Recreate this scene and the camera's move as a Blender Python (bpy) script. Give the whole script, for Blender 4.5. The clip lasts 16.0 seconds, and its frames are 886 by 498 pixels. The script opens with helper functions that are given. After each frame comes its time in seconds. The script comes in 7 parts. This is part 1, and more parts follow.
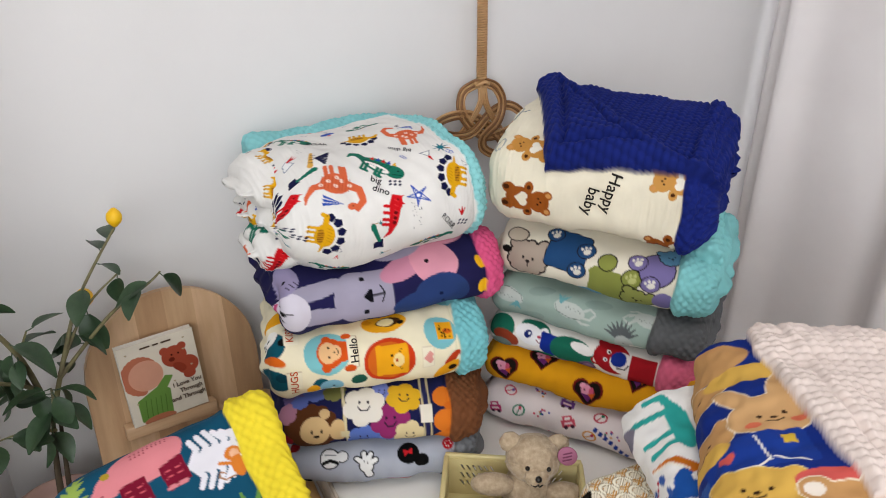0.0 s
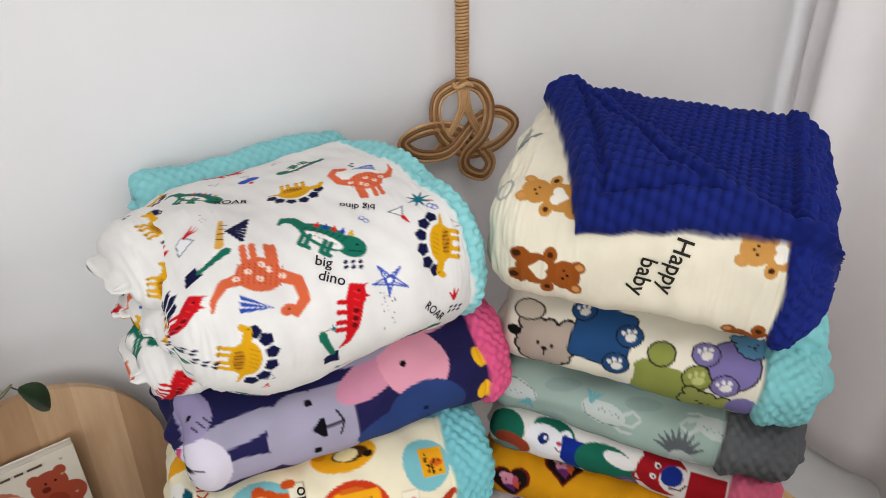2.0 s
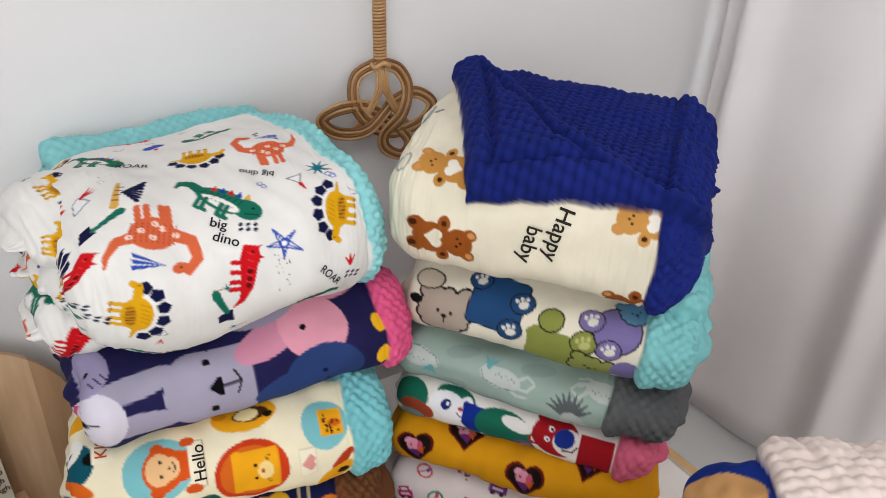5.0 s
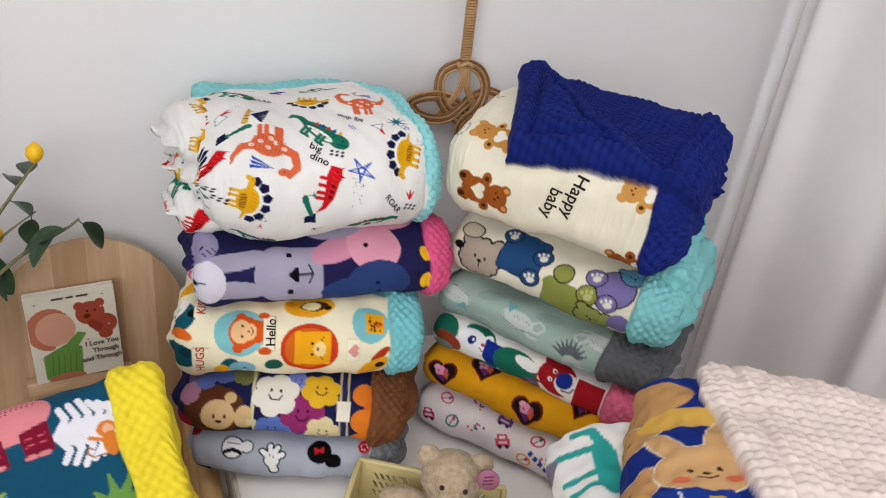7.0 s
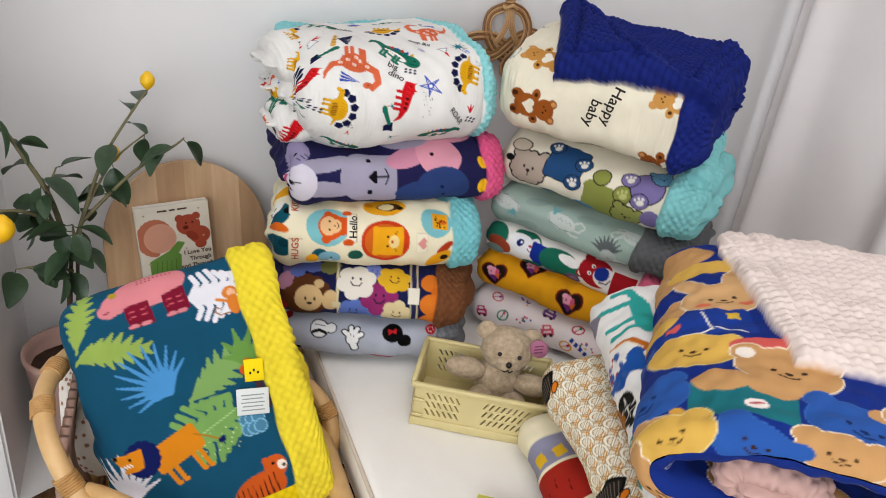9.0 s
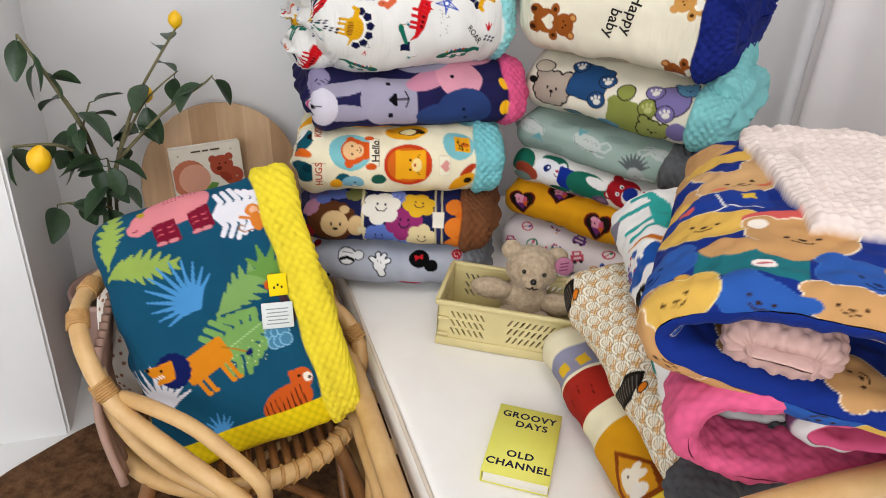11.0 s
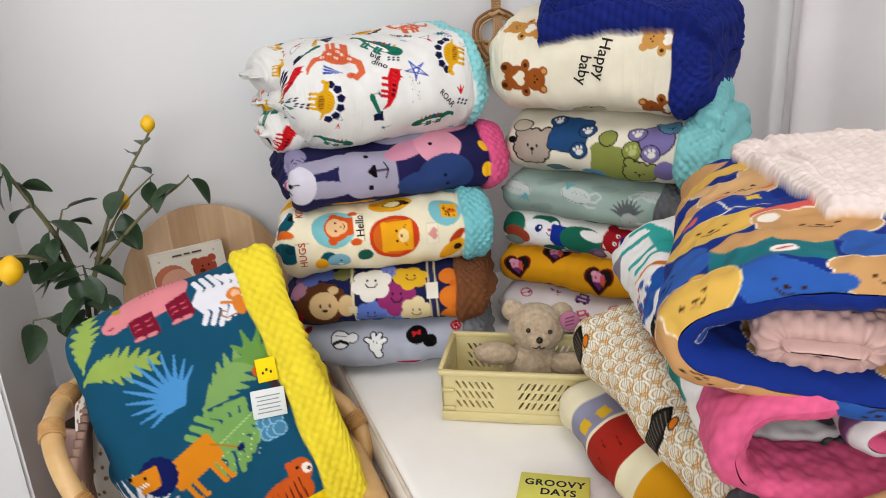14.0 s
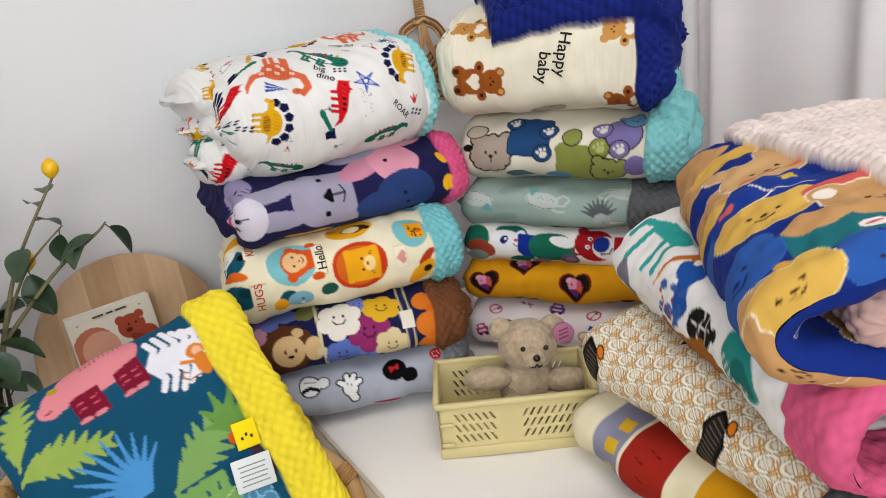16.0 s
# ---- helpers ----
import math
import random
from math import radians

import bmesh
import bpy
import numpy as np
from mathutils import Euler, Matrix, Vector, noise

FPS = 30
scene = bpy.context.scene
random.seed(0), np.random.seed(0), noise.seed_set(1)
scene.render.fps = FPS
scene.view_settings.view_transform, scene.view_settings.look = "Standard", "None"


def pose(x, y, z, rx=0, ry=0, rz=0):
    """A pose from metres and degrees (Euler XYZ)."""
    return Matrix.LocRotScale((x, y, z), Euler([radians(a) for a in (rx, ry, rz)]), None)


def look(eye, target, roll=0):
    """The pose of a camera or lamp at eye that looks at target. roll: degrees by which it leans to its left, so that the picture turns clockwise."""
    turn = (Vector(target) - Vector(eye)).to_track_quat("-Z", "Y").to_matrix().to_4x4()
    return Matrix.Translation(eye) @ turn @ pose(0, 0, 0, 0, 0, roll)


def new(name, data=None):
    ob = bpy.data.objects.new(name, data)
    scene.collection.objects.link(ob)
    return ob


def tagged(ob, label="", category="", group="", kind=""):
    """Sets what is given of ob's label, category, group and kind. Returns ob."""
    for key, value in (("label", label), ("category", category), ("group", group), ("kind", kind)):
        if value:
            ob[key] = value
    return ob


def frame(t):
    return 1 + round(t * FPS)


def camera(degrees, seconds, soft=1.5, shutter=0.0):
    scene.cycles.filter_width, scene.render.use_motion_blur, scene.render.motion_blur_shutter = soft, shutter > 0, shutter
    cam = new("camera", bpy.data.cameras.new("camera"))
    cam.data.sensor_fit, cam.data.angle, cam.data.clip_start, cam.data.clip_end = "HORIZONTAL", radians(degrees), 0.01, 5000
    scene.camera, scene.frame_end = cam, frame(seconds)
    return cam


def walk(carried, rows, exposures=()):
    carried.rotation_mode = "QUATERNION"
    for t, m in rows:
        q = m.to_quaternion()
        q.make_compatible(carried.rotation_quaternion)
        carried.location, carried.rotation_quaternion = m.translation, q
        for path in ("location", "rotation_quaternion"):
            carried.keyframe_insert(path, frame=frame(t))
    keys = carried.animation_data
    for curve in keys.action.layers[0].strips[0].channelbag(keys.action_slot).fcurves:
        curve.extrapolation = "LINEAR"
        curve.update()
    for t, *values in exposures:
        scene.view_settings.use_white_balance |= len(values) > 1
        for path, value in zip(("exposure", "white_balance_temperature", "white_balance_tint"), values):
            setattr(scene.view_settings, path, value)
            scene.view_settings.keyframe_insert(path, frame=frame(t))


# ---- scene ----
cam = camera(62.1, 16.0, 1.0)
METRES, EYE, TILT, LEAN, TURN = 1.65, 1.35, -25.0, -0.7, 0.0
ROWS = [
    (0.0, 0.0, 0.0, 0.0, -0.0, 0.0, 0.0),
    (0.5, 0.0135, 0.0575, 0.0235, -0.06, -0.37, -0.08),
    (1.0, -0.0007, 0.129, 0.055, -0.74, -0.87, 0.66),
    (1.5, -0.009, 0.199, 0.0886, -2.08, -1.84, 1.5),
    (2.0, -0.0182, 0.2548, 0.0987, -3.56, -2.88, 1.89),
    (2.5, -0.0166, 0.277, 0.1042, -5.01, -3.68, 2.3),
    (3.0, -0.0094, 0.2838, 0.1055, -6.54, -4.04, 3.13),
    (3.5, 0.0002, 0.2816, 0.105, -8.13, -4.16, 3.87),
    (6.0, 0.0493, 0.1461, 0.0365, -3.61, -1.87, -3.59),
    (6.5, 0.06, 0.1009, 0.0116, -1.41, -0.98, -6.05),
    (7.0, 0.0604, 0.0756, -0.002, 0.26, -0.37, -7.61),
    (7.5, 0.0444, 0.0497, -0.0209, 0.9, -0.4, -8.04),
    (8.0, 0.0305, 0.0041, -0.0466, 1.1, -0.76, -7.89),
    (8.5, 0.0271, -0.0362, -0.071, 1.37, -1.31, -7.66),
    (9.0, 0.0339, -0.0491, -0.09, 1.96, -1.99, -7.25),
    (9.5, 0.0495, -0.0478, -0.1102, 3.15, -2.72, -6.72),
    (10.0, 0.0671, -0.0523, -0.1344, 4.9, -3.41, -6.57),
    (12.5, 0.0843, -0.0384, -0.1868, 7.21, -3.01, -4.07),
    (13.0, 0.083, -0.0247, -0.1969, 6.82, -0.31, -2.46),
    (13.5, 0.0836, -0.0148, -0.2054, 6.61, 2.97, -0.71),
    (14.0, 0.0854, -0.0075, -0.2144, 6.53, 5.79, 0.99),
    (14.5, 0.0845, 0.0003, -0.2196, 5.89, 7.5, 2.48),
    (15.0, 0.0708, 0.0135, -0.2192, 4.3, 8.07, 4.03),
    (15.5, 0.0303, 0.0328, -0.2134, 1.63, 7.83, 6.08),
    (16.0, -0.0056, 0.0548, -0.2026, -1.56, 6.97, 8.36),
]
EXPO = [(0.0, 0.22), (2.5, 0.27), (7.5, 0.22), (9.5, 0.25), (12.5, 0.31), (16.0, 0.25)]
walk(cam, [(t, pose(0, 0, EYE, TILT, LEAN, TURN) @ pose(METRES * x, METRES * y, METRES * z, 90 + pitch, roll, yaw)) for t, x, y, z, yaw, pitch, roll in ROWS], EXPO)

# ---- light ----
world = bpy.data.worlds.new("world")
scene.world = world
world.use_nodes = True
sky = world.node_tree.nodes.new("ShaderNodeTexSky")
sky.sky_type, sky.sun_disc, sky.sun_elevation, sky.sun_rotation = "NISHITA", False, radians(35), radians(60)
world.node_tree.links.new(sky.outputs[0], world.node_tree.nodes["Background"].inputs[0])
world.node_tree.nodes["Background"].inputs[1].default_value = 0.12


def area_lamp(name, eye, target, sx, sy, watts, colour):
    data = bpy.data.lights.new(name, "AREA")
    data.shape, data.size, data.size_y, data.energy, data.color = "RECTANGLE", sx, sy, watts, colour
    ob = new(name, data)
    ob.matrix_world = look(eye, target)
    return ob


area_lamp("window_daylight", (1.95, 0.75, 1.45), (0.2, 0.9, 0.7), 1.9, 1.8, 40, (0.98, 0.98, 1.0))
# added fill from the unseen rear; wall_rear has no window
area_lamp("rear_fill_lamp", (-0.3, -2.25, 1.6), (0.0, 1.0, 0.8), 2.4, 1.6, 46, (0.95, 0.98, 1.0))
# added overhead fill, no ceiling fitting is modelled or known
area_lamp("overhead_fill_lamp", (0.1, -0.2, 2.5), (0.1, -0.19, 0.0), 1.2, 1.2, 12, (1.0, 0.98, 0.95))


# ---- small tools ----
def lin(code):
    """A colour of the sRGB scale as a linear triple."""
    v = [int(code[i:i + 2], 16) / 255 for i in (0, 2, 4)]
    return np.array([c / 12.92 if c <= 0.04045 else ((c + 0.055) / 1.055) ** 2.4 for c in v])


def part(name, bm, material, parent=None, label="", smooth=True):
    """Links a bmesh as one mesh object, under parent where one is given."""
    me = bpy.data.meshes.new(name)
    bm.normal_update()
    bm.to_mesh(me)
    bm.free()
    me.materials.append(material)
    for p in me.polygons:
        p.use_smooth = smooth
    ob = new(name, me)
    if parent is not None:
        ob.parent = parent
    if label:
        ob["label"] = label
    return ob


def empty(name, m, label, category, group=""):
    ob = new(name)
    ob.matrix_world = m
    return tagged(ob, label, category, group)


def box_bm(sx, sy, sz, bevel=0.0, seg=2, m=None):
    """A bevelled box on z = 0, centred in x and y."""
    bm = bmesh.new()
    bmesh.ops.create_cube(bm, size=1)
    for v in bm.verts:
        v.co = Vector((v.co.x * sx, v.co.y * sy, (v.co.z + 0.5) * sz))
    if bevel:
        bmesh.ops.bevel(bm, geom=bm.edges[:], offset=bevel, segments=seg, affect="EDGES", profile=0.5)
    if m is not None:
        bm.transform(m)
    return bm


def join_bm(a, b):
    me = bpy.data.meshes.new("tmp")
    b.to_mesh(me)
    a.from_mesh(me)
    b.free()
    bpy.data.meshes.remove(me)
    return a


def smooth_path(pts, n, closed=False):
    """Catmull-Rom through a few points."""
    p = [Vector(q) for q in pts]
    k = len(p)
    out = []
    spans = k if closed else k - 1
    for i in range(spans):
        if closed:
            a, b, c, d = p[(i - 1) % k], p[i], p[(i + 1) % k], p[(i + 2) % k]
        else:
            a, b, c, d = p[max(i - 1, 0)], p[i], p[i + 1], p[min(i + 2, k - 1)]
        for j in range(n):
            t = j / n
            out.append(0.5 * ((2 * b) + (c - a) * t + (2 * a - 5 * b + 4 * c - d) * t * t + (3 * b - a - 3 * c + d) * t ** 3))
    if not closed:
        out.append(p[-1].copy())
    return out


def tube_bm(pts, radius, sides=10, closed=False, bm=None, taper=None, caps=True):
    """A round bar along a path; taper(f) scales the radius along it."""
    bm = bm or bmesh.new()
    n = len(pts)
    rings = []
    side = None
    for i, p in enumerate(pts):
        a = pts[i - 1] if (i or closed) else p
        b = pts[(i + 1) % n] if (i < n - 1 or closed) else p
        d = (b - a).normalized()
        if side is None:
            side = d.orthogonal().normalized()
        side = (side - d * side.dot(d)).normalized()
        up = d.cross(side)
        r = radius * (taper(i / max(n - 1, 1)) if taper else 1)
        rings.append([bm.verts.new(p + r * (math.cos(q) * side + math.sin(q) * up)) for q in [2 * math.pi * s / sides for s in range(sides)]])
    for i in range(n if closed else n - 1):
        a, b = rings[i], rings[(i + 1) % n]
        shift = 0
        if closed and i == n - 1:
            shift = min(range(sides), key=lambda s: (a[0].co - b[s].co).length)
        for s in range(sides):
            bm.faces.new((a[s], a[(s + 1) % sides], b[(s + 1 + shift) % sides], b[(s + shift) % sides]))
    if not closed and caps:
        bm.faces.new(rings[0][::-1])
        bm.faces.new(rings[-1])
    return bm


# ---- materials ----
def material(name, rough=0.6, metal=0.0):
    m = bpy.data.materials.new(name)
    m.use_nodes = True
    b = m.node_tree.nodes["Principled BSDF"]
    b.inputs["Roughness"].default_value, b.inputs["Metallic"].default_value = rough, metal
    return m, m.node_tree, b


def bump(tree, b, source, strength, distance):
    n = tree.nodes.new("ShaderNodeBump")
    n.inputs["Strength"].default_value, n.inputs["Distance"].default_value = strength, distance
    tree.links.new(source, n.inputs["Height"])
    tree.links.new(n.outputs[0], b.inputs["Normal"])
    return n


def noise_node(tree, scale, detail=4.0, rough=0.55, stretch=None):
    n = tree.nodes.new("ShaderNodeTexNoise")
    n.inputs["Scale"].default_value, n.inputs["Detail"].default_value, n.inputs["Roughness"].default_value = scale, detail, rough
    c = tree.nodes.new("ShaderNodeTexCoord")
    if stretch:
        g = tree.nodes.new("ShaderNodeMapping")
        g.inputs["Scale"].default_value = stretch
        tree.links.new(c.outputs["Object"], g.inputs[0])
        tree.links.new(g.outputs[0], n.inputs["Vector"])
    else:
        tree.links.new(c.outputs["Object"], n.inputs["Vector"])
    return n


def ramp(tree, source, stops):
    r = tree.nodes.new("ShaderNodeValToRGB")
    e = r.color_ramp.elements
    while len(e) < len(stops):
        e.new(0.5)
    for k, (at, code) in zip(e, stops):
        k.position, k.color = at, (*lin(code), 1)
    tree.links.new(source, r.inputs[0])
    return r


def mottled(name, low, high, scale, rough=0.6, relief=0.0, relief_scale=200, stretch=None, spec=0.5, sheen=0.0):
    """Two tones by a broad noise, with a fine relief."""
    m, t, b = material(name, rough)
    n = noise_node(t, scale, 5, 0.6, stretch)
    t.links.new(ramp(t, n.outputs[0], [(0.3, low), (0.7, high)]).outputs[0], b.inputs["Base Color"])
    b.inputs["Specular IOR Level"].default_value = spec
    if sheen:
        b.inputs["Sheen Weight"].default_value = sheen
        b.inputs["Sheen Roughness"].default_value = 0.4
    if relief:
        bump(t, b, noise_node(t, relief_scale, 3, 0.6, stretch).outputs[0], relief, 0.002)
    return m


WALL = mottled("wall_paint", "dddbdb", "e4e2e2", 1.3, 0.85, 0.06, 260, spec=0.2)
FLOOR = mottled("floor_tile", "d9d8d6", "e6e5e3", 2.0, 0.35, 0.02, 60)
CURTAIN = mottled("curtain_cloth", "efe9e9", "f6f1f1", 3.0, 0.9, 0.12, 700, spec=0.1)
SHEET = mottled("mattress_cotton", "f0ece7", "f8f5f1", 5.0, 0.9, 0.15, 500, spec=0.15)
PIPING = mottled("piping_cord", "cdbfae", "dccfc0", 20.0, 0.85, 0.3, 900)
RATTAN = mottled("rattan_cane", "c0945c", "deb983", 9.0, 0.38, 0.15, 150)
# brown cane; on the chair's seat and legs its dark tone paints shade
RATTAN_DARK = mottled("rattan_brown_and_shaded", "6e4726", "8f6035", 14.0, 0.42, 0.2, 170)
BEATER = mottled("woven_cane", "a87b4c", "c99f70", 22.0, 0.5, 0.25, 300)
BINDING = mottled("cane_binding", "a97a44", "c4975c", 60.0, 0.5, 0.4, 420)
RUG = mottled("seagrass_rug", "3e2a1c", "74543a", 45.0, 0.95, 0.8, 140, spec=0.1)
OAK = mottled("pale_wood_board", "bd9772", "d3b08c", 7.0, 0.5, 0.12, 110, (1, 1, 9))
PAPER = mottled("book_pages", "e3ded2", "efeade", 40.0, 0.85, 0.25, 300, (1, 1, 30))
LEAF = mottled("citrus_leaf", "1f3320", "3c5438", 25.0, 0.4, 0.2, 200)
BRANCH = mottled("citrus_branch", "5e5440", "7e7a52", 30.0, 0.8, 0.4, 200)
TRUNK = mottled("citrus_trunk", "33291f", "51432f", 30.0, 0.85, 0.5, 160)
LEMON = mottled("lemon_skin", "eeb408", "fac716", 40.0, 0.4, 0.35, 420)
POT = mottled("pot_blush", "b08d82", "bf9d92", 10.0, 0.7, 0.1, 150)
SOIL = mottled("potting_soil", "2a1d14", "4a3424", 60.0, 0.95, 0.9, 180)
CRATE = mottled("crate_plastic", "cdbd86", "d9ca95", 6.0, 0.45, 0.05, 120)
PLUSH = mottled("teddy_plush", "a08b72", "c4b096", 90.0, 0.95, 0.7, 330, spec=0.1, sheen=0.3)
BLACK = mottled("black_plastic", "120e0c", "1c1714", 30.0, 0.3)


def cloth_material(name, rough=0.85, sheen=0.02, relief=0.25, weave=900):
    """Printed cloth: the dye comes from the mesh's own colours, the weave from a fine relief."""
    m, t, b = material(name, rough)
    a = t.nodes.new("ShaderNodeAttribute")
    a.attribute_name = "dye"
    n = noise_node(t, 14.0, 4)
    mix = t.nodes.new("ShaderNodeMix")
    mix.data_type, mix.blend_type = "RGBA", "MULTIPLY"
    mix.inputs["Factor"].default_value = 1.0
    t.links.new(a.outputs["Color"], mix.inputs["A"])
    t.links.new(ramp(t, n.outputs[0], [(0.25, "eeeeee"), (0.75, "ffffff")]).outputs[0], mix.inputs["B"])
    t.links.new(mix.outputs["Result"], b.inputs["Base Color"])
    b.inputs["Sheen Weight"].default_value = sheen
    b.inputs["Sheen Roughness"].default_value = 0.45
    b.inputs["Specular IOR Level"].default_value = 0.1
    bump(t, b, noise_node(t, weave, 2, 0.7).outputs[0], relief, 0.0012)
    return m


COTTON = cloth_material("printed_cotton")


# ---- cloth: colour prints on a cloth chart, and folded blankets ----
class Print:
    """Draws on a cloth's chart: u runs along its width, s round its fold, both in metres."""

    def __init__(self, u, s, ground):
        self.u, self.s = u, s
        self.c = np.empty(u.shape + (3,))
        self.c[:] = lin(ground)
        self.mask = np.ones(u.shape, bool)
        self.at()

    def at(self, u=0.0, s=0.0, turn=0.0, size=1.0, flip=1):
        """Moves the pen's frame: the next shapes count from there, turned by degrees, in units of size."""
        self.o, self.size = (u, s), size
        a = radians(turn)
        x, y = self.u - u, self.s - s
        self.x = (x * math.cos(a) + y * math.sin(a)) / size * flip
        self.y = (-x * math.sin(a) + y * math.cos(a)) / size
        return self

    def fill(self, d, code, soft=0.0009):
        """Lays a colour where the distance d (in pen units) is below nought."""
        k = np.clip(0.5 - d * self.size / soft, 0, 1) * self.mask
        hit = k > 0
        if hit.any():
            col = lin(code)
            kk = k[hit][:, None]
            self.c[hit] = self.c[hit] * (1 - kk) + col * kk
        return self

    def oval(self, x, y, rx, ry, code, turn=0.0):
        a = radians(turn)
        px, py = self.x - x, self.y - y
        qx, qy = px * math.cos(a) + py * math.sin(a), -px * math.sin(a) + py * math.cos(a)
        k = np.sqrt((qx / rx) ** 2 + (qy / ry) ** 2)
        return self.fill((k - 1) * min(rx, ry), code)

    def ring(self, x, y, rx, ry, w, code):
        k = np.sqrt(((self.x - x) / rx) ** 2 + ((self.y - y) / ry) ** 2)
        return self.fill(np.abs(k - 1) * min(rx, ry) - w / 2, code)

    def line(self, pts, w, code, w2=None):
        """A stroke through points, w wide at its start and w2 at its end."""
        best = np.full(self.u.shape, 9e9)
        n = len(pts) - 1
        w2 = w if w2 is None else w2
        for i in range(n):
            (ax, ay), (bx, by) = pts[i], pts[i + 1]
            dx, dy = bx - ax, by - ay
            t = np.clip(((self.x - ax) * dx + (self.y - ay) * dy) / (dx * dx + dy * dy + 1e-12), 0, 1)
            r = (w + (w2 - w) * (i + t) / n) / 2
            best = np.minimum(best, np.hypot(self.x - ax - t * dx, self.y - ay - t * dy) - r)
        return self.fill(best, code)

    def poly(self, pts, code, round_=0.0):
        inside = np.zeros(self.u.shape, bool)
        best = np.full(self.u.shape, 9e9)
        n = len(pts)
        for i in range(n):
            (ax, ay), (bx, by) = pts[i], pts[(i + 1) % n]
            dx, dy = bx - ax, by - ay
            t = np.clip(((self.x - ax) * dx + (self.y - ay) * dy) / (dx * dx + dy * dy + 1e-12), 0, 1)
            best = np.minimum(best, np.hypot(self.x - ax - t * dx, self.y - ay - t * dy))
            if ay != by:
                inside ^= ((ay > self.y) != (by > self.y)) & (self.x < (self.y - ay) * dx / dy + ax)
        return self.fill(np.where(inside, -best, best) - round_, code)

    def rect(self, x, y, w, h, code, turn=0.0, round_=0.0):
        a = radians(turn)
        c, s = math.cos(a), math.sin(a)
        return self.poly([(x + c * i * w / 2 - s * j * h / 2, y + s * i * w / 2 + c * j * h / 2) for i, j in ((-1, -1), (1, -1), (1, 1), (-1, 1))], code, round_)

    def heart(self, x, y, r, code):
        self.oval(x - r * 0.45, y + r * 0.25, r * 0.55, r * 0.55, code).oval(x + r * 0.45, y + r * 0.25, r * 0.55, r * 0.55, code)
        return self.poly([(x - r * 0.93, y + 0.02 * r), (x, y - r), (x + r * 0.93, y + 0.02 * r), (x, y + 0.4 * r)], code)


CHARTS = {}


def ripple(x, y, z, scale, n=10, seed=1, stretch=(1, 1, 1)):
    """A soft random field: a sum of waves about scale long."""
    rs = np.random.RandomState(seed)
    out = np.zeros(np.broadcast(x, y, z).shape)
    for _ in range(n):
        k = rs.normal(size=3)
        k = k / np.linalg.norm(k) * (2 * math.pi / scale) * rs.uniform(0.6, 1.7) * np.array(stretch)
        out = out + np.sin(k[0] * x + k[1] * y + k[2] * z + rs.uniform(0, 6.28))
    return out / math.sqrt(n)


def slab_profile(depth, height, power=2.6, step=0.0022, coarse=0.014, fine=(-0.2, 0.2)):
    """The closed outline of a soft folded slab, front at y = 0, as (y, z, s): s is the way round from the front's middle, upwards."""
    a = np.linspace(-math.pi, math.pi, 4001)
    c, s = np.cos(a), np.sin(a)
    y = depth / 2 - depth / 2 * np.sign(c) * np.abs(c) ** (2 / power)
    z = height / 2 * np.sign(s) * np.abs(s) ** (2 / power)
    # the front end rounder than the long flat sides
    arc = np.concatenate([[0], np.cumsum(np.hypot(np.diff(y), np.diff(z)))])
    arc -= arc[2000]
    knots = [arc[0]]
    while knots[-1] < arc[-1] - 1e-6:
        k = knots[-1]
        knots.append(min(k + (step if fine[0] <= k < fine[1] else coarse), arc[-1]))
    knots = np.array(knots[:-1])
    return np.interp(knots, arc, y), np.interp(knots, arc, z), knots


def mesh_grid(name, P, C, mat, wrap=True, parent=None, label=""):
    """A mesh of a grid of points P with colours C; wrap joins its last column with the first."""
    nu, nv = P.shape[:2]
    me = bpy.data.meshes.new(name)
    i, j = np.meshgrid(np.arange(nu - 1), np.arange(nv if wrap else nv - 1), indexing="ij")
    j2 = (j + 1) % nv
    quads = np.stack([i * nv + j, i * nv + j2, (i + 1) * nv + j2, (i + 1) * nv + j], -1).reshape(-1, 4)[:, ::-1]
    me.vertices.add(nu * nv)
    me.vertices.foreach_set("co", P.reshape(-1).astype(np.float32))
    me.loops.add(quads.size)
    me.loops.foreach_set("vertex_index", quads.reshape(-1).astype(np.int32))
    me.polygons.add(len(quads))
    me.polygons.foreach_set("loop_start", np.arange(0, quads.size, 4, dtype=np.int32))
    me.polygons.foreach_set("use_smooth", np.ones(len(quads), bool))
    me.update(calc_edges=True)
    a = me.color_attributes.new("dye", "FLOAT_COLOR", "POINT")
    a.data.foreach_set("color", np.concatenate([C ** 1.25, np.ones(C.shape[:2] + (1,))], -1).reshape(-1).astype(np.float32))
    me.materials.append(mat)
    ob = new(name, me)
    if parent is not None:
        ob.parent = parent
    if label:
        ob["label"] = label
    return ob


def normals(P, wrap=True):
    du = np.gradient(P, axis=0)
    if wrap:
        dv = (np.roll(P, -1, 1) - np.roll(P, 1, 1)) / 2
    else:
        dv = np.gradient(P, axis=1)
    n = np.cross(du, dv)
    return n / (np.linalg.norm(n, axis=-1, keepdims=True) + 1e-12)


def dots(u, s, gap=0.016):
    """The bubbles of minky plush: a staggered lattice of round bumps, 0 to 1."""
    best = np.full(np.broadcast(u, s).shape, 9e9)
    for k in (0.0, 0.5):
        a, b = u / gap - k, s / (gap * 1.2) - k
        best = np.minimum(best, (a - np.round(a)) ** 2 + ((b - np.round(b)) * 1.2) ** 2)
    return np.clip(1 - best / 0.2, 0, 1) ** 0.8


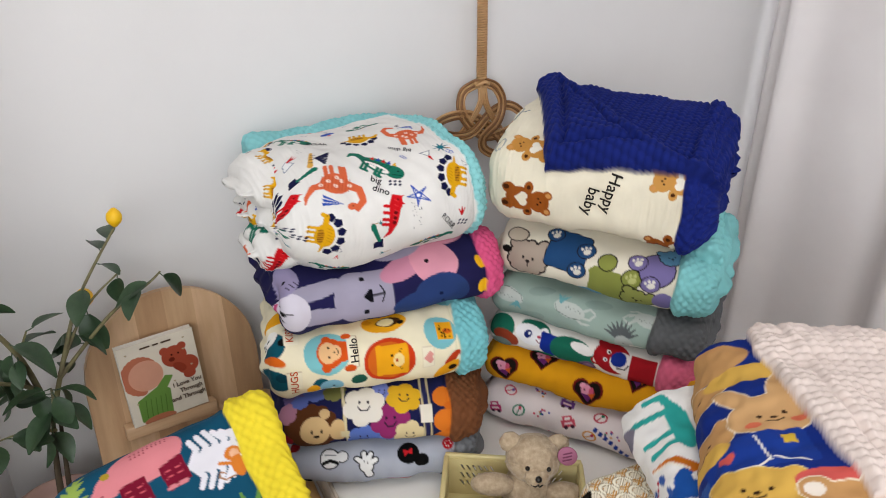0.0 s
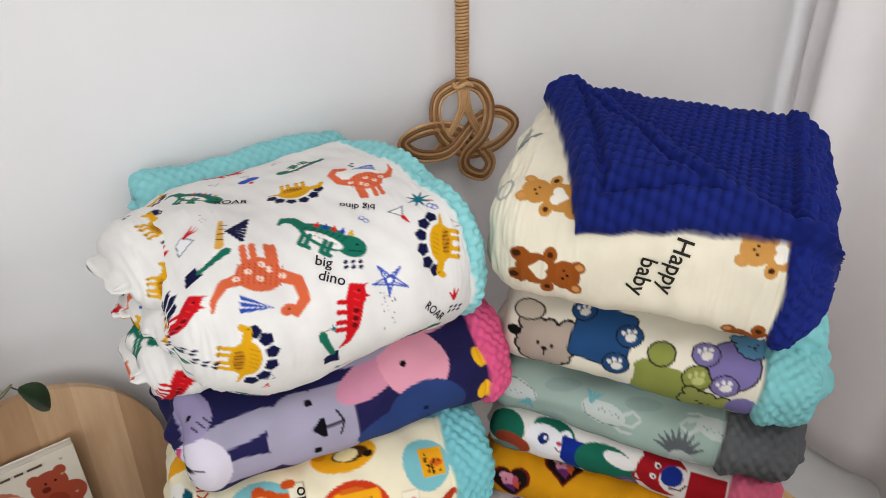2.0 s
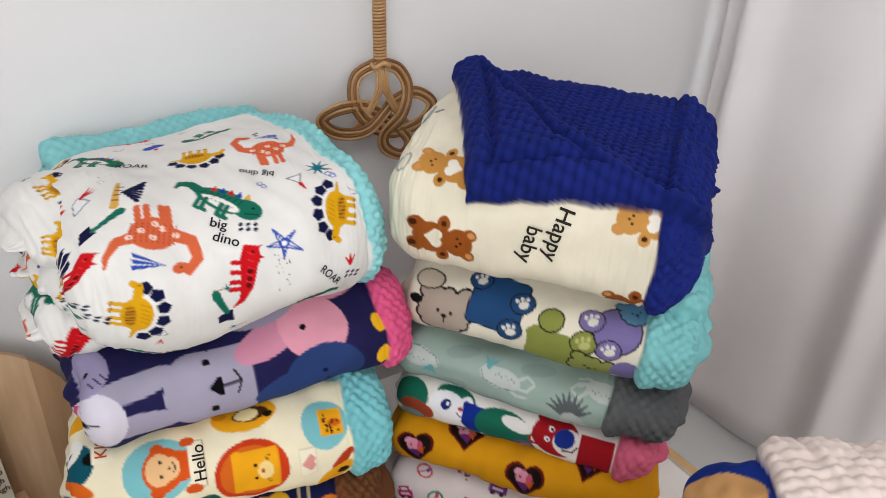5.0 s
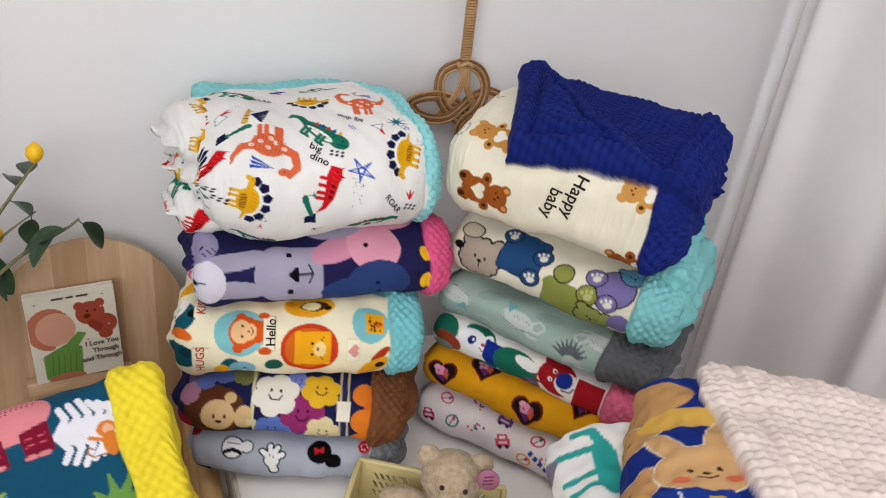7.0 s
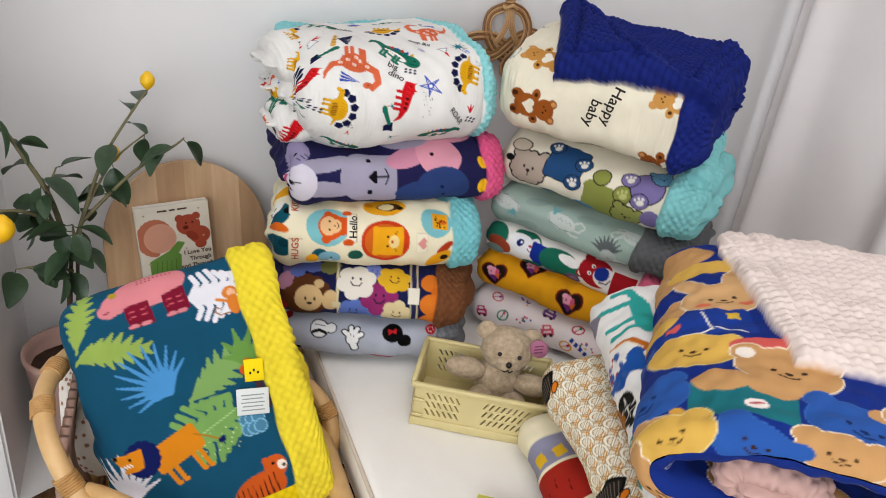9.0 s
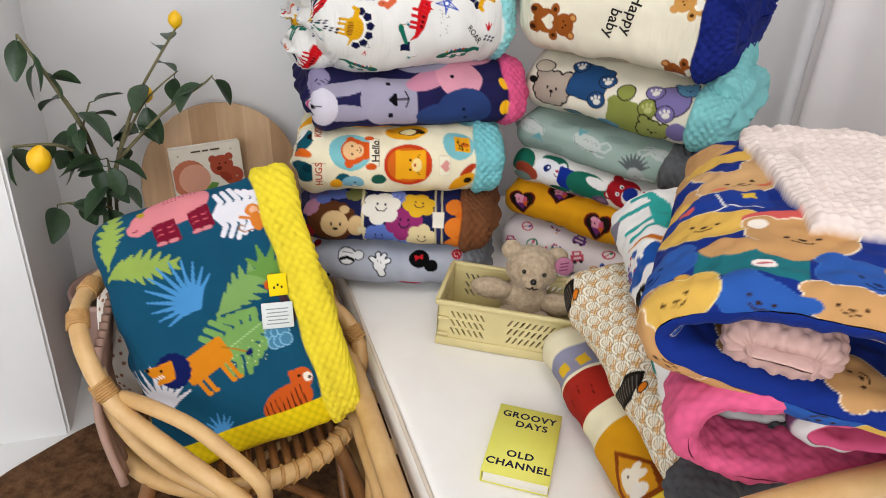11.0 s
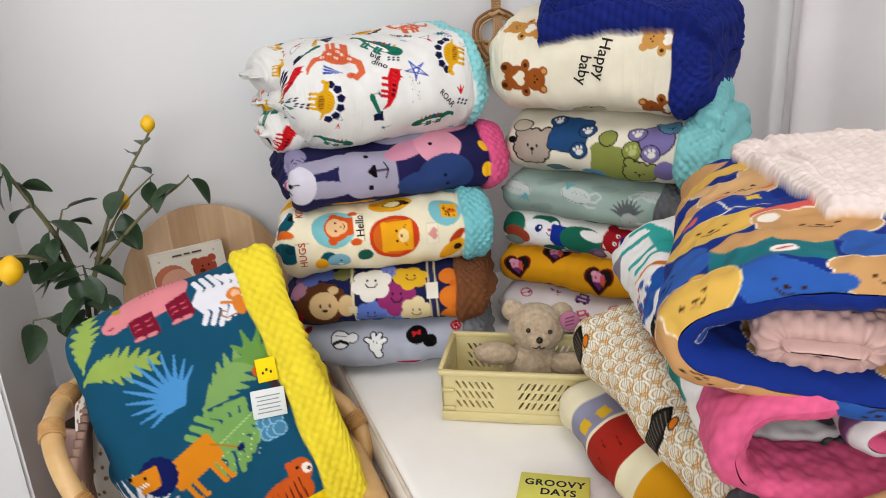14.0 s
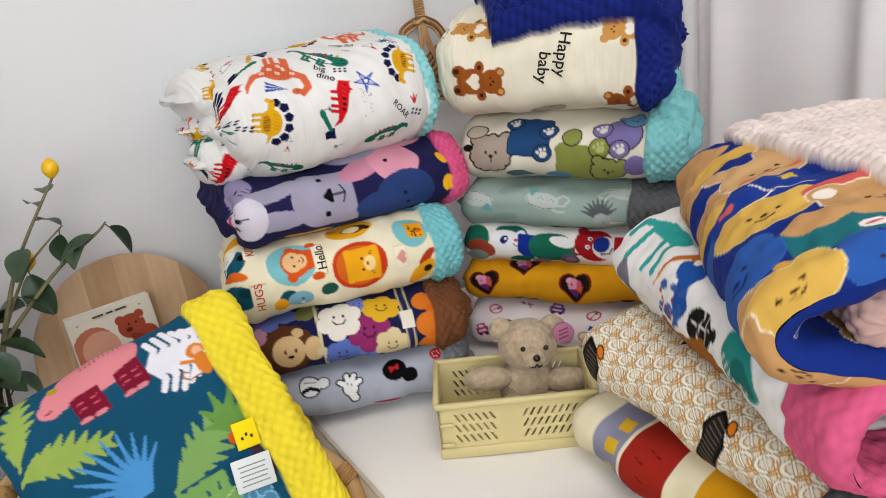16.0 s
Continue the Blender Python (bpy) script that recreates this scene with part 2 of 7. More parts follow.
def frame_of(left, right, pitch=0.0):
    """The pose whose x runs from left to right, z up, y to the back, leaned back by pitch degrees."""
    a, b = Vector(left), Vector(right)
    x = (b - a).normalized()
    y = Vector((0, 0, 1)).cross(x).normalized()
    z = x.cross(y)
    m = Matrix((x, y, z)).transposed().to_4x4()
    return Matrix.Translation(a) @ m @ pose(0, 0, 0, pitch), (b - a).length


def lay_flap(pr, U, S, flap, seed):
    """A turned-over corner of plush: a convex patch of the chart, thick at its edges. Returns its height."""
    pts, code, thick, behind = flap
    within, inside = np.zeros(U.shape, bool), np.full(U.shape, 9e9)
    for (ax, ay), (bx, by) in zip(pts, pts[1:] + pts[:1]):
        dx, dy = bx - ax, by - ay
        t = np.clip(((U - ax) * dx + (S - ay) * dy) / (dx * dx + dy * dy), 0, 1)
        inside = np.minimum(inside, np.hypot(U - ax - t * dx, S - ay - t * dy))
        if ay != by:
            within ^= ((ay > S) != (by > S)) & (U < (S - ay) * dx / dy + ax)
    inside = np.where(within, inside, -inside)
    inside = inside + 0.001 * np.sin(U * 110 + S * 60) + 0.001 * np.sin(S * 140 - U * 30)
    on = np.clip(inside / 0.002 + 0.5, 0, 1)
    cover = np.maximum(on, behind(U, S)) if behind else on
    h = thick * np.sqrt(np.clip(1 - (1 - np.clip(inside / (thick * 0.9), 0, 1)) ** 2, 0, 1))
    # a stitched hem runs along the patch's edges
    h = h - 0.014 * (thick / 0.042) * np.exp(-((inside - 0.036) / 0.006) ** 2) * on
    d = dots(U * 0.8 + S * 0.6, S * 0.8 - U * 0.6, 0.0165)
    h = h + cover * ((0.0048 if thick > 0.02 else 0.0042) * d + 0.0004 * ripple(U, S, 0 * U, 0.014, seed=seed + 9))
    # shading of the pile between bubbles is painted into the colour
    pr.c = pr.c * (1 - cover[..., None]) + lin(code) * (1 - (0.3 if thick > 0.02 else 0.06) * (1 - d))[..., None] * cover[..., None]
    return h


def fold(name, label, left, right, path, thick, ground, draw=None, lining=None, border=None, step=0.0024, soft=0.004, seed=1, group="", flap=None, parent=None, pitch=0.0, puff=0.012, capn=8, droop=0.0):
    """A blanket folded along a bent sheet: path gives the sheet's middle in (back, up), swept from left to right. lining: colour of the inner side;
    border: (from u, colour) of the plush strip towards the right end."""
    m, width = frame_of(left, right, pitch)
    p = np.array([[q.x, q.y] for q in smooth_path([(a, b, 0) for a, b in path], 40)])
    arc = np.concatenate([[0], np.cumsum(np.hypot(*np.diff(p, axis=0).T))])
    n = int(arc[-1] / step)
    s1 = np.linspace(0, arc[-1], n)
    p = np.stack([np.interp(s1, arc, p[:, 0]), np.interp(s1, arc, p[:, 1])], -1)
    t = np.gradient(p, axis=0)
    t /= np.linalg.norm(t, axis=1, keepdims=True)
    nor = np.stack([t[:, 1], -t[:, 0]], -1)
    th = thick * np.ones(n)
    outer, inner = p + nor * (th / 2)[:, None], p - nor * (th / 2)[:, None]
    core = np.arange(0, width + 1e-6, step)
    core *= width / core[-1]
    u = np.concatenate([np.zeros(capn), core, np.full(capn, width)])
    ring = np.concatenate([inner, outer[::-1]])
    S = np.broadcast_to(np.concatenate([s1, s1[::-1]]), (len(u), 2 * n)).copy()
    side_in = np.broadcast_to(np.concatenate([np.ones(n), np.zeros(n)]), S.shape)
    U = np.broadcast_to(u[:, None], S.shape).copy()
    mid = np.concatenate([p, p[::-1]])
    X = U.copy()
    Y, Z = np.empty(S.shape), np.empty(S.shape)
    for i in range(len(u)):
        q, push = 1.0, 0.0
        if i < capn:
            a = (capn - i) / capn
            q, push = math.cos(a * math.pi / 2), -puff * math.sin(a * math.pi / 2)
        elif i >= len(u) - capn:
            a = (i - len(u) + capn + 1) / capn
            q, push = math.cos(a * math.pi / 2), puff * math.sin(a * math.pi / 2)
        Y[i], Z[i] = (mid + (ring - mid) * max(q, 0.02)).T
        X[i] += push
        U[i] += math.copysign((1 - q) * thick * 0.5 + abs(push), push)
    # the upper layer sinks towards the open end
    ease = np.clip((X - 0.45 * width) / (0.62 * width), 0, 1)
    Z = Z - droop * ease * ease * (3 - 2 * ease) * np.clip((arc[-1] * 0.52 - S) / 0.04, 0, 1)
    P = np.stack([X, Y, Z], -1)
    N = normals(P)
    pr = Print(U, S, ground)
    if lining:
        pr.c[side_in > 0.5] = lin(lining)
    pr.mask = side_in < 0.5
    if draw:
        draw(pr)
    relief = soft * ripple(X, Y, Z, 0.12, seed=seed) * (1 - 0.5 * side_in) + soft * 0.35 * ripple(X, Y, Z, 0.035, seed=seed + 1)
    if border:
        on = np.clip((U - border[0]) / 0.002, 0, 1)
        d = dots(U, S)
        # the border's dye darkens between bubbles, as painted-in shade
        pr.c = pr.c * (1 - on[..., None]) + lin(border[1]) * (1 - 0.12 * (1 - d))[..., None] * on[..., None]
        relief = relief + on * (0.001 * d + 0.0004 * ripple(U, S, 0 * U, 0.016, seed=seed + 4)) - 0.003 * np.exp(-((U - border[0]) / 0.005) ** 2)
    if flap:
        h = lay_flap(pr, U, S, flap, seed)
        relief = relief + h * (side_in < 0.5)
    P = P + N * relief[..., None]
    ob = mesh_grid(name, P, np.clip(pr.c, 0, 1), COTTON, parent=parent)
    ob.matrix_world = m
    if parent is not None:
        if label:
            ob["label"] = label
        return ob
    return tagged(ob, label, "blanket", group)


def blanket(name, label, left, right, depth, height, ground, draw=None, minky=None, power=2.7, pitch=0.0, end=0.03, ends=(None, None), step=0.0021,
            fine=(-0.2, 0.2), soft=0.004, seed=1, shape=None, group="folded blankets", gather=0.0, bulge=0.012, layers=3,
            m=None, width=0.0, slope=0.0, flap=None, parent=None):
    """A quilted baby blanket folded to a slab. left and right: the ends of its front's middle line. draw(print): its pattern.
    minky: (from u, colour) of the plush border to the right end; ends: rounding at the left and right end."""
    if m is None:
        m, width = frame_of(left, right, pitch)
    y, z, s = slab_profile(depth, height, power, step, fine=fine)
    e0, e1 = (e if e is not None else end for e in ends)
    core = np.arange(0.0, width + 1e-6, step)
    core *= width / core[-1]
    capn = 9
    rim = np.linspace(0, 1, capn + 1)[1:]
    u = np.concatenate([np.zeros(capn), core, np.full(capn, width)])
    inner = np.concatenate([1 - rim[::-1], np.ones(len(core)), 1 - rim])
    # ends: the outline draws in as a quarter round
    k = np.ones(len(core))
    near0, near1 = core < e0, core > width - e1
    k[near0] = np.sqrt(np.clip(1 - ((e0 - core[near0]) / e0) ** 2, 0, 1))
    k[near1] = np.sqrt(np.clip(1 - ((core[near1] - (width - e1)) / e1) ** 2, 0, 1))
    shrink = np.ones(len(u))
    shrink[capn:-capn] = k
    U, S = np.meshgrid(u, s, indexing="ij")
    Y, Z = np.broadcast_to(y, U.shape).copy(), np.broadcast_to(z, U.shape).copy()
    half = min(depth, height) / 2
    e_here = np.where(u < width / 2, e0, e1)
    f = ((1 - shrink) * np.minimum(e_here, half * 0.7))[:, None]
    # draw each ring towards the middle line by up to the rounding's radius
    cy, cz = np.clip(Y, half, depth - half), np.zeros_like(Z)
    r = np.hypot(Y - cy, Z - cz) + 1e-9
    Y, Z = cy + (Y - cy) * np.maximum(1 - f / r, 0.05), cz + (Z - cz) * np.maximum(1 - f / r, 0.05)
    edge0, edge1 = (Y[capn].copy(), Z[capn].copy()), (Y[-capn - 1].copy(), Z[-capn - 1].copy())
    X = U.copy()
    away = ((1 - inner) * half)[:, None]
    U = U + np.where(np.arange(len(u))[:, None] < len(u) / 2, -away, away)
    for rows, (ey, ez), sign in ((range(capn), edge0, -1), (range(len(u) - capn, len(u)), edge1, 1)):
        for i in rows:
            q = inner[i]
            Y[i], Z[i] = np.clip(ey, half, depth - half) * (1 - q) + ey * q, ez * q
            groove = np.cos(Z[i] / height * 2 * math.pi * layers) * 0.5 + 0.5
            X[i] = X[i] + sign * bulge * (1 - q ** 2) * (0.25 + groove) + 0.003 * ripple(Y[i], Z[i], 0.0, 0.05, seed=seed + 3)
    P = np.stack([X, Y, Z], -1)
    if shape is not None:
        P = shape(P, U, S, width)
    N = normals(P)
    plush = np.zeros(U.shape)
    pr = Print(U, S, ground)
    if draw:
        draw(pr)
    if minky:
        at, code = minky
        line = at + slope * np.maximum(S, 0) + 0.002 * np.sin(S * 60 + seed)
        plush = np.clip((U - line) / 0.002, 0, 1)
        pr.c = pr.c * (1 - plush[..., None]) + lin(code) * plush[..., None]
    inside = np.ones(len(u))
    inside[:capn] = inside[-capn:] = 0.3
    relief = soft * ripple(P[..., 0], P[..., 1], P[..., 2], 0.13, seed=seed)
    relief += soft * 0.3 * ripple(P[..., 0], P[..., 1], P[..., 2], 0.04, seed=seed + 1, stretch=(1, 0.6, 0.6))
    if gather:
        wave = np.abs(ripple(P[..., 0], P[..., 1], P[..., 2], 0.022, seed=seed + 2, stretch=(1.6, 0.25, 0.25)))
        relief += gather * wave * np.exp(-np.minimum(U, width - U) / 0.05)
    if minky:
        d = dots(U, S) * inside[:, None]
        relief += plush * (0.0042 * d + 0.0005 * ripple(U, S, 0 * U, 0.012, seed=seed + 5))
        relief += 0.006 * np.exp(-((U - minky[0] - 0.012) / 0.012) ** 2) - 0.004 * np.exp(-((U - minky[0]) / 0.004) ** 2)
        # shade between the bubbles, painted faintly into the plush colour
        pr.c *= (1 - plush * 0.07 * (1 - d))[..., None]
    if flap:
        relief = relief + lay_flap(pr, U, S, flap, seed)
    P = P + N * (relief * np.maximum(inside, 0.4)[:, None])[..., None]
    ob = mesh_grid(name, P, np.clip(pr.c, 0, 1), COTTON, parent=parent)
    ob.matrix_world = m
    CHARTS[ob.name] = (U[capn:-capn], S[capn:-capn], P[capn:-capn], normals(P)[capn:-capn])
    if parent is not None:
        if label:
            ob["label"] = label
        return ob
    return tagged(ob, label, "blanket", group)


# ---- the room ----
WALL_YAW = 25.0
along = Vector((math.cos(radians(WALL_YAW)), math.sin(radians(WALL_YAW)), 0))
into = Vector((-along.y, along.x, 0))
WALL_AT = Vector((0.07, 1.715, 0))


def room_piece(name, bm, mat, label, smooth=False):
    ob = part(name, bm, mat, None, "", smooth)
    return tagged(ob, label, name.split("_")[0], kind="structure")


def wall_bm(a, b, height, thick, outward):
    a, b, o = Vector(a), Vector(b), Vector(outward) * thick
    bm = bmesh.new()
    low = [bm.verts.new((*(p.xy), 0)) for p in (a, b, b + o, a + o)]
    high = [bm.verts.new((v.co.x, v.co.y, height)) for v in low]
    bm.faces.new(low[::-1])
    bm.faces.new(high)
    for i in range(4):
        bm.faces.new((low[i], low[(i + 1) % 4], high[(i + 1) % 4], high[i]))
    bmesh.ops.recalc_face_normals(bm, faces=bm.faces)
    return bm


C_RIGHT = WALL_AT + along * 0.97
C_LEFT = WALL_AT - along * 3.4
side = Vector((0.42, -0.91, 0)).normalized()
side_out = Vector((0.91, 0.42, 0)).normalized()
NEAR_R = C_RIGHT + side * 4.4
NEAR_L = C_LEFT - into * 4.0
room_piece("wall_back", wall_bm(C_LEFT - along * 0.12, C_RIGHT + along * 0.12, 2.6, 0.12, into), WALL, "plain white painted wall behind the stacked blankets")
room_piece("wall_left", wall_bm(C_LEFT, NEAR_L, 2.6, 0.12, -along), WALL, "plain white painted side wall of the room")
# the window wall: a parapet, a lintel and two piers round the opening that the curtain covers
W0, W1 = C_RIGHT + side * 0.35, C_RIGHT + side * 2.45
room_piece("wall_window_pier_far", wall_bm(C_RIGHT, W0, 2.6, 0.12, side_out), WALL, "white wall pier beside the curtained window")
room_piece("wall_window_pier_near", wall_bm(W1, NEAR_R, 2.6, 0.12, side_out), WALL, "white wall on the near side of the window")
room_piece("wall_window_parapet", wall_bm(W0, W1, 0.5, 0.12, side_out), WALL, "low white wall below the curtained window")
lintel = wall_bm(W0, W1, 0.25, 0.12, side_out)
lintel.transform(Matrix.Translation((0, 0, 2.35)))
room_piece("wall_window_lintel", lintel, WALL, "white wall above the curtained window")
room_piece("wall_rear", wall_bm(NEAR_L, NEAR_R, 2.6, 0.12, (NEAR_R - NEAR_L).cross(Vector((0, 0, 1))).normalized()), WALL, "plain white wall closing the room behind")

bm = bmesh.new()
bmesh.ops.create_grid(bm, x_segments=8, y_segments=8, size=4.5)
room_piece("floor", bm, FLOOR, "pale glossy tiled floor of the room")
bm = bmesh.new()
bmesh.ops.create_grid(bm, x_segments=2, y_segments=2, size=4.5)
bmesh.ops.reverse_faces(bm, faces=bm.faces)
bm.transform(Matrix.Translation((0, 0, 2.6)))
room_piece("ceiling", bm, WALL, "plain white ceiling of the room")

# white boxed-in pier standing out from the back wall
p0 = Vector((-0.774, 0.907, 0))
bm = wall_bm(p0 - along * 0.75, p0, 2.6, 0.41, into)
bmesh.ops.bevel(bm, geom=[e for e in bm.edges if abs(e.verts[0].co.z - e.verts[1].co.z) > 1], offset=0.006, segments=3, affect="EDGES")
room_piece("wall_pier", bm, mottled("pier_gloss_paint", "e4e3e3", "ecebeb", 1.1, 0.45, 0.05, 200), "white boxed-in wall pier standing out from the wall", False)
bm = wall_bm(p0 + into * 0.425 + along * 0.02, C_RIGHT - along * 0.01 - into * 0.012, 0.07, 0.012, into)
room_piece("baseboard", bm, WALL, "low white skirting board along the wall")


def curtain(name, a, b, height, folds, deep, label, seed):
    """A sheer hung in soft folds from a to b."""
    a, b = Vector(a), Vector(b)
    rs = np.random.RandomState(seed)
    n, rows_ = 340, 30
    f = np.linspace(0, 1, n)
    g = np.linspace(0, 1, rows_)
    F, G = np.meshgrid(f, g, indexing="ij")
    warp = F + 0.03 * np.sin(2 * math.pi * F * 2.3 + 1) + 0.012 * np.sin(2 * math.pi * F * 5.1)
    sway = deep * (0.75 + 0.25 * (1 - G)) * (np.sin(2 * math.pi * folds * warp) + 0.45 * np.sin(2 * math.pi * folds * 2.2 * warp + 1.3 + 0.5 * G))
    d = (b - a).normalized()
    o = Vector((0, 0, 1)).cross(d)
    L = (b - a).length
    P = np.stack([a.x + d.x * F * L + o.x * sway, a.y + d.y * F * L + o.y * sway, 0.02 + G * (height - 0.02)], -1)
    C = np.ones(P.shape) * lin("ece6e6")
    ob = mesh_grid(name, P, C, CURTAIN, wrap=False)
    so = ob.modifiers.new("thickness", "SOLIDIFY")
    so.thickness = 0.002
    return tagged(ob, label, "curtain", kind="structure")


curtain("curtain", C_RIGHT - along * 0.1 - into * 0.05, C_RIGHT + side * 2.6 - side_out * 0.11, 2.5, 9, 0.032, "white sheer curtain hanging in soft folds over the window", 3)

# round seagrass rug
n = 96
bm = bmesh.new()
rings = 26
centre = Vector((-0.29, 0.61, 0.0))
prev = None
mid = bm.verts.new(centre + Vector((0, 0, 0.012)))
for r in range(1, rings + 1):
    rad = 0.56 * r / rings
    cur = []
    for i in range(n):
        q = 2 * math.pi * i / n
        w = 1 + 0.012 * math.sin(5 * q) + 0.008 * math.sin(13 * q + 1)
        h = 0.0 if r == rings else 0.012 + 0.0035 * (r % 2)
        cur.append(bm.verts.new(centre + Vector((rad * w * math.cos(q), rad * w * math.sin(q), h + 0.002))))
    for i in range(n):
        if prev is None:
            bm.faces.new((mid, cur[i], cur[(i + 1) % n]))
        else:
            bm.faces.new((prev[i], cur[i], cur[(i + 1) % n], prev[(i + 1) % n]))
    prev = cur
tagged(part("rug", bm, RUG), "round brown seagrass rug, coarsely braided, on the floor", "rug")


# ---- the daybed ----
bed_dir = Vector((0.44, -0.898, 0)).normalized()
bed_across = Vector((0.898, 0.44, 0)).normalized()
bed_corner = Vector((-0.215, 1.095, 0))
BED_L, BED_W, BED_TOP = 1.02, 0.86, 0.36
bed_m = Matrix((bed_across, -bed_dir, Vector((0, 0, 1)))).transposed().to_4x4()
head = bed_corner - bed_dir * 0.33
FULL_L = 1.2


def bed_p(a, l, z):
    return head + bed_across * a + bed_dir * l + Vector((0, 0, z))


def mattress():
    top = empty("mattress", Matrix.Translation(head), "thin white cotton mattress with piped edges on the cane daybed", "mattress")
    bm = box_bm(BED_W, FULL_L, 0.085, 0.022, 4)
    bmesh.ops.subdivide_edges(bm, edges=[e for e in bm.edges if e.calc_length() > 0.3], cuts=24, use_grid_fill=True)
    for v in bm.verts:
        if v.co.z > 0.06:
            v.co.z += 0.0025 * noise.noise(v.co * 9)
    bm.transform(bed_m @ Matrix.Translation((BED_W / 2, -FULL_L / 2, 0.276)))
    part("cover", bm, SHEET, top)
    for z in (0.284, 0.354):
        pts = [(0.012, 0.012), (BED_W - 0.012, 0.012), (BED_W - 0.012, FULL_L - 0.012), (0.012, FULL_L - 0.012)]
        path = []
        for i in range(4):
            p, q = pts[i], pts[(i + 1) % 4]
            for k in range(12):
                path.append((p[0] + (q[0] - p[0]) * k / 12, p[1] + (q[1] - p[1]) * k / 12))
        bm = tube_bm([bed_p(a - 0.008 * (a < 0.1) + 0.008 * (a > 0.5), l, z) - head for a, l in path], 0.004, 8, True)
        part("piping", bm, PIPING, top)
    return top


mattress()


def daybed():
    top = empty("daybed", Matrix.Translation(head), "cane-framed rattan daybed with bent rails, on a seagrass rug", "daybed")

    def bar(name, pts, r, mat=RATTAN, n=8, closed=False):
        return part(name, tube_bm([p - head for p in smooth_path(pts, n, closed)], r, 12, closed), mat, top)

    for a in (-0.032, BED_W + 0.032):
        bar("side_rail", [bed_p(a, l, 0.315) for l in (-0.03, 0.4, 0.8, FULL_L + 0.06)], 0.019)
        bar("side_rail", [bed_p(a * 1.02 - 0.005, l, 0.262) for l in (-0.03, 0.4, 0.8, FULL_L + 0.06)], 0.017)
        bar("lower_rail", [bed_p(a, l, 0.11) for l in (-0.03, 0.4, 0.8, FULL_L + 0.06)], 0.014)
        for l in (0.0, FULL_L + 0.03):
            bar("leg", [bed_p(a, l, 0.0), bed_p(a, l, 0.15), bed_p(a, l, 0.33)], 0.02)
        for k in range(1, 5):
            bar("strut", [bed_p(a, FULL_L * k / 5, 0.115), bed_p(a, FULL_L * k / 5, 0.26)], 0.009)
    # slatted base
    for k in range(9):
        l = 0.06 + (FULL_L - 0.12) * k / 8
        bar("slat", [bed_p(-0.02, l, 0.262), bed_p(BED_W / 2, l, 0.262), bed_p(BED_W + 0.02, l, 0.262)], 0.0135, RATTAN, 4)
    # foot rail: an upper bow, with hoops below it
    fl = FULL_L + 0.035
    bar("foot_rail", [bed_p(-0.03, fl, 0.33), bed_p(0.0, fl, 0.44), bed_p(0.09, fl, 0.54), bed_p(0.22, fl, 0.568), bed_p(0.45, fl, 0.572), bed_p(BED_W - 0.12, fl, 0.555), bed_p(BED_W + 0.0, fl, 0.46), bed_p(BED_W + 0.03, fl, 0.33)], 0.019)
    for k in range(3):
        c = 0.2 + k * 0.23
        bar("hoop", [bed_p(c + 0.1 * math.cos(q), fl, 0.445 + 0.098 * math.sin(q)) for q in [2 * math.pi * i / 12 for i in range(12)]], 0.009, RATTAN, 3, True)
    return top


daybed()



# ---- the prints ----
def text_mesh(body, size, spacing=1.0, bold=0.012):
    """Flat letters in the built-in font, centred on nought."""
    cu = bpy.data.curves.new("letters", "FONT")
    cu.body, cu.size, cu.align_x, cu.align_y, cu.resolution_u, cu.space_character = body, size, "CENTER", "CENTER", 3, spacing
    cu.offset = bold * size
    ob = new("letters", cu)
    bpy.context.view_layer.update()
    me = bpy.data.meshes.new_from_object(ob.evaluated_get(bpy.context.evaluated_depsgraph_get()))
    bpy.data.objects.remove(ob)
    return me


def letter_on(ob, chart, body, u, s, turn, size, code, bold=0.0, lift=0.0012):
    """Printed words on a cloth: flat letters bent onto its surface."""
    U, S, P, N = chart
    me = text_mesh(body, size)
    us, ss = U[:, 0], S[0]
    a = radians(turn)
    for v in me.vertices:
        x, y = v.co.x, v.co.y
        pu, ps = u + x * math.cos(a) - y * math.sin(a), s + x * math.sin(a) + y * math.cos(a)
        fi = np.interp(pu, us, np.arange(len(us)))
        fj = np.interp(ps, ss, np.arange(len(ss)))
        i, j = min(int(fi), len(us) - 2), min(int(fj), len(ss) - 2)
        di, dj = fi - i, fj - j
        q = (P[i, j] * (1 - di) * (1 - dj) + P[i + 1, j] * di * (1 - dj) + P[i, j + 1] * (1 - di) * dj + P[i + 1, j + 1] * di * dj)
        v.co = Vector(q + N[i, j] * lift)
    me.materials.clear()
    me.materials.append(ink(code))
    t = new("lettering", me)
    t.parent = ob
    t["label"] = "printed words"
    return t


INKS = {}


def ink(code):
    if code not in INKS:
        m, t, b = material("ink_" + code, 0.85)
        b.inputs["Base Color"].default_value = (*lin(code), 1)
        b.inputs["Specular IOR Level"].default_value = 0.15
        INKS[code] = m
    return INKS[code]


